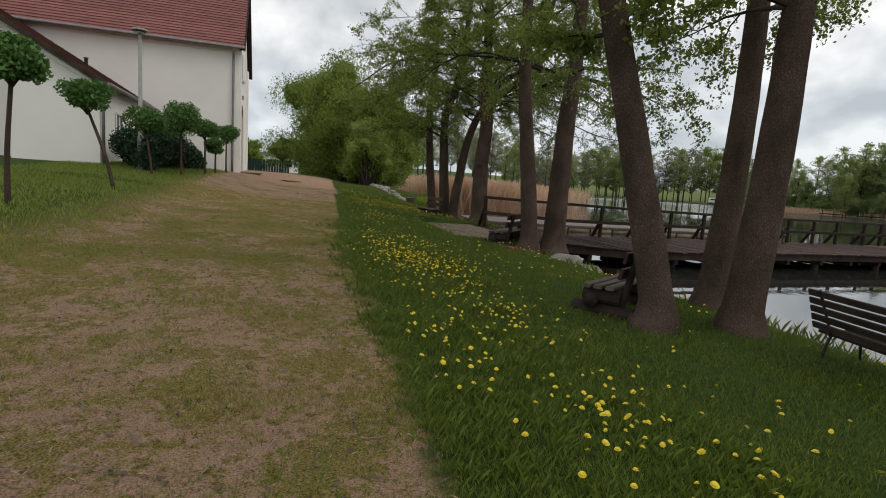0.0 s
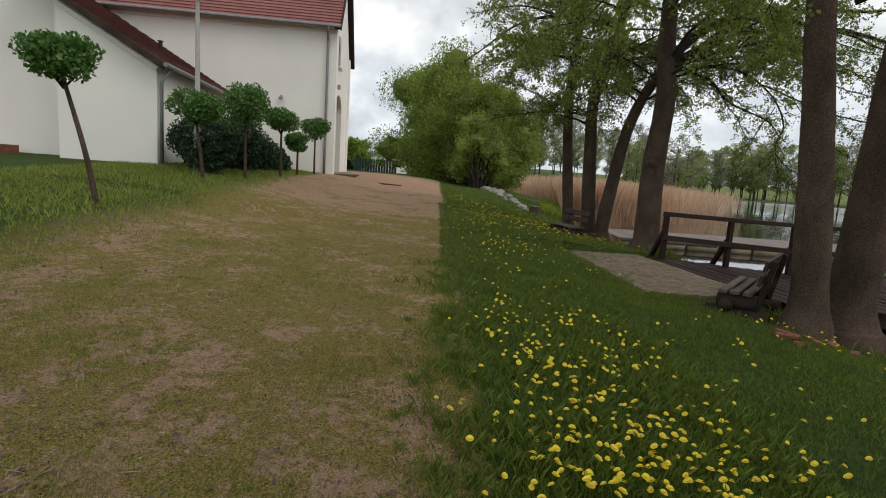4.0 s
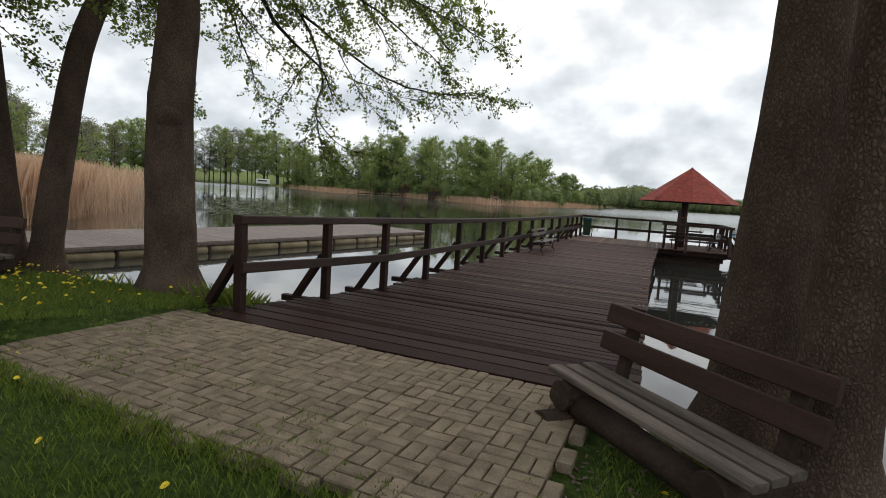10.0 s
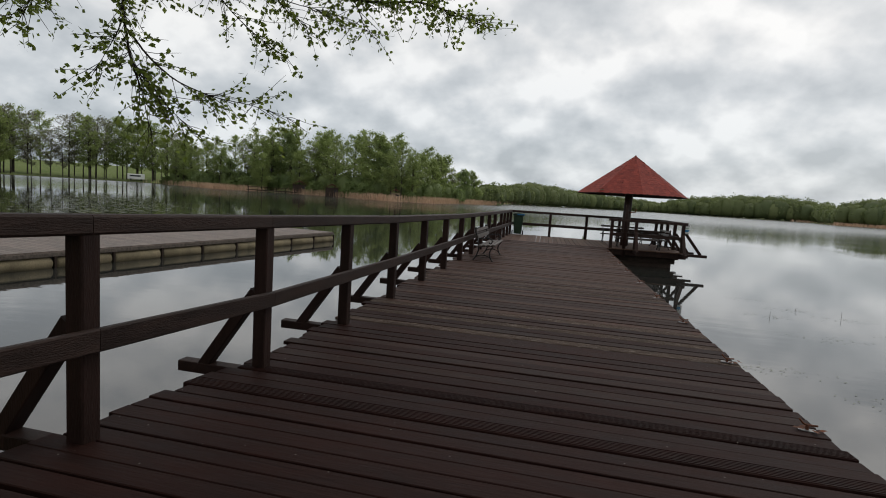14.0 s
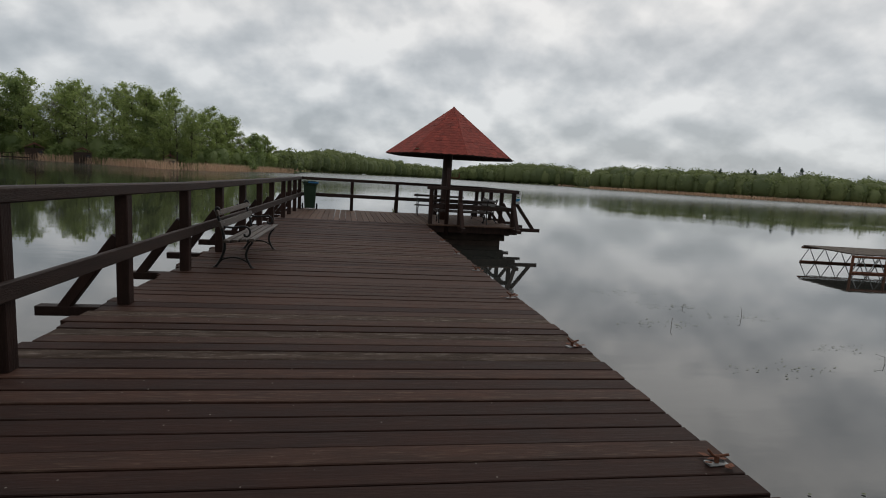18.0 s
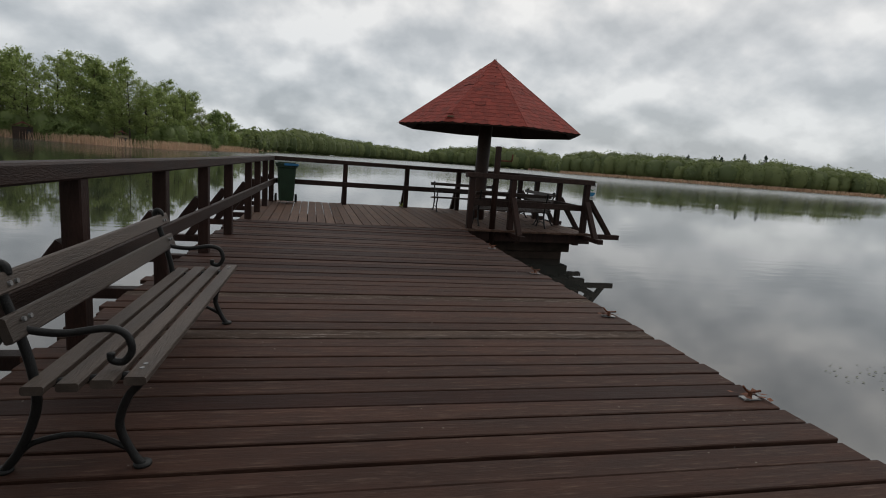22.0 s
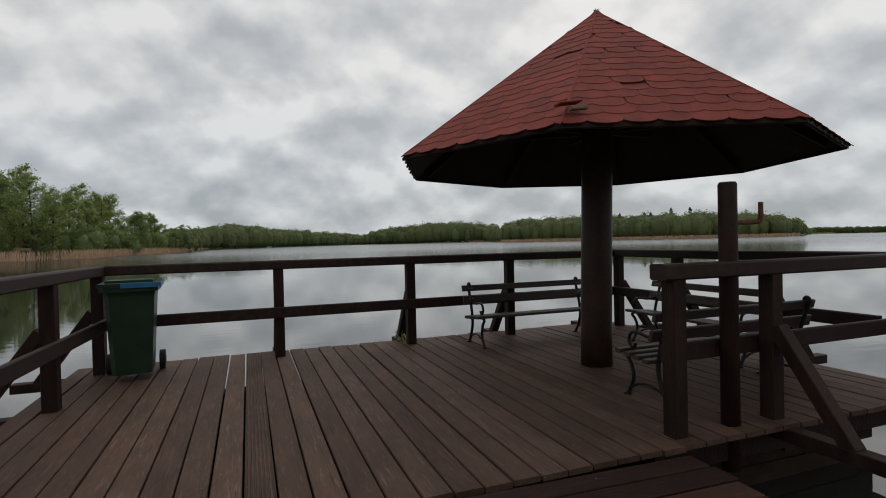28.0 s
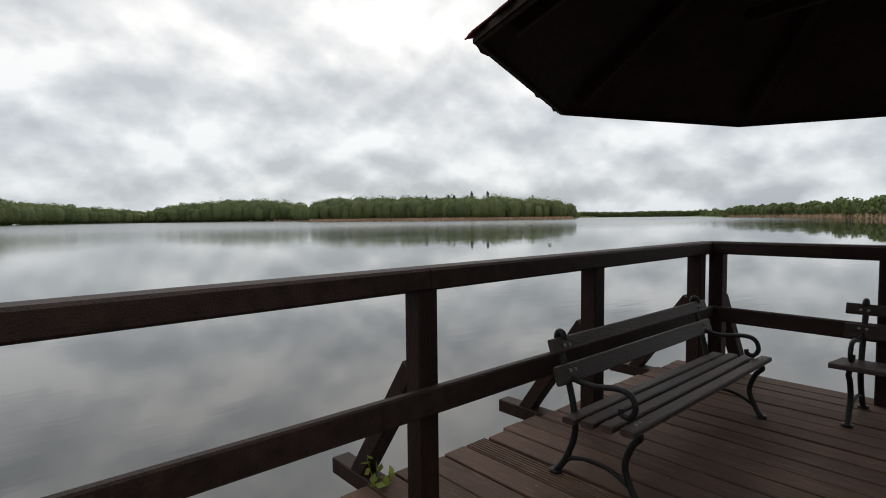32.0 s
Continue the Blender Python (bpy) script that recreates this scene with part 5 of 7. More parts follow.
knotted = alder((-1.58, 0.37, 0.12), [(-1.6, 0.35, 2.4), (-1.54, 0.42, 4.0), (-1.62, 0.32, 5.6)], 0.33, 17, 24, "thick knotted alder beside the pier's first post", crown=(4.5, 9.5),
      extra_leaves=[((-1.5, 0.4, 4.8), (0.8, 1, 0.6), 4.4, 0.09, 0.22), ((-1.55, 0.4, 5.0), (0.9, -0.5, 0.5), 4.4, 0.08, 0.24), ((-1.5, 0.4, 4.6), (1, 0.1, 0.55), 4.2, 0.08, 0.22)],
      boughs=[(((-1.57, 0.45, 4.6), (-1.75, 1.9, 5.0), (-2.05, 3.3, 4.75), (-2.21, 4.22, 3.9), (-2.28, 4.16, 3.18), (-2.21, 4.23, 2.65), (-2.03, 4.39, 2.37)), 0.034),
              (((-2.27, 4.18, 3.0), (-1.95, 4.46, 2.57), (-1.5, 4.81, 2.4), (-0.87, 5.21, 2.25)), 0.013),
              (((-2.21, 4.23, 2.65), (-2.15, 4.28, 2.32), (-2.06, 4.36, 1.91)), 0.010),
              (((-2.03, 4.39, 2.37), (-1.86, 4.53, 2.13), (-1.73, 4.64, 1.95)), 0.007),
              (((-2.05, 3.3, 4.75), (-1.29, 4.96, 3.98), (-0.21, 5.53, 3.72), (0.55, 5.8, 3.74), (1.27, 5.96, 3.55)), 0.026),
              (((-1.84, 4.2, 4.3), (-1.52, 4.8, 3.42), (-1.06, 5.11, 3.02)), 0.012),
              (((-1.29, 4.96, 3.95), (-1.02, 5.13, 3.53), (-0.76, 5.27, 3.3)), 0.010),
              (((-0.3, 5.5, 3.72), (-0.2, 5.55, 3.5), (-0.14, 5.57, 3.36)), 0.008),
              (((-2.15, 3.9, 4.2), (-2.65, 3.76, 3.5), (-2.83, 3.54, 2.95)), 0.012),
              (((-2.27, 4.17, 3.15), (-2.37, 4.07, 2.78), (-2.45, 3.98, 2.5)), 0.008),
              (((-1.9, 4.5, 3.9), (-1.5, 4.9, 3.75), (-0.9, 5.3, 3.6), (-0.4, 5.6, 3.55)), 0.012),
              (((-1.57, 0.45, 4.9), (-0.6, 1.8, 5.0), (0.5, 3.2, 4.6), (1.6, 4.2, 4.1)), 0.03),
              (((-1.5, 0.5, 4.7), (-1.0, 1.6, 4.9), (-0.5, 3.0, 4.7), (-0.1, 4.4, 4.3), (0.2, 5.4, 3.9)), 0.03),
              (((-1.6, 0.5, 4.8), (-2.4, 1.5, 5.0), (-3.2, 2.8, 4.7), (-3.9, 4.0, 4.1), (-4.3, 4.8, 3.5)), 0.035),
              (((-2.9, 2.3, 4.85), (-3.0, 3.4, 4.4), (-2.9, 4.5, 3.9)), 0.018),
              (((-1.6, 0.4, 5.2), (-2.6, 0.6, 5.6), (-3.8, 1.6, 5.4), (-5.0, 2.8, 4.7), (-5.8, 3.6, 4.0)), 0.035),
              (((-1.56, 0.30, 4.85), (-1.45, 0.80, 5.47), (-1.4, 1.63, 6.0), (-1.4, 2.7, 6.2), (-1.4, 3.9, 6.12), (-1.4, 5.3, 6.05), (-1.4, 6.9, 5.77), (-1.4, 8.6, 5.4)), 0.135),
              (((-1.4, 2.3, 6.15), (-1.2, 3.7, 6.4), (-1.2, 5.3, 6.55), (-1.0, 7.0, 6.75), (-0.9, 8.4, 6.7)), 0.062),
              (((-1.4, 3.0, 6.2), (-1.7, 4.2, 5.7), (-1.9, 5.6, 5.3), (-2.0, 6.8, 4.8)), 0.045),
              (((-1.4, 4.6, 6.08), (-1.0, 5.8, 5.6), (-0.8, 7.2, 5.2)), 0.036),
              (((-1.3, 1.6, 6.0), (-1.7, 2.5, 6.9), (-2.0, 3.9, 7.4)), 0.050),
              (((-1.56, 0.45, 4.95), (-1.45, 1.41, 4.61), (-1.45, 2.11, 4.08), (-1.45, 3.14, 3.75), (-1.5, 3.7, 3.3)), 0.050)])
way = Vector((0.72, -0.69, 0.0))
part("knot", Shape().tube([Vector((-0.02, -0.02, 2.28)) + way * d + Vector((0, 0, u)) for d, u in ((0.17, 0), (0.25, 0.0), (0.29, -0.01), (0.31, -0.015))], [0.19, 0.155, 0.11, 0.06], 14), BARK, knotted, "dark swollen knot in the bark", True)
part("knot", Shape().tube([Vector((-0.02, -0.02, 2.62)) + way * d for d in (0.16, 0.24, 0.27)], [0.13, 0.10, 0.05], 12), BARK, knotted, "", True)
alder((5.40, -1.0, 0.08), [(5.38, -1.12, 1.7), (5.36, -1.28, 3.0), (5.32, -1.45, 4.7)], 0.225, 7, 25, "stout alder trunk rising behind the plank bench", crown=(4.2, 9.5),
      extra_leaves=[((5.2, -0.95, 4.6), (-0.3, -0.9, 0.3), 3.6, 0.07, 0.28), ((5.25, -0.9, 4.2), (0.8, 0.5, 0.4), 3.4, 0.07, 0.3)])
alder((5.10, -0.12, 0.0), [(5.19, -0.12, 2.3), (5.20, -0.1, 3.4), (5.20, 0.0, 4.9)], 0.30, 7, 26, "stout alder trunk twinned with its neighbour at the waterside", crown=(4.2, 9.5))
alder((12.46, -2.96, 0.12), [(12.22, -3.2, 1.9), (11.95, -3.6, 3.8), (11.7, -3.9, 5.4)], 0.20, 7, 27, "alder leaning over a plank bench", crown=(3.0, 8.5))
alder((12.67, -1.86, 0.05), [(12.75, -1.8, 2.2), (12.8, -1.8, 4.3)], 0.23, 8, 28, "dark alder trunk at the water's edge", crown=(3.4, 9))
alder((11.35, -1.0, 0.05), [(11.47, -0.98, 2.4), (11.5, -1.0, 4.7)], 0.21, 8, 29, "dark alder trunk close beside another", crown=(3.4, 9))


# ---- the house by the track ----
house = thing("house", label="cream rendered house with a steep red-brown tiled roof", category="house")
HX0, HX1, HY0, HY1, HZ, HE, HR = -22.4, -14.0, -9.14, -27.0, 0.9, 8.28, 12.6
RX = (HX0 + HX1) / 2
wall = Shape()
wall.box(HX1 - 0.45, HY1, HZ, HX1, HY0, HE)
part("wall", wall, WHITEWALL, house)
# gable front with an arched recess and an upper window cut through
AX0, AX1, ASPR = -18.4, -15.3, 4.75
arch_c, arch_r = (AX0 + AX1) / 2, (AX1 - AX0) / 2
front = Shape()
arc = [(arch_c + arch_r * math.cos(q), 0, ASPR + 0.75 * math.sin(q)) for q in [math.pi * k / 12 for k in range(13)]]
front.box(AX1, HY0 - 0.45, HZ, HX1 - 0.452, HY0, HE)
front.box(HX0, HY0 - 0.45, HZ, AX0, HY0, HE)
top = [(AX1, HY0, HE), (AX0, HY0, HE)] + [(x, HY0, z) for x, _, z in reversed(arc)]
front.prism(top, (0, 0, 0), (0, -0.45, 0))
front.prism([(HX1, HY0, HE), (RX, HY0, HR - 0.2), (HX0, HY0, HE)], (0, -0.45, 0), (0, 0, 0))
part("gable_wall", front, WHITEWALL, house)
part("wall", Shape().box(HX0, HY1, HZ, HX0 + 0.45, HY0 - 0.452, HE), WHITEWALL, house)
part("wall", Shape().box(HX0, HY1 - 0.45, HZ, HX1, HY1, HE), WHITEWALL, house)
dr = part("door", Shape().beam((arch_c, HY0 - 0.5, 1.2), (arch_c, HY0 - 0.5, 5.45), 3.05, 0.08, 0.01, (0, 1, 0)), LOGWOOD, house, "dark panelled door deep in the arch")
for dx in (-0.8, 0.8):
    part("door_panel", Shape().beam((arch_c + dx, HY0 - 0.44, 1.5), (arch_c + dx, HY0 - 0.44, 4.2), 1.2, 0.05, 0.01, (0, 1, 0)), LOGWOOD, dr)
for wx in (-16.3,):
    w = part("window", Shape().beam((wx, HY0 + 0.01, 6.8), (wx, HY0 + 0.01, 8.2), 0.9, 0.05, 0.005, (0, 1, 0)), GLASS, house)
    part("window_frame", Shape().beam((wx, HY0 + 0.04, 6.8), (wx, HY0 + 0.04, 8.2), 0.06, 0.04, 0.004, (0, 1, 0)), FRAMEW, w)
    part("window_sill", Shape().beam((wx - 0.55, HY0 + 0.07, 6.75), (wx + 0.55, HY0 + 0.07, 6.75), 0.14, 0.06), WHITEWALL, w)
for x in (HX1 - 0.35, HX0 + 0.35):
    part("pilaster", Shape().box(x - 0.35, HY0 + 0.003, HZ, x + 0.35, HY0 + 0.10, HE), WHITEWALL, house)
for z, o in ((HE - 0.42, 0.05), (HE - 0.25, 0.10), (HE - 0.10, 0.17)):
    part("cornice", Shape().box(HX1 + 0.002, HY1, z, HX1 + o, HY0 + 0.05, z + 0.12), WHITEWALL, house)


def tiled_slope(name, parent, eave_a, eave_b, ridge_a, ridge_b, rows, mat, thick=0.045):
    """Rows of overlapping tile courses between an eave line and a ridge line."""
    ea, eb, ra, rb = (Vector(p) for p in (eave_a, eave_b, ridge_a, ridge_b))
    n = (eb - ea).cross(ra - ea).normalized()
    if n.z < 0:
        n = -n
    roof = part(name, Shape().add_face(ea, eb, rb, ra, n), mat, parent)
    for i in range(rows):
        s = Shape()
        f0, f1 = i / rows, (i + 1.25) / rows
        a0, b0, a1, b1 = ea.lerp(ra, f0), eb.lerp(rb, f0), ea.lerp(ra, min(1, f1)), eb.lerp(rb, min(1, f1))
        s.add([tuple(a0 + n * thick), tuple(b0 + n * thick), tuple(b1), tuple(a1), tuple(a0), tuple(b0)], [(0, 1, 2, 3), (4, 5, 1, 0), (4, 0, 3), (5, 2, 1), (3, 2, 5, 4)])
        part("tile_course", s, mat, roof)
    return roof


OV = 0.30
sl = (HR - HE) / (RX - HX0)
for sx in (1, -1):
    ex = HX1 + 0.45 if sx > 0 else HX0 - 0.45
    ez = HE + 0.05 - 0.45 * sl * 0.5
    tiled_slope("roof", house, (ex, HY0 + OV, ez), (ex, HY1 - OV, ez), (RX, HY0 + OV, HR + 0.12), (RX, HY1 - OV, HR + 0.12), 26, ROOFTILE)
    part("bargeboard", Shape().beam((ex, HY0 + OV - 0.02, ez - 0.08), (RX, HY0 + OV - 0.02, HR), 0.05, 0.28, 0.01), LOGWOOD, house, "dark stained bargeboard")
    part("soffit", Shape().beam((ex, HY0 + OV / 2, ez - 0.14), (RX, HY0 + OV / 2, HR - 0.06), OV, 0.03, 0.005), LOGWOOD, house)
part("ridge", Shape().tube([(RX, HY0 + OV, HR + 0.14), (RX, HY1 - OV, HR + 0.14)], 0.14, 8), ROOFTILE, house)
part("gutter", Shape().tube([(HX1 + 0.50, HY0 + OV, HE - 0.20), (HX1 + 0.50, HY1, HE - 0.20)], 0.075, 8), ZINC, house)
part("downpipe", Shape().tube(curve_points([(HX1 + 0.48, HY0 - 0.25, HE - 0.25), (HX1 + 0.45, HY0 - 0.28, HE - 0.4), (HX1 + 0.14, HY0 - 0.3, HE - 0.75), (HX1 + 0.10, HY0 - 0.3, HE - 1.3), (HX1 + 0.10, HY0 - 0.3, 1.2)], 4), 0.06, 8), ZINC, house, "grey zinc downpipe", True)
lampw = part("wall_lamp", Shape().tube([(HX1 + 0.02, -11.45, 4.85), (HX1 + 0.25, -11.45, 4.88)], 0.05, 8), ZINC, house)
part("lamp_head", Shape().beam((HX1 + 0.2, -11.45, 4.80), (HX1 + 0.42, -11.45, 4.76), 0.16, 0.12, 0.02), GREYPOLE, lampw)

part("wall_lamp", Shape().beam((-15.6, HY0 + 0.02, 5.75), (-15.6, HY0 + 0.16, 5.75), 0.14, 0.22, 0.02), GREYPOLE, house, "small grey lamp over the door")

annex = thing("annex", label="low cream annex with an old brown tiled lean-to roof", category="house")
NX, NY, NZ, NE = -5.7, -13.5, 0.9, 4.6
MX, MY, BY = -6.8, -16.3, -30.0
SLP = 0.60


def annex_roof(y):
    return NE + 0.12 + SLP * (NY - y)


g = Shape()
g.prism([(NX, NY, NZ), (NX, NY, annex_roof(NY) - 0.15), (NX, MY, annex_roof(MY) - 0.15), (NX, MY, NZ)], (0, 0, 0), (-0.4, 0, 0))
part("gable_wall", g, WHITEWALL, annex)
part("wall", Shape().box(HX1 + 0.002, NY - 0.4, NZ, NX - 0.402, NY, NE), WHITEWALL, annex)
g = Shape()
g.prism([(MX, MY, NZ), (MX, MY, annex_roof(MY) - 0.15), (MX, BY, annex_roof(MY) + 2.4), (MX, BY, NZ)], (0, 0, 0), (-0.4, 0, 0))
part("bay_wall", g, WHITEWALL, annex)
part("return_wall", Shape().box(MX, MY, NZ, NX - 0.402, MY + 0.4, annex_roof(MY) - 0.3), WHITEWALL, annex)
tiled_slope("roof", annex, (NX + 0.35, NY + 0.35, annex_roof(NY + 0.35)), (HX1 + 0.01, NY + 0.35, annex_roof(NY + 0.35)), (NX + 0.35, MY - 1.2, annex_roof(MY - 1.2)), (HX1 + 0.01, MY - 1.2, annex_roof(MY - 1.2)), 17, ROOFOLD)
tiled_slope("roof", annex, (MX + 0.35, MY - 1.0, annex_roof(MY - 1.0)), (HX1 + 0.01, MY - 1.0, annex_roof(MY - 1.0)), (MX + 0.35, -24, annex_roof(-24)), (HX1 + 0.01, -24, annex_roof(-24)), 18, ROOFOLD)
part("bargeboard", Shape().beam((NX + 0.36, NY + 0.38, annex_roof(NY + 0.38) - 0.08), (NX + 0.36, MY - 1.2, annex_roof(MY - 1.2) - 0.08), 0.05, 0.18, 0.01), LOGWOOD, annex)
part("cornice", Shape().beam((NX + 0.04, NY + 0.05, annex_roof(NY) - 0.34), (NX + 0.04, MY, annex_roof(MY) - 0.34), 0.10, 0.16, 0.02), WHITEWALL, annex)
part("cornice", Shape().beam((MX + 0.04, MY, annex_roof(MY) - 0.36), (MX + 0.04, -25, annex_roof(-25) - 0.36), 0.14, 0.26, 0.03), WHITEWALL, annex)
part("gutter", Shape().tube([(NX + 0.4, NY + 0.42, annex_roof(NY + 0.35) - 0.04), (HX1 + 0.1, NY + 0.42, annex_roof(NY + 0.35) - 0.06)], 0.07, 8), ZINC, annex)
part("downpipe", Shape().tube([(NX - 0.15, NY + 0.40, NE - 0.1), (NX - 0.1, NY + 0.10, NE - 0.6), (NX - 0.1, NY + 0.09, 1.2)], 0.055, 8), ZINC, annex, "", True)
part("roof_vent", Shape().tube([(-10.2, -15.2, annex_roof(-15.2) - 0.1), (-10.2, -15.2, annex_roof(-15.2) + 0.32), (-10.2, -15.2, annex_roof(-15.2) + 0.36)], [0.07, 0.07, 0.11], 10), LOGWOOD, annex)
for wx in (-8.2, -11.5):
    w = part("window", Shape().beam((wx, NY + 0.012, 2.3), (wx, NY + 0.012, 3.6), 0.95, 0.03, 0.004, (0, 1, 0)), GLASS, annex)
    for dx in (-0.47, 0, 0.47):
        part("window_frame", Shape().beam((wx + dx, NY + 0.04, 2.3), (wx + dx, NY + 0.04, 3.6), 0.07, 0.04, 0.004, (0, 1, 0)), FRAMEW, w)
    for z in (2.27, 3.63):
        part("window_frame", Shape().beam((wx - 0.5, NY + 0.042, z), (wx + 0.5, NY + 0.042, z), 0.04, 0.07, 0.004), FRAMEW, w)
part("plinth", Shape().box(NX + 0.003, MY, NZ, NX + 0.07, NY + 0.06, 1.35), BRICKRED, annex, "low brick plinth")
steps = thing("entrance_steps", -4.0, -20.5, 1.0, 0, "brick and concrete entrance steps with a thin pale handrail", "steps")
for i in range(5):
    part("step", Shape().box(-2.2, -2.5, 0.0, 1.6 - 0.32 * i, 2.4, 0.17 * (i + 1)), KERB if i % 2 else BRICKRED, steps)
part("side_wall", Shape().box(-2.2, 2.41, -0.05, 1.0, 2.75, 0.85), BRICKRED, steps, "red brick side wall")
for x in (1.4, 0.1):
    part("baluster", Shape().tube([(x, 2.1, 0.1), (x, 2.1, 1.0 + (1.4 - x) * 0.5)], 0.02, 8), WHITE, steps)
part("handrail", Shape().tube([(1.5, 2.1, 0.98), (-2.0, 2.1, 2.75)], 0.022, 8), WHITE, steps)

# ---- street lamp, clipped trees, yew hedge ----
sl_ = thing("street_lamp", -4.3, -11.84, ground_z(-4.3, -11.84), 0, "tall grey concrete street lamp on the lawn", "lamp")
part("pole", Shape().tube([(0, 0, -0.2), (0, 0, 1.2), (0, 0, 1.25), (0, 0, 4.85)], [0.11, 0.105, 0.075, 0.05], 12), GREYPOLE, sl_, "", True)
part("lamp_head", Shape().tube([(0, 0, 4.83), (0, 0, 4.88), (0, 0, 4.95)], [0.06, 0.30, 0.24], 14), ZINC, sl_)
part("diffuser", Shape().tube([(0, 0, 4.79), (0, 0, 4.83)], [0.12, 0.2], 14), WHITE, sl_)


def blob_points(n, rad, rng, squash=1.0, lumps=9):
    """Points scattered through the outer part of a lumpy crown."""
    cs = [Vector((rng.gauss(0, 1), rng.gauss(0, 1), rng.gauss(0, 0.8))).normalized() * rad * 0.5 for _ in range(lumps)] + [Vector((0, 0, 0))]
    out = []
    while len(out) < n:
        c = cs[rng.randrange(len(cs))]
        v = Vector((rng.gauss(0, 1), rng.gauss(0, 1), rng.gauss(0, 1))).normalized() * rad * 0.55 * rng.uniform(0.55, 1.0)
        q = c + v
        out.append(Vector((q.x, q.y, q.z * squash)))
    return out


def clipped_tree(x, y, top, crown_r, lean, seed, label, squash=0.72):
    z = ground_z(x, y)
    t = thing("clipped_tree", x, y, z, 0, label, "tree", "clipped trees along the house")
    rng = random.Random(seed)
    h = top - z - crown_r * (0.45 + 0.62 * squash)
    end = Vector((lean[0], lean[1], h))
    s = Shape().tube(curve_points([(0, 0, -0.15), (0, 0, 0.1), (lean[0] * 0.3 + 0.03, lean[1] * 0.3, h * 0.45), tuple(end)], 5), [0.055 - 0.0016 * k for k in range(16)], 10)
    part("trunk", s, BARK, t, "", True)
    br = Shape()
    for k in range(9):
        a = rng.uniform(0, 6.28)
        br.tube([end - Vector((0, 0, 0.15)), end + Vector((math.cos(a) * crown_r * 0.4, math.sin(a) * crown_r * 0.4, crown_r * 0.3)), end + Vector((math.cos(a), math.sin(a), 0.6)) * crown_r * 0.8], [0.02, 0.013, 0.005], 5)
    part("limb_tangle", br, TWIG, t)
    pts = [p + end + Vector((0, 0, crown_r * 0.45)) for p in blob_points(4200, crown_r * 1.05, rng, squash)]
    part("crown", quads("crown", leaf_quads(pts, 0.066, np.random.default_rng(seed)), LEAFDARK), LEAFDARK, t)
    return t


clipped_tree(6.98, -11.38, 3.35, 0.55, (0.35, 0.25), 1, "small clipped ball-crowned tree with a straight stem on the lawn")
clipped_tree(2.72, -10.96, 3.45, 0.62, (-0.35, -0.6), 2, "small clipped ball-crowned tree with a leaning stem")
clipped_tree(-2.8, -11.2, 3.4, 0.68, (-0.1, -0.2), 3, "small clipped tree with a wide crown beside the lamp")
clipped_tree(-4.2, -10.5, 3.85, 0.68, (0, 0), 4, "small clipped tree with a tall narrow crown before the hedge", 1.35)
clipped_tree(-6.4, -9.95, 3.45, 0.62, (0, 0), 5, "small clipped umbrella-crowned tree by the house wall")
clipped_tree(-8.4, -9.75, 2.85, 0.48, (0, 0), 6, "short clipped tree by the house wall")
clipped_tree(-11.4, -9.55, 3.65, 0.70, (0, 0), 7, "small clipped tree at the house corner")

yew = thing("yew_hedge", -6.5, -11.9, ground_z(-6.5, -11.9), 0, "dark green overgrown yew shrub mass before the house wall", "shrub")
yr = random.Random(8)
yp = []
for cx, cy, r, h in ((1.8, 0.2, 0.9, 1.0), (0.6, -0.2, 1.1, 1.4), (-0.7, 0.1, 1.2, 1.4), (-1.9, 0.4, 1.1, 1.0), (-3.1, 0.6, 1.0, 0.8), (-4.2, 0.9, 0.8, 0.6)):
    yp += [p + Vector((cx, cy, h * 0.62)) for p in blob_points(9000, r, yr, 0.95)]
part("foliage", quads("foliage", leaf_quads(yp, 0.075, np.random.default_rng(8)), NEEDLE), NEEDLE, yew)
ys = Shape()
for cx in (1.8, 0.6, -0.7, -1.9, -3.1, -4.2):
    ys.tube([(cx, 0, -0.2), (cx, 0.1, 1.0)], [0.06, 0.03], 7)
part("limb_tangle", ys, TWIG, yew)

slab = solo("door_slab", Shape().box(-19.8, HY0 + 0.105, 1.1, -14.3, -8.0, 1.52), KERB, "low concrete slab before the house door", "slab")


# ---- far shore: trees, woods, reeds, huts ----
LOOK_X, LOOK_Y = 2.0, 10.0


def polar(az, d):
    return LOOK_X + d * math.sin(radians(az)), LOOK_Y + d * math.cos(radians(az))


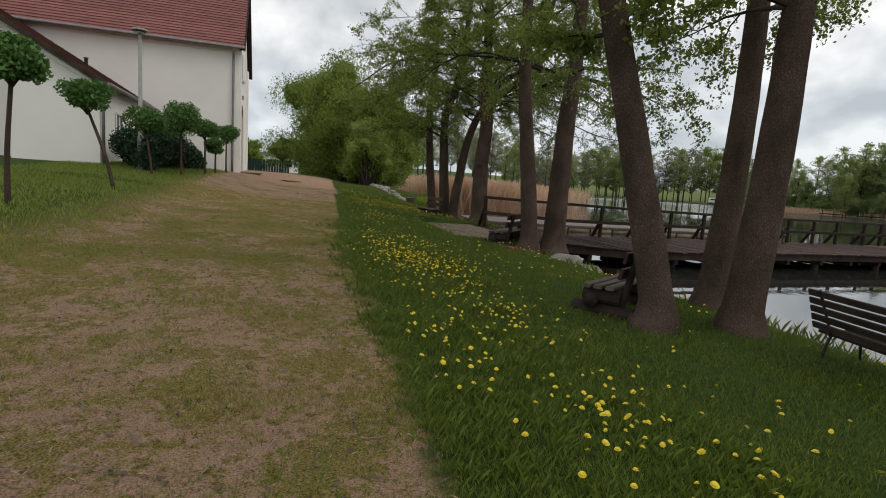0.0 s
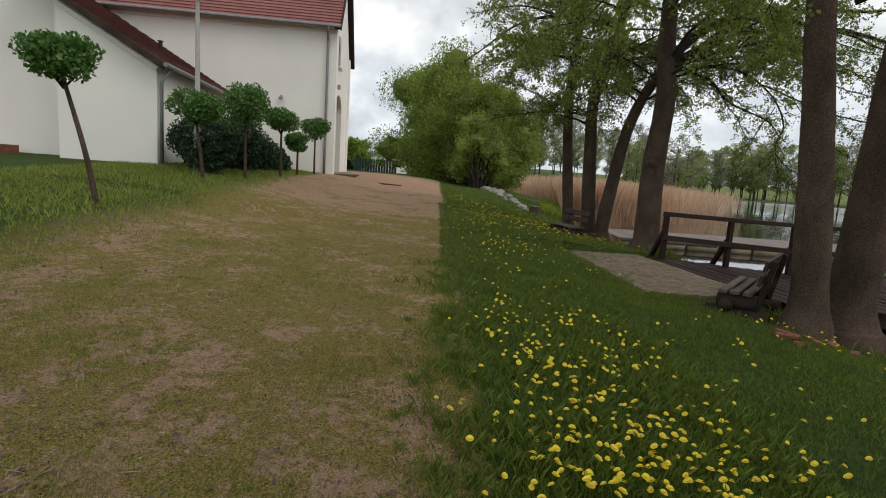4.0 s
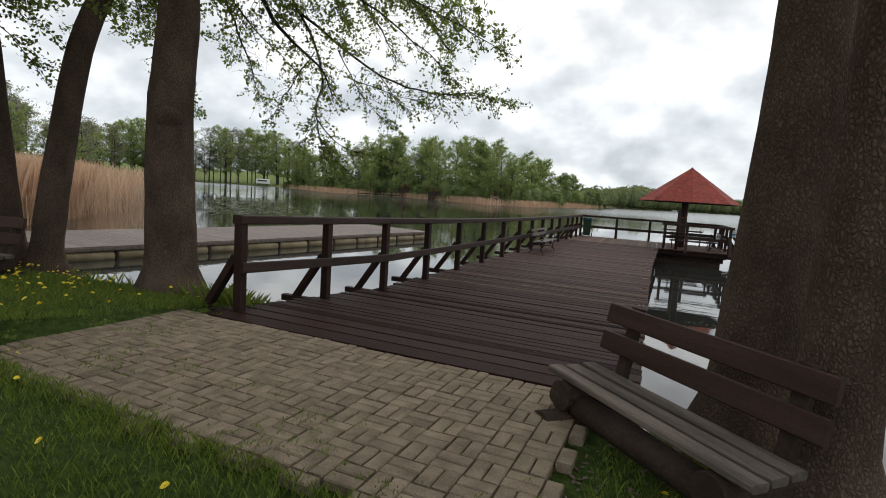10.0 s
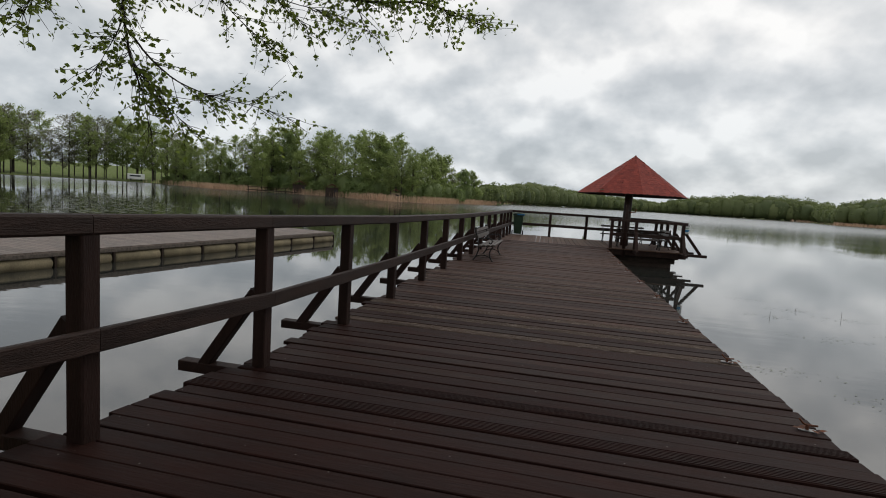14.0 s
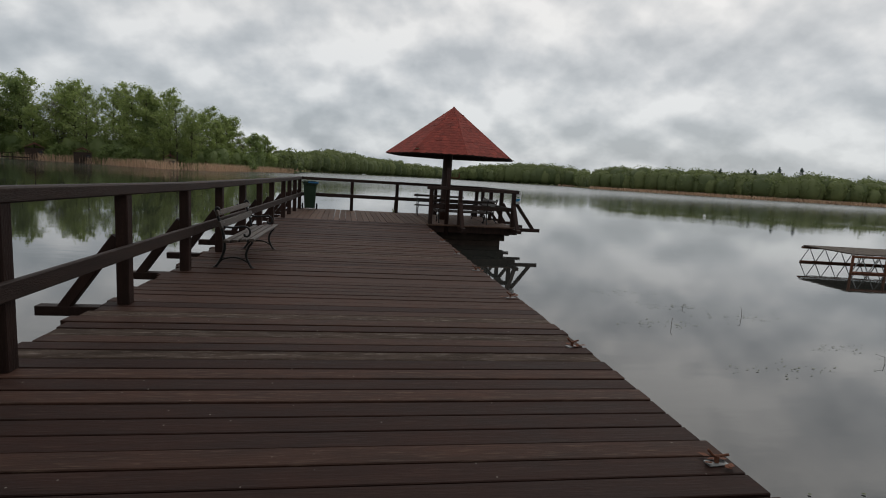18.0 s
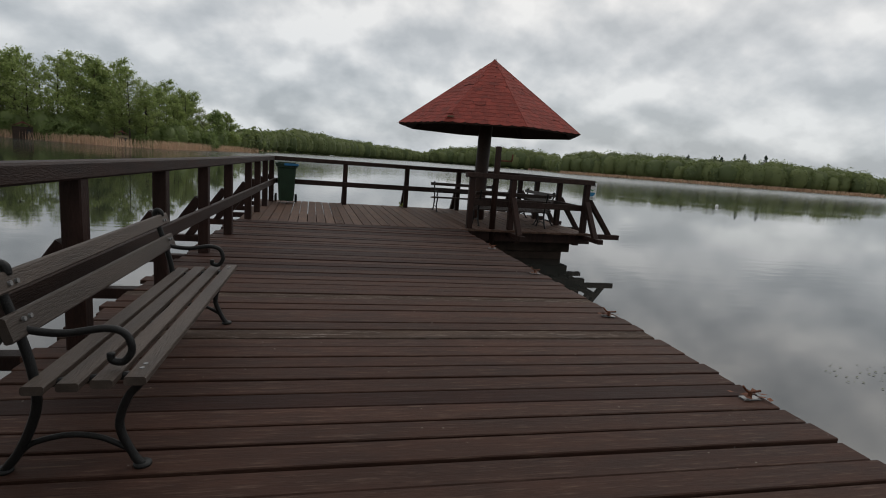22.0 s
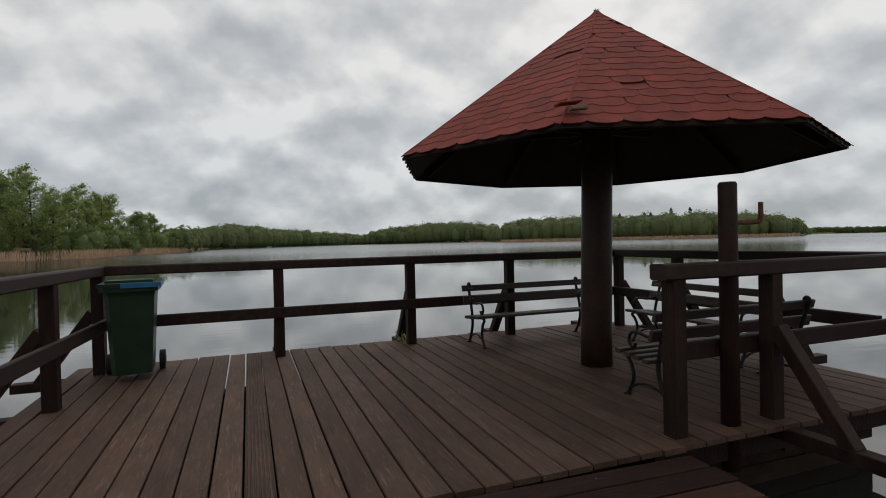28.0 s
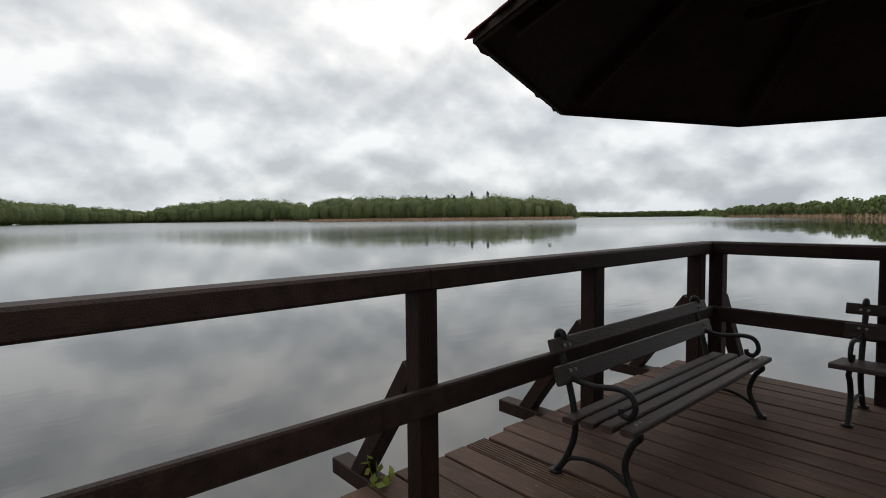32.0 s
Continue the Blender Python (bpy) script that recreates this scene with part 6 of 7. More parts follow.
def far_tree_proto(seed, h, spread, mat, n, kind_name, label, trunks=1, low=0.3, size=0.42, twigs=5, full=0.55):
    """A tree for the far shore: trunks, forking limbs, fine twigs, and leaf clumps along them with gaps between."""
    t = thing(kind_name, 0, 0, 0, 0, label, "tree", "trees on the far shore")
    rng = random.Random(seed)
    s = Shape()
    pts = []
    limbs = 34 // trunks + 8
    for k in range(trunks):
        bx, by = rng.uniform(-1, 1) * (trunks - 1) * 0.8, rng.uniform(-1, 1) * (trunks - 1) * 0.8
        lean = Vector((rng.uniform(-0.6, 0.6), rng.uniform(-0.6, 0.6), 0))
        th = h * (1 if k == 0 else rng.uniform(0.72, 0.97))

        def stem(z, bx=bx, by=by, lean=lean, th=th):
            return Vector((bx, by, z)) + lean * (z / th) ** 1.5
        s.tube([tuple(stem(max(0, z)) + Vector((0, 0, min(0, z)))) for z in (-0.8, 0.3, th * 0.4, th * 0.7, th * 0.96)], [0.24, 0.19, 0.15, 0.09, 0.02], 6)
        for q in range(limbs):
            f = low + (1 - low) * (q + rng.random()) / limbs * 0.95
            u = (f - low) / (1 - low)
            r = spread * max(0.16, math.sin(math.pi * min(1, u * full / 0.5 + 0.10 if u < 0.5 / full * 0.5 else 0.5 + (u - 0.25 / full) * 0.5 / (1.06 - 0.25 / full)))) * rng.uniform(0.45, 1.08)
            z = th * f - r * 0.35
            if z < th * low * 0.6:
                z = th * low * 0.6
            a = rng.uniform(0, 6.28)
            b0 = stem(z)
            e = b0 + Vector((math.cos(a) * r, math.sin(a) * r, r * rng.uniform(0.25, 0.75)))
            m = b0.lerp(e, 0.5) + Vector((0, 0, -0.06 * r))
            s.tube([tuple(b0), tuple(m), tuple(e)], [0.055, 0.035, 0.012], 4, False)
            ends = [(m, e)]
            for w in range(twigs):
                p = b0.lerp(e, rng.uniform(0.3, 1.0))
                g = p + Vector((rng.gauss(0, 0.5), rng.gauss(0, 0.5), rng.uniform(0.1, 0.8))) * (0.5 + 0.28 * r)
                s.tube([tuple(p), tuple(g)], [0.022, 0.008], 3, False)
                ends.append((p, g))
            for w in range(n // (limbs * trunks)):
                p, g = rng.choice(ends)
                pts.append(p.lerp(g, rng.uniform(0.2, 1.1)) + Vector((rng.gauss(0, 0.34), rng.gauss(0, 0.34), rng.gauss(0, 0.28))))
    part("trunk", s, FARBARK, t)
    part("crown", quads("crown", leaf_quads(pts, size, np.random.default_rng(seed), 0.5), mat), mat, t)
    return t


frng = random.Random(31)
protos = [far_tree_proto(41, 20, 5.4, FARLEAF, 4200, "far_alder", "tall slender alder in thin spring leaf on the far shore", 1, 0.22, 0.30),
          far_tree_proto(42, 18, 5.2, FARLEAF, 4600, "far_alder", "tall alder clump in thin spring leaf on the far shore", 2, 0.22, 0.30),
          far_tree_proto(43, 14, 4.4, FARLEAF, 11000, "far_tree", "leafy green tree on the far shore", 2, 0.06, 0.25, 4, 0.8),
          far_tree_proto(44, 12, 4.2, FARDARK, 8500, "far_tree", "dense dark green tree on the far shore", 2, 0.03, 0.25, 4, 0.9),
          far_tree_proto(45, 16, 4.6, FARLEAF, 10000, "far_tree", "tall light green leafy tree on the far shore", 1, 0.10, 0.25, 5, 0.65),
          far_tree_proto(46, 17, 4.6, FARGREY, 1700, "far_tree", "grey-brown budding tree with bare twigs on the far shore", 1, 0.22, 0.30, 12),
          far_tree_proto(47, 21, 6.0, FARLEAF, 4600, "far_alder", "tall broad alder in thin spring leaf on the far shore", 1, 0.25, 0.30, 8),
          far_tree_proto(48, 5, 3.0, FARDARK, 3800, "far_shrub", "dark round shrub at the far waterline", 3, 0.0, 0.36, 3, 1.0)]
home = [20.0, 18.0, 14.0, 12.0, 16.0, 17.0, 21.0, 5.0]
used = [False] * len(protos)


def put_far(kind, az, d, h):
    x, y = polar(az, d)
    k = h / home[kind]
    m = pose(x, y, max(-0.4, ground_z(x, y)) - 0.1, 0, 0, frng.uniform(0, 360)) @ Matrix.Diagonal((k * frng.uniform(0.85, 1.2), k * frng.uniform(0.85, 1.2), k, 1))
    if not used[kind]:
        used[kind] = True
        protos[kind].matrix_world = m
        return
    s = protos[kind].scale.copy()
    protos[kind].scale = (1, 1, 1)
    copy_thing(protos[kind], m)
    protos[kind].scale = s


# the row of tall alders before pale meadows
az = -64.0
while az < -40:
    d = far_shore(az) + frng.uniform(3, 20)
    el = smooth_steps(az, (-64, -56, -50, -44, -40), (4.7, 5.7, 5.5, 6.0, 4.4))
    low_one = frng.random() < 0.28
    put_far(frng.choice((0, 0, 1, 5, 6)) if not low_one else frng.choice((0, 5, 1)), az, d, d * math.tan(radians(el)) * (frng.uniform(0.6, 0.8) if low_one else frng.uniform(0.88, 1.06)))
    az += frng.choice((0.2, 0.3, 0.45, 0.65, 0.9))
# the mixed wood of the peninsula
az = -41.0
while az < -9.3:
    d = far_shore(az) + frng.uniform(4, 26)
    el = smooth_steps(az, (-40, -38, -34, -28, -23, -18, -14, -11, -9), (4.2, 4.0, 5.4, 5.5, 6.2, 5.6, 4.4, 3.4, 2.0))
    put_far(frng.choice((2, 3, 4, 1, 1, 5, 0, 0, 6, 6)), az, d, d * math.tan(radians(el)) * frng.choice((0.7, 0.9, 1.05, 1.18, 1.28)) * frng.uniform(0.94, 1.04))
    az += frng.uniform(0.3, 0.95)
for az in (-42.6, -41.4, -37.2, -35.5, -31.4, -28.3, -24.0, -22.6, -17.8, -15.2, -12.4):
    put_far(7, az, far_shore(az) + 3, frng.uniform(2.4, 5.2))
for az in np.arange(-88, -63, 0.55):
    d = 120 + frng.uniform(0, 60)
    put_far(frng.choice((0, 1, 5)), az, d, d * math.tan(radians(6.4)) * frng.uniform(0.7, 1.15))


def woods(az0, az1, heights, rows, mat, label, size, pines=(), off=6):
    """A wood seen across the water: round crowns of leaf clumps down to the shore, one mass."""
    rng = random.Random(int(az0 * 10) + 7)
    pts, tr, mass = [], Shape(), Shape()

    def crown(x, y, z, w, hh, rng):
        n = 8
        k0 = len(mass.v)
        for i in range(6):
            th = math.pi * (i + 0.02) / 5.04
            for j in range(n):
                ph = 2 * math.pi * j / n
                k = rng.uniform(0.92, 1.06)
                out = [abs(q) ** 0.75 * (1 if q > 0 else -1) * 0.93 * k for q in (math.sin(th) * math.cos(ph), math.sin(th) * math.sin(ph), math.cos(th))]
                mass.v.append((x + out[0] * w, y + out[1] * w, z + out[2] * hh))
        mass.f += [(k0 + i * n + j, k0 + i * n + (j + 1) % n, k0 + (i + 1) * n + (j + 1) % n, k0 + (i + 1) * n + j) for i in range(5) for j in range(n)]
    step = math.degrees(5.2 / far_shore((az0 + az1) / 2))
    az = az0
    while az < az1:
        for r in range(rows):
            a = az + rng.uniform(-0.5, 0.5) * step
            d = far_shore(a) + off + 7 * r + rng.uniform(-2, 2)
            h = (d * math.tan(radians(smooth_steps(a, *heights))) * 1.08 + 1.6) * (rng.uniform(0.70, 1.0) if r < 2 else rng.uniform(0.88, 1.05)) * (0.92 + 0.04 * r)
            x, y = polar(a, d)
            if r == 0 and rng.random() < 0.2:
                tr.tube([(x, y, -0.8), (x, y, h * 0.8)], [0.14, 0.05], 4)
            w = h * rng.uniform(0.40, 0.60)
            crown(x, y, h * 0.42, w * 0.74, h * 0.44, rng)
            lobes = []
            for k in range(14):
                u = Vector((rng.gauss(0, 1), rng.gauss(0, 1), rng.gauss(0.2, 1))).normalized()
                lobes.append((Vector((x + u.x * w * 0.52, y + u.y * w * 0.52, h * (0.48 + 0.27 * u.z))), rng.uniform(0.32, 0.46) * w))
            for k in range(640):
                o, q = lobes[k % 14]
                v = Vector((rng.gauss(0, 1), rng.gauss(0, 1), rng.gauss(0.25, 1))).normalized() * q * rng.uniform(0.80, 1.03)
                pts.append(o + v)
            for k in range(60):
                pts.append(Vector((x + rng.gauss(0, 2.2), y + rng.gauss(0, 1.5), -0.5 + rng.random() * h * 0.62)))
        az += math.degrees(max(1.3, 0.24 * h) / d)
    w = thing("far_wood", 0, 0, 0, 0, label, "wood", "", "stuff")
    tagged(part("trunks", tr, FARBARK, w), kind="stuff")
    tagged(part("leaf_mass", mass, mat, w, "", True), kind="stuff")
    tagged(part("canopy", quads("canopy", leaf_quads(pts, size, np.random.default_rng(5), 0.5), mat), mat, w), kind="stuff")
    for a, el in pines:
        d = far_shore(a) + 20
        x, y = polar(a, d)
        h = d * math.tan(radians(el))
        p = thing("far_pine", x, y, 0, 0, "dark conifer tip above the far wood", "tree", "conifers in the far wood")
        part("trunk", Shape().tube([(0, 0, -0.5), (0, 0, h)], [0.3, 0.05], 5), FARBARK, p)
        ps = [Vector((rng.gauss(0, 1) * (1.02 - f) * 2.4, rng.gauss(0, 1) * (1.02 - f) * 2.4, h * (0.55 + 0.45 * f))) for f in [rng.random() ** 0.8 for _ in range(160)]]
        part("crown", quads("crown", leaf_quads(ps, 0.9, np.random.default_rng(3)), PINE), PINE, p)


woods(-41, -9, ((-41, -38, -34, -28, -23, -18, -14, -11, -9), (1.4, 1.5, 1.9, 2.0, 2.3, 2.2, 2.0, 1.9, 1.5)), 1, FARDARK, "undergrowth and young trees of the wooded peninsula", 0.4, (), 14)
woods(-9, 9.8, ((-9, -6, -3, 0, 4, 9.8), (1.9, 2.0, 2.5, 1.9, 1.5, 0.9)), 3, WOODLEAF, "dark leafy wood along the far lake shore", 0.8)
woods(9.8, 24.2, ((9.8, 11, 14, 17, 21, 24.2), (0.9, 1.4, 1.8, 2.2, 2.05, 1.9)), 3, WOODLEAF, "distant wooded shore of the lake", 1.1)
woods(23.8, 52.6, ((23.8, 25, 27, 36, 42, 48, 51, 52.6), (0.9, 1.9, 2.4, 2.35, 2.5, 2.2, 1.8, 0.8)), 3, WOODLEAF, "long leafy wood on a far spit of the lake", 0.8,
      ((36.6, 2.6), (38.9, 2.65), (39.5, 2.6), (41.4, 2.95), (43.1, 2.95)))
woods(52.8, 67, ((52.8, 58, 60, 67), (0.5, 0.42, 0.5, 0.5)), 2, WOODLEAF, "very distant low woods at the lake's end", 1.9)
woods(66, 104, ((66, 69, 75, 80, 90, 104), (0.7, 1.05, 1.4, 1.9, 2.6, 4)), 2, WOODLEAF, "leafy wood along the lake's side shore", 0.9)


def reed_belt(name, label, spots, n, h, wide, seed):
    """Dry reeds: thin upright blades; spots yields ground places."""
    g = np.random.default_rng(seed)
    v = []
    for k in range(n):
        x, y = spots(g)
        hh = h * g.uniform(0.75, 1.1)
        a = g.uniform(0, math.pi)
        dx, dy = math.cos(a) * wide, math.sin(a) * wide
        lx, ly = g.normal(0, 0.09, 2) * hh
        z = max(WATER - 0.05, ground_z(x, y))
        v += [(x - dx, y - dy, z), (x + dx, y + dy, z), (x + lx + dx * 0.5, y + ly + dy * 0.5, z + hh * 0.8), (x + lx * 1.5, y + ly * 1.5, z + hh)]
    return tagged(part(name, quads(name, v, REED), REED), label, "reeds", "", "stuff")


REED_AZ = (-40.5, -39.4, -37.6, -36.6, -28.6, -23.6, -22.4, -20.8, -15.4, -14.2, -13.0, -11.8, -10.6, -9.4, -8.2)


def near_reeds(g):
    while True:
        x = -g.uniform(17, 75)
        y = shore_y(x) - 0.3 + g.uniform(0, 1) * smooth_steps(-x, (17, 24, 40, 75), (2.5, 9, 22, 40))
        if y < -6.0 + (0.6535 + 0.10 * abs(g.normal(0, 1)) ** 1.5 * (g.random() < 0.25)) * (5.08 - x):
            return x, y


reed_belt("reeds", "wide bed of dry straw-coloured reeds beside the bank", near_reeds, 30000, 2.7, 0.012, 5)
reed_belt("reeds", "thin belt of dry reeds along the far peninsula", lambda g: polar(*(lambda a: (a, far_shore(a) + g.uniform(-6, 3)))(REED_AZ[int(g.integers(len(REED_AZ)))] + g.normal(0, 1.5))), 5600, 1.9, 0.045, 6)
reed_belt("reeds", "pale reed fringe along the far spit", lambda g: polar(*(lambda a: (a, far_shore(a) + g.uniform(-9, 2)))(g.uniform(21, 55))), 3600, 2.3, 0.28, 7)
reed_belt("reeds", "reed fringe along the side shore", lambda g: polar(*(lambda a: (a, far_shore(a) + g.uniform(-9, 2)))(g.uniform(65, 90))), 2400, 2.2, 0.2, 8)


def hut(az, d, w, h, mat, roof, label, name="lake_hut"):
    x, y = polar(az, d)
    t = thing(name, x, y, max(-0.2, ground_z(x, y)), -az, label, "hut")
    part("wall", Shape().box(-w / 2, -w * 0.4, -0.5, w / 2, w * 0.4, h * 0.65), mat, t)
    part("roof", Shape().prism([(-w * 0.62, 0, h * 0.62), (0, 0, h), (w * 0.62, 0, h * 0.62), (0, 0, h * 0.9)], (0, -w * 0.5, 0), (0, w * 0.5, 0)), roof, t)
    part("door", Shape().box(-0.45, -w * 0.4 - 0.04, 0, 0.45, -w * 0.4 - 0.003, h * 0.5), LOGWOOD, t)
    part("window", Shape().box(w * 0.2, -w * 0.4 - 0.04, h * 0.25, w * 0.38, -w * 0.4 - 0.003, h * 0.48), GLASS, t)


hut(-30.0, 166, 4.0, 4.0, LOGWOOD, ROOFOLD, "small dark brown lakeside hut among trees")
hut(-26.6, 150, 3.6, 3.4, LOGWOOD, ROOFOLD, "small dark wooden hut at the waterline")
hut(-19.5, 134, 2.6, 3.0, DOCKWOOD, ROOFOLD, "small pale lakeside shed among reeds")
camper = thing("camper_van", *polar(-45, 239), 0.0, 45, "white camper van parked on the far bank", "vehicle")
part("body", Shape().beam((-3.0, 0, 1.6), (3.0, 0, 1.6), 2.2, 2.2, 0.25), WHITE, camper)
part("window_band", Shape().beam((-2.2, -1.115, 1.95), (1.6, -1.115, 1.95), 0.03, 0.6, 0.01), GLASS, camper)
for sx in (-1.9, 1.8):
    part("wheel", Shape().tube([(sx, -1.1, 0.35), (sx, -0.8, 0.35)], 0.36, 14), BLACK, camper)
far_jetty = thing("far_jetty", *polar(-33, 155), WATER, 33, "dark wooden jetty at the far peninsula", "jetty")
part("deck", Shape().beam((-7, 0, 0.55), (7, 0, 0.55), 2.4, 0.25), LOGWOOD, far_jetty)
part("rail", Shape().beam((-7, 1.0, 1.5), (7, 1.0, 1.5), 0.1, 0.12), LOGWOOD, far_jetty)
for k in range(6):
    part("pile", Shape().beam((-6.5 + 2.6 * k, 0, -1.4), (-6.5 + 2.6 * k, 0, 1.5), 0.16, 0.16), LOGWOOD, far_jetty)

# ---- willows and bushes at the end of the track ----


def big_bush(x, y, h, r, seed, label, mat=BUSHLEAF, n=60000, size=0.15):
    t = thing("willow", x, y, ground_z(x, y) - 0.1, 0, label, "tree", "willows along the track")
    rng = random.Random(seed)
    s, heart = Shape(), Shape()
    pts = []
    for k in range(26):
        a, rr = rng.uniform(0, 6.28), r * rng.random() ** 0.6
        z = h * rng.uniform(0.15, 0.86) * (1 - 0.35 * (rr / r) ** 2)
        c = Vector((math.cos(a) * rr, math.sin(a) * rr, z))
        s.tube([(c.x * 0.15, c.y * 0.15, -0.2), (c.x * 0.5, c.y * 0.5, z * 0.55), tuple(c)], [0.12, 0.07, 0.02], 6)
        lump = rng.uniform(0.20, 0.32) * h * 0.8
        # solid hearts, added to block light and darken the crown's inside
        for i in range(5):
            for j in range(7):
                th, ph = math.pi * (i + 0.03) / 4.06, 2 * math.pi * j / 7
                q = rng.uniform(0.30, 0.52) * lump
                heart.v.append((c.x + math.sin(th) * math.cos(ph) * q, c.y + math.sin(th) * math.sin(ph) * q, max(0.05, c.z + math.cos(th) * q * 0.9)))
        heart.f += [(k * 35 + i * 7 + j, k * 35 + i * 7 + (j + 1) % 7, k * 35 + (i + 1) * 7 + (j + 1) % 7, k * 35 + (i + 1) * 7 + j) for i in range(4) for j in range(7)]
        for w in range(n // 26):
            v = Vector((rng.gauss(0, 1), rng.gauss(0, 1), rng.gauss(0, 1))).normalized() * lump * 0.87 * rng.uniform(0.25, 1.0) ** 0.7 * (1 + 0.07 * max(-2, min(1.6, rng.gauss(0, 1))))
            pts.append(c + Vector((v.x, v.y, v.z * 0.9)))
    pts = [p for p in pts if p.z > 0.05]
    tagged(part("limb_tangle", s, TWIG, t), kind="stuff")
    part("shade_core", heart, mat, t)
    part("crown", quads("crown", leaf_quads(pts, size, np.random.default_rng(seed), 0.5), mat), mat, t)


big_bush(-38, 0.2, 13.0, 5.2, 61, "large round green willow beside the track")
big_bush(-35.5, 2.6, 10.0, 3.4, 62, "large green willow beside the track")
big_bush(-47, -1.0, 14.5, 5.5, 63, "tall green willow further along the track")
big_bush(-30, 0.8, 7.0, 2.2, 64, "young light green willow at the reed edge", n=7000, size=0.13)
big_bush(-35, 2.6, 9.5, 2.8, 65, "light green willow at the reed edge", n=8000, size=0.15)
big_bush(-64, -12, 5.5, 4.0, 66, "low leafy shrubs beyond the house", n=5000, size=0.3)

# ---- stones along the track, stump, fence, parked things beyond ----
brng = random.Random(77)


def stone(x, y, r, label, squash=0.6, z=None):
    s = Shape()
    n = 10
    for i in range(6):
        th = math.pi * i / 5
        for j in range(n):
            ph = 2 * math.pi * j / n
            v = Vector((math.sin(th) * math.cos(ph), math.sin(th) * math.sin(ph), math.cos(th)))
            k = r * (1 + 0.35 * noise.noise(v * 1.4 + Vector((x, y, r * 9))))
            s.v.append((v.x * k, v.y * k, v.z * k * squash))
    s.f = [(i * n + j, i * n + (j + 1) % n, (i + 1) * n + (j + 1) % n, (i + 1) * n + j) for i in range(5) for j in range(n)]
    ob = part("stone", s, STONE, None, "", True)
    ob.location = (x, y, (ground_z(x, y) if z is None else z) + r * squash * 0.4)
    ob.rotation_euler = (0, 0, brng.uniform(0, 6))
    return tagged(ob, label, "stone", "stones along the bank")


for k in range(46):
    f = k / 45
    x = -11.8 - 34 * f
    stone(x + brng.uniform(-0.4, 0.4), 0.2 + 2.9 * f + brng.uniform(-0.4, 0.4) - 0.3, brng.uniform(0.14, 0.34), "grey field stone edging the lawn")
stone(6.9, -0.75, 0.42, "large pale boulder at the water's edge", 0.5)
stone(7.5, -0.55, 0.3, "pale boulder at the water's edge", 0.5)
stone(4.55, -0.35, 0.16, "dark stone beside the pier", 0.6)
stump = thing("tree_stump", -10.9, 0.0, ground_z(-10.9, 0.0), 0, "low dark tree stump on the lawn", "stump")
part("trunk", Shape().tube([(0, 0, -0.1), (0, 0, 0.05), (0, 0, 0.34)], [0.30, 0.25, 0.23], 14), BARK, stump)
part("cut_face", Shape().tube([(0, 0, 0.338), (0, 0, 0.35)], 0.21, 14), DOCKWOOD, stump)
fence = thing("fence", -52, -5.6, ground_z(-52, -5.6), 0, "dark green board fence closing a yard beyond the house", "fence")
for k in range(16):
    part("board", Shape().beam((0, -0.32 * k, -0.1), (0, -0.32 * k, 1.5), 0.28, 0.03, 0.004, (1, 0, 0)), FENCEGREEN, fence)
part("rail", Shape().beam((-0.03, 0.2, 1.2), (-0.03, -5.2, 1.2), 0.04, 0.08), FENCEGREEN, fence)
yard = thing("far_shed", -88, -9, ground_z(-88, -9), 0, "pale low building far down the track", "house")
part("wall", Shape().box(-3, -7, -0.5, 3, 6, 3.0), WHITEWALL, yard)
part("roof", Shape().box(-3.4, -7.4, 3.0, 3.4, 6.4, 3.4), ZINC, yard)
for k in range(4):
    part("window", Shape().box(3.003, -5.6 + 3 * k, 1.0, 3.05, -4.2 + 3 * k, 2.2), GLASS, yard)
lp2 = thing("street_lamp", -70, -6.2, ground_z(-70, -6.2), 0, "thin far street lamp beside the track", "lamp")
part("pole", Shape().tube([(0, 0, -0.2), (0, 0, 6.5)], [0.09, 0.05], 8), ZINC, lp2)
part("lamp_head", Shape().beam((-0.3, 0, 6.5), (0.5, 0, 6.55), 0.22, 0.1, 0.02), ZINC, lp2)
stick = thing("fallen_branch", -14.5, -6.6, ground_z(-14.5, -6.6) + 0.03, 70, "rust brown fallen branch across the sandy track", "branch")
part("stick", Shape().tube([(-0.9, 0, 0), (-0.2, 0.05, 0.02), (0.9, -0.04, 0)], [0.03, 0.045, 0.025], 7), RUST, stick)

# ---- docks in the water ----
jet = thing("side_jetty", -9.0, 3.2, WATER, -8.6, "long low floating wooden jetty on pale barrel-like floats", "jetty")
for k in range(100):
    part("plank", Shape().beam((-4.2, 0.16 * k, 0.345), (0.0, 0.16 * k, 0.345), 0.152, 0.035, 0.004), DOCKDECK, jet)
part("side_board", Shape().beam((0.005, -0.08, 0.285), (0.005, 15.95, 0.285), 0.035, 0.085), GREYWOOD, jet)
part("end_board", Shape().beam((-4.2, 15.95, 0.285), (0, 15.95, 0.285), 0.035, 0.085), GREYWOOD, jet)
for k in range(12):
    a = 0.03 + 1.33 * k
    part("float", Shape().tube([(-0.10, a, 0.09), (-0.10, a + 0.05, 0.09), (-0.10, a + 1.22, 0.09), (-0.10, a + 1.27, 0.09)], [0.09, 0.145, 0.145, 0.09], 14), DOCKWOOD, jet, "pale yellowish float", True)
    part("bracket", Shape().beam((0.0, a + 1.30, -0.05), (0.0, a + 1.30, 0.25), 0.06, 0.05), LOGWOOD, jet)
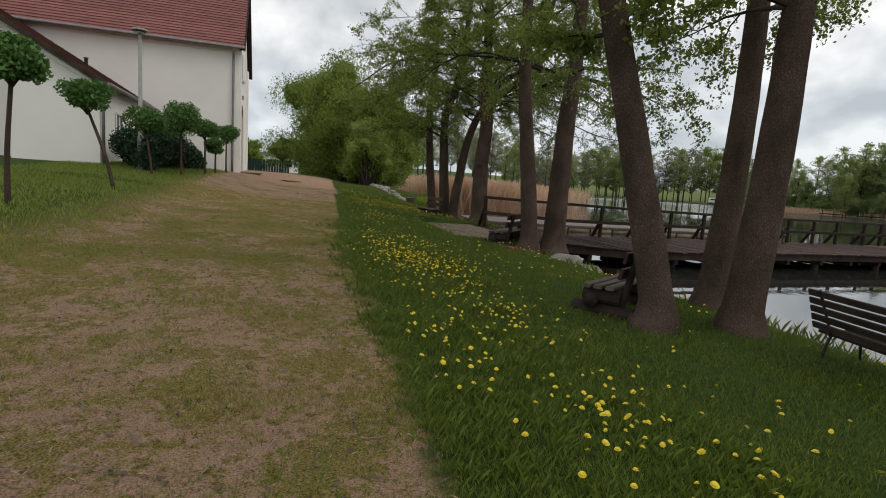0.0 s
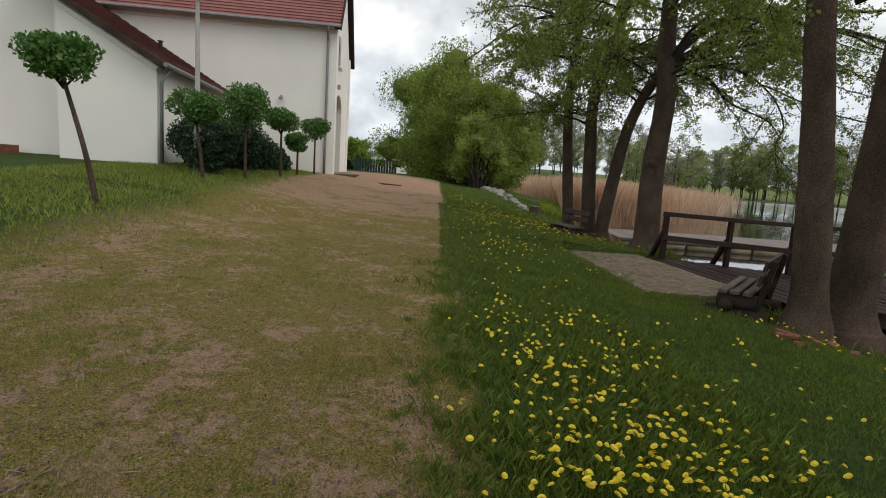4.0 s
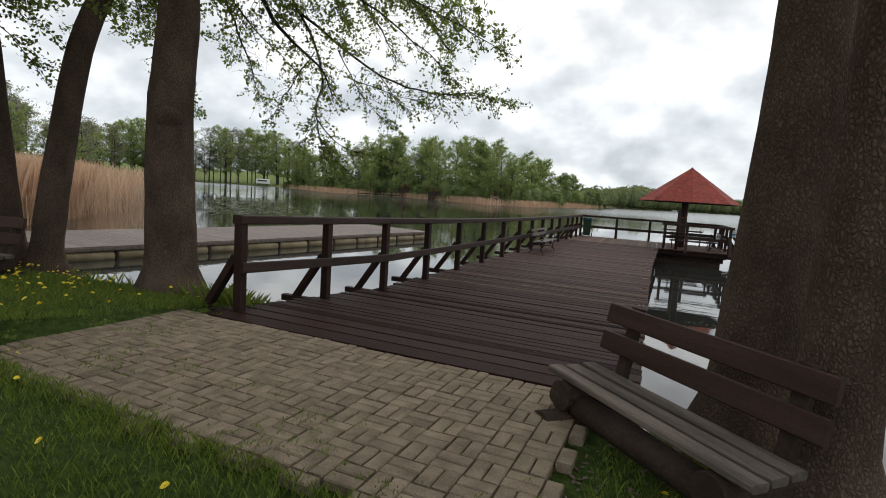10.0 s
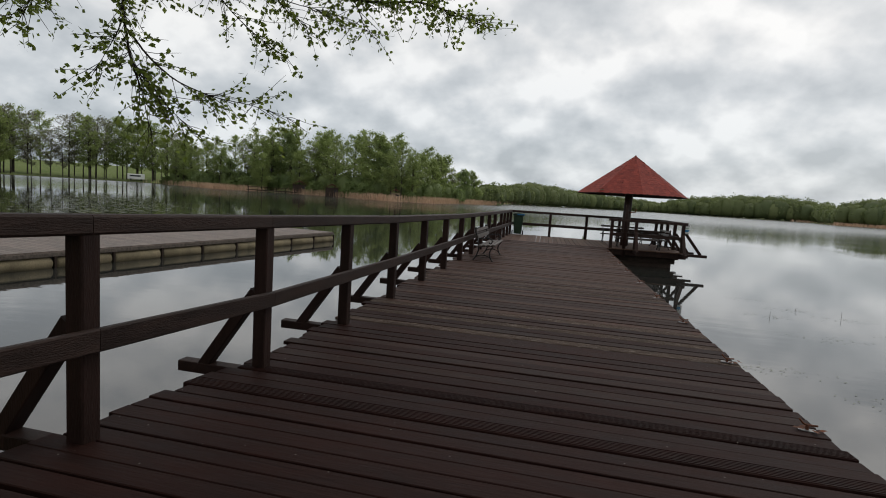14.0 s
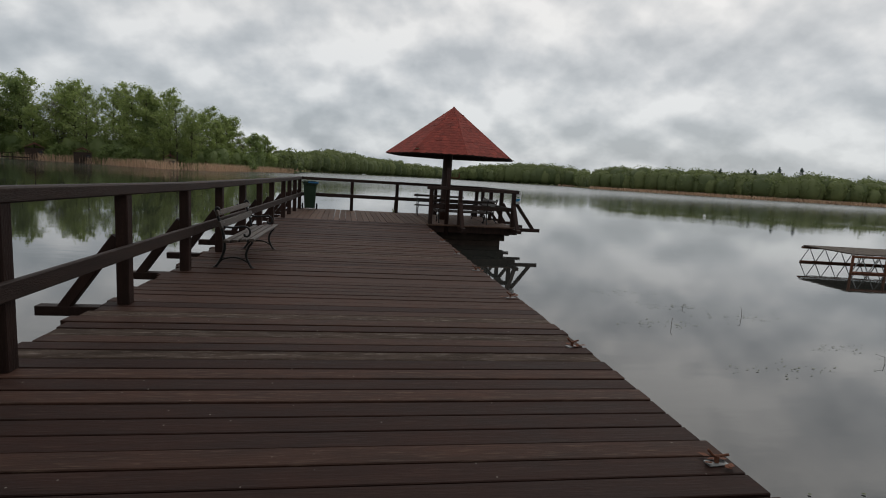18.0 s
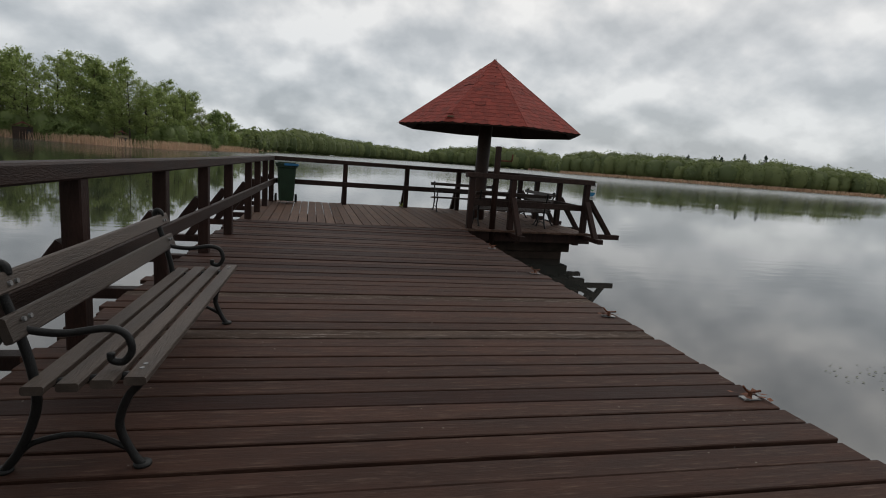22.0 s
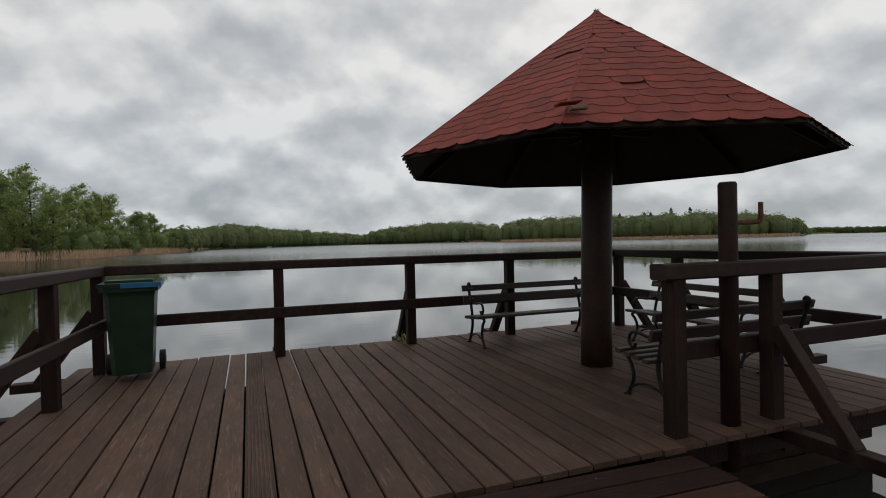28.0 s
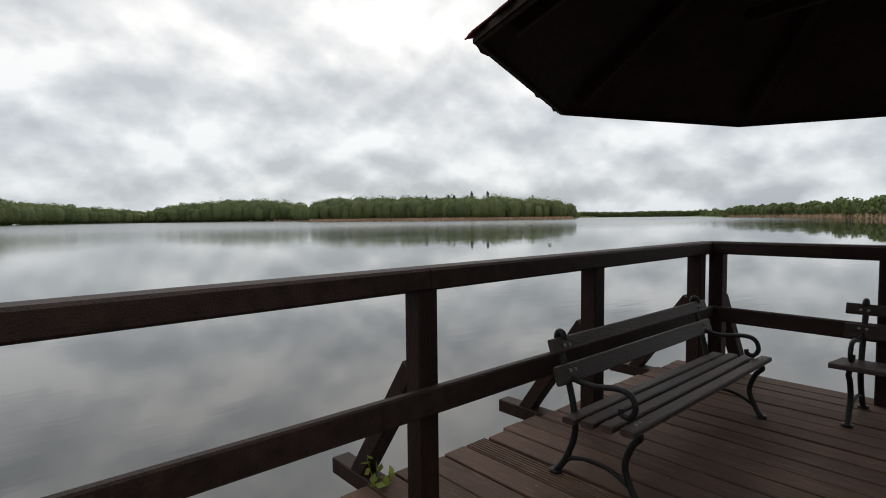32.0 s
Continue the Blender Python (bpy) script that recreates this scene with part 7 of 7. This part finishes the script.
for k in range(3):
    part("float", Shape().tube([(-4.0 + 1.35 * k, 15.80, 0.09), (-2.75 + 1.35 * k, 15.80, 0.09)], 0.145, 14), DOCKWOOD, jet, "pale yellowish float", True)

pont = thing("metal_pontoon", 15.55, 17.0, WATER, -5, "rusty framed floating pontoon with a plank deck and rail", "pontoon")
for k in range(90):
    part("plank", Shape().beam((0.1 + 0.155 * k, 0, 0.52), (0.1 + 0.155 * k, 1.9, 0.52), 0.145, 0.035, 0.004), GREYWOOD, pont)
for y in (0.0, 1.9):
    for z in (0.46, 0.02):
        part("frame_bar", Shape().tube([(0, y, z), (14, y, z)], 0.035, 7), RUST, pont)
    for k in range(29):
        part("frame_bar", Shape().tube([(0.5 * k, y, 0.02), (0.5 * k + 0.25, y, 0.46), (0.5 * k + 0.5, y, 0.02)], 0.016, 5), ZINC, pont)
for k in range(15):
    part("frame_post", Shape().tube([(1.0 * k, 0, -0.3), (1.0 * k, 0, 0.5)], 0.035, 7), RUST, pont)
for z in (0.95, 1.4):
    part("rail", Shape().tube([(4.6, 1.8, z), (14, 1.8, z)], 0.035, 7), IRON, pont)
for k in range(6):
    part("rail_post", Shape().tube([(4.6 + 1.55 * k, 1.8, 0.5), (4.6 + 1.55 * k, 1.8, 1.4)], 0.035, 7), IRON, pont)
solo("buoy", Shape().tube([(30, 44, WATER - 0.1), (30, 44, WATER + 0.12), (30, 44, WATER + 0.2)], [0.10, 0.12, 0.05], 12), WHITE, "small white round buoy on the water", "buoy")

# right bank willow whose hanging twigs come into view
wl_t = thing("birch_tree", 17.5, 7.0, 0.0, 0, "birch with thin hanging leafy twigs over the water", "tree")
wr = random.Random(91)
ws_, wp = Shape(), []
ws_.tube([(2.5, -4.2, -1), (2.2, -3.6, 4), (1.2, -1.5, 8.5)], [0.25, 0.2, 0.08], 10)
for k in range(46):
    p = Vector((wr.uniform(-3.2, 2.5), wr.uniform(-2.4, 2.2), wr.uniform(4.2, 8.0)))
    ws_.tube([(1.6, -2.2, min(8, p.z + 0.3)), tuple(p)], [0.05, 0.015], 5)
    for q in range(5):
        e = p + Vector((wr.gauss(0, 0.5), wr.gauss(0, 0.5), -wr.uniform(0.6, 1.9)))
        ws_.tube([tuple(p), tuple(p.lerp(e, 0.4) + Vector((wr.gauss(0, 0.1), wr.gauss(0, 0.1), 0.1))), tuple(e)], [0.010, 0.006, 0.003], 3)
        wp += [p.lerp(e, wr.random()) + Vector((wr.gauss(0, 0.09), wr.gauss(0, 0.09), wr.gauss(0, 0.06))) for _ in range(34)]
part("limb_tangle", ws_, TWIG, wl_t)
part("crown", quads("crown", leaf_quads(wp, 0.085, np.random.default_rng(9)), LEAF), LEAF, wl_t)


# ---- grass, dandelions, kerb, pavers ----
def kerb_y(x):
    return -0.09 * x - 5.08


def on_apron(x, y):
    return -0.35 < x < 4.2 and y > -2.45 - 0.03 * x


def blades(name, label, n, box, keep, hmin, hmax, wide, mat, seed):
    g = np.random.default_rng(seed)
    v = []
    while len(v) < n * 4:
        x, y = g.uniform(box[0], box[1]), g.uniform(box[2], box[3])
        if not keep(x, y, g):
            continue
        z = ground_z(x, y) - 0.01
        h = g.uniform(hmin, hmax)
        a, b = g.uniform(0, 6.283), g.uniform(0, 6.283)
        dx, dy = math.cos(a) * wide, math.sin(a) * wide
        lx, ly = math.cos(b) * h * 0.5, math.sin(b) * h * 0.5
        v += [(x - dx, y - dy, z), (x + dx, y + dy, z), (x + lx * 0.45 + dx * 0.6, y + ly * 0.45 + dy * 0.6, z + h * 0.65), (x + lx, y + ly, z + h)]
    return tagged(part(name, quads(name, v, mat), mat), label, "grass", "", "stuff")


def bank_keep(x, y, g):
    ragged = 0.45 * noise.noise((x * 1.7, y * 1.7, 9)) + g.normal(0, 0.17) if x > 6.2 else 0.10 + 0.14 * noise.noise((x * 1.5, y * 1.5, 9)) + g.normal(0, 0.04)
    if y < kerb_y(x) + ragged or on_apron(x, y) or y > shore_y(x) - 0.1:
        return False
    return noise.noise((x * 0.8, y * 0.8, 3)) + 1.1 > g.uniform(0, 1)


blades("grass", "thick green lawn grass sloping to the lake", 230000, (-9, 17, -6.8, 1.2), bank_keep, 0.022, 0.075, 0.0027, GRASSBLADE, 1)
blades("grass", "lawn grass farther along the bank", 14000, (-26, -9, -5, 3), bank_keep, 0.06, 0.16, 0.012, GRASSBLADE, 2)
# this lawn lies clear of the trees; its extra light is blade colour
blades("grass", "lawn grass before the house", 42000, (-13, 12, -14.5, -9.4), lambda x, y, g: y < -10.1 - 0.035 * x + g.normal(0, 0.4), 0.04, 0.11, 0.008, LITBLADE, 3)


blades("grass", "yellow-green grass patches on the bank", 110000, (-9, 17, -6.8, 1.0), lambda x, y, g: bank_keep(x, y, g) and noise.noise((x * 0.55, y * 0.7, 21)) + 0.5 * noise.noise((x * 2.5, y * 2.5, 2)) > g.uniform(-0.1, 0.5), 0.02, 0.065, 0.0025, BANKBLADE, 31)


def track_keep(x, y, g):
    return -10.3 - 0.035 * x < y < kerb_y(x) and noise.noise((x * 1.1, y * 1.1, 8)) + 0.25 + 0.4 * noise.noise((x * 5, y * 5, 1)) > g.uniform(0, 0.8)


def tufts(name, label, clumps, box, keep, h0, h1, wide, mat, seed, per=(8, 18), r=0.03):
    """Clumps of blades that lean out from their middle."""
    g = np.random.default_rng(seed)
    v, done = [], 0
    while done < clumps:
        x, y = g.uniform(box[0], box[1]), g.uniform(box[2], box[3])
        if not keep(x, y, g):
            continue
        done += 1
        big = g.uniform(0.5, 1.5)
        z = ground_z(x, y) - 0.008
        for k in range(int(g.integers(*per))):
            b = g.uniform(0, 6.283)
            o = g.normal(0, r * big)
            px, py = x + math.cos(b) * o, y + math.sin(b) * o
            h = g.uniform(h0, h1) * big
            a = b + g.normal(0, 0.7)
            dx, dy = math.cos(a + 1.57) * wide, math.sin(a + 1.57) * wide
            lx, ly = math.cos(a) * h * g.uniform(0.2, 0.9), math.sin(a) * h * g.uniform(0.2, 0.9)
            v += [(px - dx, py - dy, z), (px + dx, py + dy, z), (px + lx * 0.4 + dx * 0.7, py + ly * 0.4 + dy * 0.7, z + h * 0.65), (px + lx, py + ly, z + h)]
    return tagged(part(name, quads(name, v, mat), mat), label, "grass", "", "stuff")


def strewn(name, label, n, box, keep, length, wide, mat, seed, category="litter", lift=0.006):
    """Flat bits lying on the ground."""
    g = np.random.default_rng(seed)
    v = []
    while len(v) < n * 4:
        x, y = g.uniform(box[0], box[1]), g.uniform(box[2], box[3])
        if not keep(x, y, g):
            continue
        a, s = g.uniform(0, 6.283), g.uniform(0.4, 1.3)
        z = bed_z(x, y) + lift
        u = (math.cos(a) * length * s, math.sin(a) * length * s)
        w = (-math.sin(a) * wide * s, math.cos(a) * wide * s)
        t, q = g.normal(0, 0.006, 2)
        v += [(x - u[0], y - u[1], z + t), (x + w[0], y + w[1], z + 0.003), (x + u[0], y + u[1], z - t + 0.002), (x - w[0], y - w[1], z + abs(q) * 0.5)]
    return tagged(part(name, quads(name, v, mat), mat), label, category, "", "stuff")


def on_track(x, y, g):
    return -10.3 - 0.035 * x < y < kerb_y(x) + 0.1


tufts("track_grass", "short thin trodden grass on the sandy track", 21000, (3, 18, -10.5, -4), track_keep, 0.009, 0.026, 0.0021, TRODDEN, 4)
tufts("track_grass", "thin trodden grass farther along the track", 4500, (-11, 3, -10.5, -4), track_keep, 0.008, 0.022, 0.0035, TRODDEN, 14)
tufts("track_grass", "fresh green grass tufts on the sandy track", 4200, (4, 18, -10.5, -4.6), lambda x, y, g: on_track(x, y, g) and noise.noise((x * 0.9, y * 0.9, 41)) + 0.5 * noise.noise((x * 4, y * 4, 12)) > g.uniform(-0.1, 0.5), 0.010, 0.030, 0.0022, BANKBLADE, 44, (8, 18), 0.04)
strewn("twigs", "thin broken twigs lying on the track", 1000, (3, 18, -10.5, -4.6), on_track, 0.075, 0.004, TWIGBIT, 45, lift=0.010)
strewn("soil_crumbs", "dark soil crumbs scattered over the track", 3600, (3, 18, -10.5, -4.6), on_track, 0.014, 0.012, LITTER, 46, lift=0.010)
strewn("straw", "dry straw bits scattered over the track", 9000, (4, 18, -10.5, -4), on_track, 0.022, 0.0018, STRAW, 15)
strewn("leaf_litter", "dark leaf crumbs and twigs on the track", 5000, (4, 18, -10.5, -4), on_track, 0.012, 0.005, LITTER, 16)
tufts("bank_tufts", "longer grass tufts along the lawn's edge", 4200, (4, 17, -6.4, -3.4), lambda x, y, g: kerb_y(x) - 0.10 - abs(g.normal(0, 0.22)) < y < kerb_y(x) + 1.9 and noise.noise((x * 1.4, y * 1.4, 6)) > g.uniform(-0.5, 0.3), 0.03, 0.085, 0.0024, GRASSBLADE, 18, (12, 26), 0.045)
tufts("bank_tufts", "grass tufts along the flush kerb", 900, (-6, 5, -5.8, -4.5), lambda x, y, g: abs(y - kerb_y(x)) < 0.16, 0.02, 0.06, 0.004, GRASSBLADE, 19)
tufts("joint_moss", "low green weeds in the paving joints", 420, (-0.3, 4.1, -2.45, -0.2), lambda x, y, g: noise.noise((x * 1.8, y * 1.8, 2)) > g.uniform(-0.2, 0.5), 0.008, 0.022, 0.003, GRASSBLADE, 20)
strewn("leaf_litter", "brown leaf litter gathered at the corner of the paving", 420, (2.6, 4.9, -2.7, -1.0), lambda x, y, g: math.hypot(x - 4.0, y + 2.0) < 0.25 + abs(g.normal(0, 0.45)), 0.022, 0.011, LITTER, 51, lift=0.012)
blades("shore_grass", "tall grass tufts at the water's edge", 2600, (-6, 14, -1.2, 1.3), lambda x, y, g: shore_y(x) - 0.9 < y < shore_y(x) + 0.1 and not (0.2 < x < 4.0) and noise.noise((x * 2, y * 2, 5)) > 0.02, 0.09, 0.26, 0.0042, GRASSBLADE, 6)


def dandelions():
    g = np.random.default_rng(23)
    heads, stems = [], []
    while len(heads) < 2100:
        x, y = g.uniform(-12, 16), g.uniform(-6.2, 0)
        if not bank_keep(x, y, g):
            continue
        near_kerb = math.exp(-((y - kerb_y(x) - 0.95) / 0.75) ** 2) * smooth_steps(x, (5.8, 6.8, 11.5, 13.5), (0.12, 1.0, 1.0, 0.22))
        near_shore = math.exp(-((y - shore_y(x) + 1.2) / 0.6) ** 2) * (0.5 if 5.5 < x < 11.5 else 0.1)
        clump = max(0, noise.noise((x * 0.5, y * 0.6, 11)) + 0.15)
        fb = math.exp(-((x + 3.2) ** 2 + (y + 2.2) ** 2) / 7.0)
        if 0.008 + 1.1 * near_kerb * (0.35 + clump * 2.0) + 0.05 * clump + 0.2 * fb + 0.5 * near_shore * (0.3 + clump) < g.uniform(0, 1.3):
            continue
        heads.append((x, y, ground_z(x, y) + g.uniform(0.05, 0.14), g.uniform(0.012, 0.021)))
    v = []
    for x, y, z, r in heads:
        tx, ty = g.normal(0, 0.25, 2)
        for ring, (rr, dz) in enumerate(((1.0, 0.0), (0.7, 0.008))):
            for k in range(8):
                a, b = k * math.pi / 4 + ring * 0.4, (k + 1) * math.pi / 4 + ring * 0.4
                def p(q, s):
                    return (x + math.cos(q) * r * s, y + math.sin(q) * r * s, z + dz + (math.cos(q) * tx + math.sin(q) * ty) * r * s)
                v += [(x, y, z + dz - 0.004), p(a, rr), p((a + b) / 2, rr * 1.08), p(b, rr)]
        stems += [(x - 0.002, y, z - 0.16), (x + 0.002, y, z - 0.16), (x + 0.002, y, z), (x - 0.002, y, z)]
    d = thing("dandelions", 0, 0, 0, 0, "yellow dandelions scattered over the lawn", "flowers", "", "stuff")
    tagged(part("flower_heads", quads("flower_heads", v, PETAL), PETAL, d), kind="stuff")
    tagged(part("flower_stems", quads("flower_stems", stems, GRASSBLADE), GRASSBLADE, d), kind="stuff")


dandelions()

kerb = tagged(new("kerb"), "flush concrete edging along the sandy track", "kerb", "", "structure")
kr = random.Random(5)
kerb_me = Shape().beam((-0.49, 0, -0.10), (0.49, 0, -0.10), 0.07, 0.20, 0.008).mesh("kerbstone", KERB)
for k in range(34):
    x = 5.9 - k
    ob = part("kerbstone", kerb_me, None, kerb)
    ob.location = (x, kerb_y(x), ground_z(x, kerb_y(x)) - 0.002 + kr.uniform(-0.008, 0.006))
    ob.rotation_euler = (0, kr.uniform(0.01, 0.05), -0.09 + kr.uniform(-0.008, 0.008))

pr = random.Random(6)
paver_me = Shape().beam((-0.095, 0, -0.03), (0.095, 0, -0.03), 0.091, 0.06, 0.008).mesh("paver", PAVER)
spare = Shape()
cells = []
for i in range(-2, 21):
    for j in range(-11, 1):
        cx, cy = 0.1 + 0.2 * i, 0.2 * j - 0.32
        for k in (-0.05, 0.05):
            if (i + j) % 2:
                cells.append((cx, cy + k, 0))
            else:
                cells.append((cx + k, cy, math.pi / 2))
cells = [c for c in cells if -0.36 < c[0] < 4.1 and -0.44 > c[1] > -2.42 - 0.03 * c[0] + 0.25 * max(0, 0.2 - c[0])]
cells.sort(key=lambda c: (c[0] - 2.2) ** 2 + (c[1] + 1.6) ** 2)
for n, (x, y, a) in enumerate(cells):
    z = 0.008 + apron_z(y) + 0.012 * noise.noise((x * 1.5, y * 1.5, 4)) + pr.uniform(-0.003, 0.003)
    rot = (Matrix.Rotation(-0.006 + pr.uniform(-0.012, 0.012), 4, "X") @ Matrix.Rotation(pr.uniform(-0.012, 0.012), 4, "Y") @ Matrix.Rotation(a + pr.uniform(-0.012, 0.012), 4, "Z")).to_euler()
    if n < 300:
        ob = part("paver", paver_me, None, apron)
        ob.location, ob.rotation_euler = (x, y, z), rot
    else:
        m = Matrix.LocRotScale((x, y, z), rot, None)
        base = Shape().beam((-0.095, 0, -0.03), (0.095, 0, -0.03), 0.091, 0.06, 0.008)
        spare.add([tuple(m @ Vector(v)) for v in base.v], base.f)
tagged(part("pavers", spare, PAVER, apron), kind="stuff")

blades("sedge", "light green sedge between the lawn and the reeds", 9000, (-26, -11, 0.5, 6.5), lambda x, y, g: shore_y(x) - 1.6 < y < shore_y(x) + 1.2, 0.2, 0.5, 0.008, BANKBLADE, 24)


def floating(name, label, n, spots, r0, r1, seed):
    """Flat round leaves and threads lying on the water."""
    g = np.random.default_rng(seed)
    v = []
    for k in range(n):
        x, y = spots(g)
        r, a = g.uniform(r0, r1), g.uniform(0, 6.283)
        for q in range(6):
            b0, b1 = a + q * math.pi / 3, a + (q + 1) * math.pi / 3
            v += [(x, y, WATER + 0.006), (x + math.cos(b0) * r, y + math.sin(b0) * r * 0.8, WATER + 0.008), (x + math.cos((b0 + b1) / 2) * r, y + math.sin((b0 + b1) / 2) * r * 0.8, WATER + 0.008), (x + math.cos(b1) * r, y + math.sin(b1) * r * 0.8, WATER + 0.008)]
    return tagged(part(name, quads(name, v, WEED), WEED), label, "water plants", "", "stuff")


floating("lily_pads", "floating lily pads beyond the side jetty", 1700, lambda g: (lambda s: (3.0 - 0.70 * s + g.normal(0, 3.5), -2.5 + 0.71 * s + g.normal(0, 2.0)))(g.uniform(34, 72)), 0.08, 0.20, 25)
WEED_SPOTS = ((7.07, 13.7), (7.4, 12.6), (6.7, 11.5), (8.6, 10.5), (7.0, 9.7), (5.26, 7.2), (6.2, 6.3), (6.8, 5.6), (7.3, 5.7), (8.2, 12.0))


def weed_spot(g):
    x, y = WEED_SPOTS[int(g.integers(len(WEED_SPOTS)))]
    return x + g.normal(0, 0.35), y + g.normal(0, 0.12)


floating("water_weed", "thin floating weed drifting on the water", 500, weed_spot, 0.004, 0.016, 26)
wrg = random.Random(27)
for x, y in ((6.72, 11.48), (8.25, 11.96), (7.6, 12.56), (8.6, 9.9)):
    h, a = wrg.uniform(0.06, 0.14), wrg.uniform(0, 6.28)
    solo("reed_stalk", Shape().tube([(x, y, WATER - 0.1), (x + 0.3 * h * math.cos(a), y + 0.3 * h * math.sin(a), WATER + h), (x + h * math.cos(a), y + h * math.sin(a), WATER + h * 1.1)], [0.004, 0.003, 0.002], 5), LITTER, "thin dark reed stalk bent above the water", "reed stalk")

bk = random.Random(33)
brick_me = [Shape().beam((-0.06 * k, 0, 0.02), (0.06 * k, 0, 0.02), 0.09, 0.055, 0.012).mesh("broken_brick", BRICKRED) for k in (0.7, 1.0, 1.4)]
for k in range(9):
    x, y = 5.95 + bk.uniform(-0.35, 0.5), -1.55 + bk.uniform(-0.35, 0.35)
    ob = part("broken_brick", bk.choice(brick_me), None)
    ob.matrix_world = pose(x, y, ground_z(x, y) + 0.005, bk.uniform(-12, 12), bk.uniform(-12, 12), bk.uniform(0, 180))
    tagged(ob, "broken red brick lying in the grass by the bench", "brick", "broken bricks in the grass")

tufts("shore_grass", "long green grass and straw beside the pier's first boards", 60, (-1.3, -0.15, 0.1, 1.3), lambda x, y, g: y < shore_y(x) + 0.1, 0.08, 0.24, 0.0026, GRASSBLADE, 41, (6, 12), 0.05)
strewn("straw", "dry reed straw washed up beside the pier", 260, (-1.0, 0.05, 0.7, 1.6), lambda x, y, g: True, 0.10, 0.004, STRAW, 42, "litter", 0.03)
weed = thing("weed", *(PLATFORM @ Vector((3.50, 22.15, -0.13))), 0, "small green weed growing at the platform post", "plant")
wst, wlf = Shape(), []
for k in range(5):
    a = 1.3 * k
    e = Vector((0.06 * math.cos(a), 0.06 * math.sin(a), 0.16 + 0.05 * (k % 3)))
    wst.tube([(0, 0, 0), tuple(e * 0.5), tuple(e)], [0.004, 0.003, 0.002], 5)
    wlf += [e * (0.35 + 0.13 * j) + Vector((bk.gauss(0, 0.012), bk.gauss(0, 0.012), 0)) for j in range(6)]
part("stem", wst, LITBLADE, weed)
part("leaves", quads("leaves", leaf_quads(wlf, 0.04, np.random.default_rng(4)), LITBLADE), LITBLADE, weed)


# ---- deck boards, each one a piece ----
rng = random.Random(4)
PITCH = 0.165


def board_mesh(name, length, mat, grooved, along, pitch=PITCH):
    """A deck board of unit place: broken edges, and three grooves where it is a grooved one."""
    w, t = pitch - 0.012, 0.034
    if grooved:
        prof = [(-w / 2, -t), (-w / 2, -0.004), (-w / 2 + 0.005, 0)]
        k = 7
        for i in range(k):
            c = -w / 2 + w * (i + 0.5) / k
            prof += [(c - 0.006, 0), (c - 0.004, -0.006), (c + 0.004, -0.006), (c + 0.006, 0)]
        prof += [(w / 2 - 0.005, 0), (w / 2, -0.004), (w / 2, -t)]
    else:
        prof = [(-w / 2, -t), (-w / 2, -0.004), (-w / 2 + 0.005, 0), (w / 2 - 0.005, 0), (w / 2, -0.004), (w / 2, -t)]
    s = Shape()
    if along == "x":
        s.prism([(0, p, q) for p, q in prof], (0, 0, 0), (length, 0, 0))
    else:
        s.prism([(p, 0, q) for p, q in reversed(prof)], (0, 0, 0), (0, length, 0))
    return s.mesh(name, mat)


WIDE = 0.29
GROOVED = (2.68, 3.1, 5.2, 5.7, 6.2, 8.35, 8.9, 9.4, 13.2, 14.2)


def main_board(name, y, wide, mat, grooved):
    """One board across the pier from the left edge to the right edge."""
    left, right = 0.03 - 0.17 + rng.uniform(-0.05, 0.06), deck_edge(y) + rng.uniform(-0.015, 0.012)
    return board_mesh(name, right - left, mat, grooved, "x", wide), left


y, i = -0.40, 0
while y < 19.02:
    wide = WIDE if i < 3 else 0.21 if i < 5 else PITCH * rng.uniform(0.94, 1.06)
    groove = i == 3 or (i > 6 and any(abs(y + 0.08 - g) < 0.085 for g in GROOVED))
    name = "grooved_plank" if groove else "plank"
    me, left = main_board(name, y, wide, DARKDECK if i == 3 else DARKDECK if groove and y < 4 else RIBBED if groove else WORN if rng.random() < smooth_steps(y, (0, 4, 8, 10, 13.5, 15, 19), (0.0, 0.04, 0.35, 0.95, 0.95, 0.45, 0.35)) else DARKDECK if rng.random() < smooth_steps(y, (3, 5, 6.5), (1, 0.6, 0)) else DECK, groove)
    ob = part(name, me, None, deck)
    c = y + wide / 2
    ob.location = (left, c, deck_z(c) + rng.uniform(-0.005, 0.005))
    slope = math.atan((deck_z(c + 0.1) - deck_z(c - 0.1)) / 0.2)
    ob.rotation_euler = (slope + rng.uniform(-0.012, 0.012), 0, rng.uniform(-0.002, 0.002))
    y += wide + (0.022 if i % 8 == 5 else 0)
    i += 1
plainy = [board_mesh("plank", 4.05, DECKY, False, "y"), board_mesh("plank", 4.08, DECKY, False, "y")]
ribbedy = [board_mesh("grooved_plank", 4.06, WORNY, True, "y")]
wornmesh = board_mesh("plank", 4.07, WORNY, False, "y")
x, i = -0.02, 0
while x < 6.74:
    groove = i in (10, 25)
    worn = 4 < i < 22 and rng.random() < 0.5
    ob = part("grooved_plank" if groove else "plank", ribbedy[0] if groove else wornmesh if worn else rng.choice(plainy), None, platform_deck)
    ob.location = (x + PITCH / 2, 18.10 + rng.uniform(-0.01, 0.01), rng.uniform(-0.004, 0.003))
    ob.rotation_euler = (0, rng.uniform(-0.01, 0.01), rng.uniform(-0.0015, 0.0015))
    x += PITCH
    i += 1
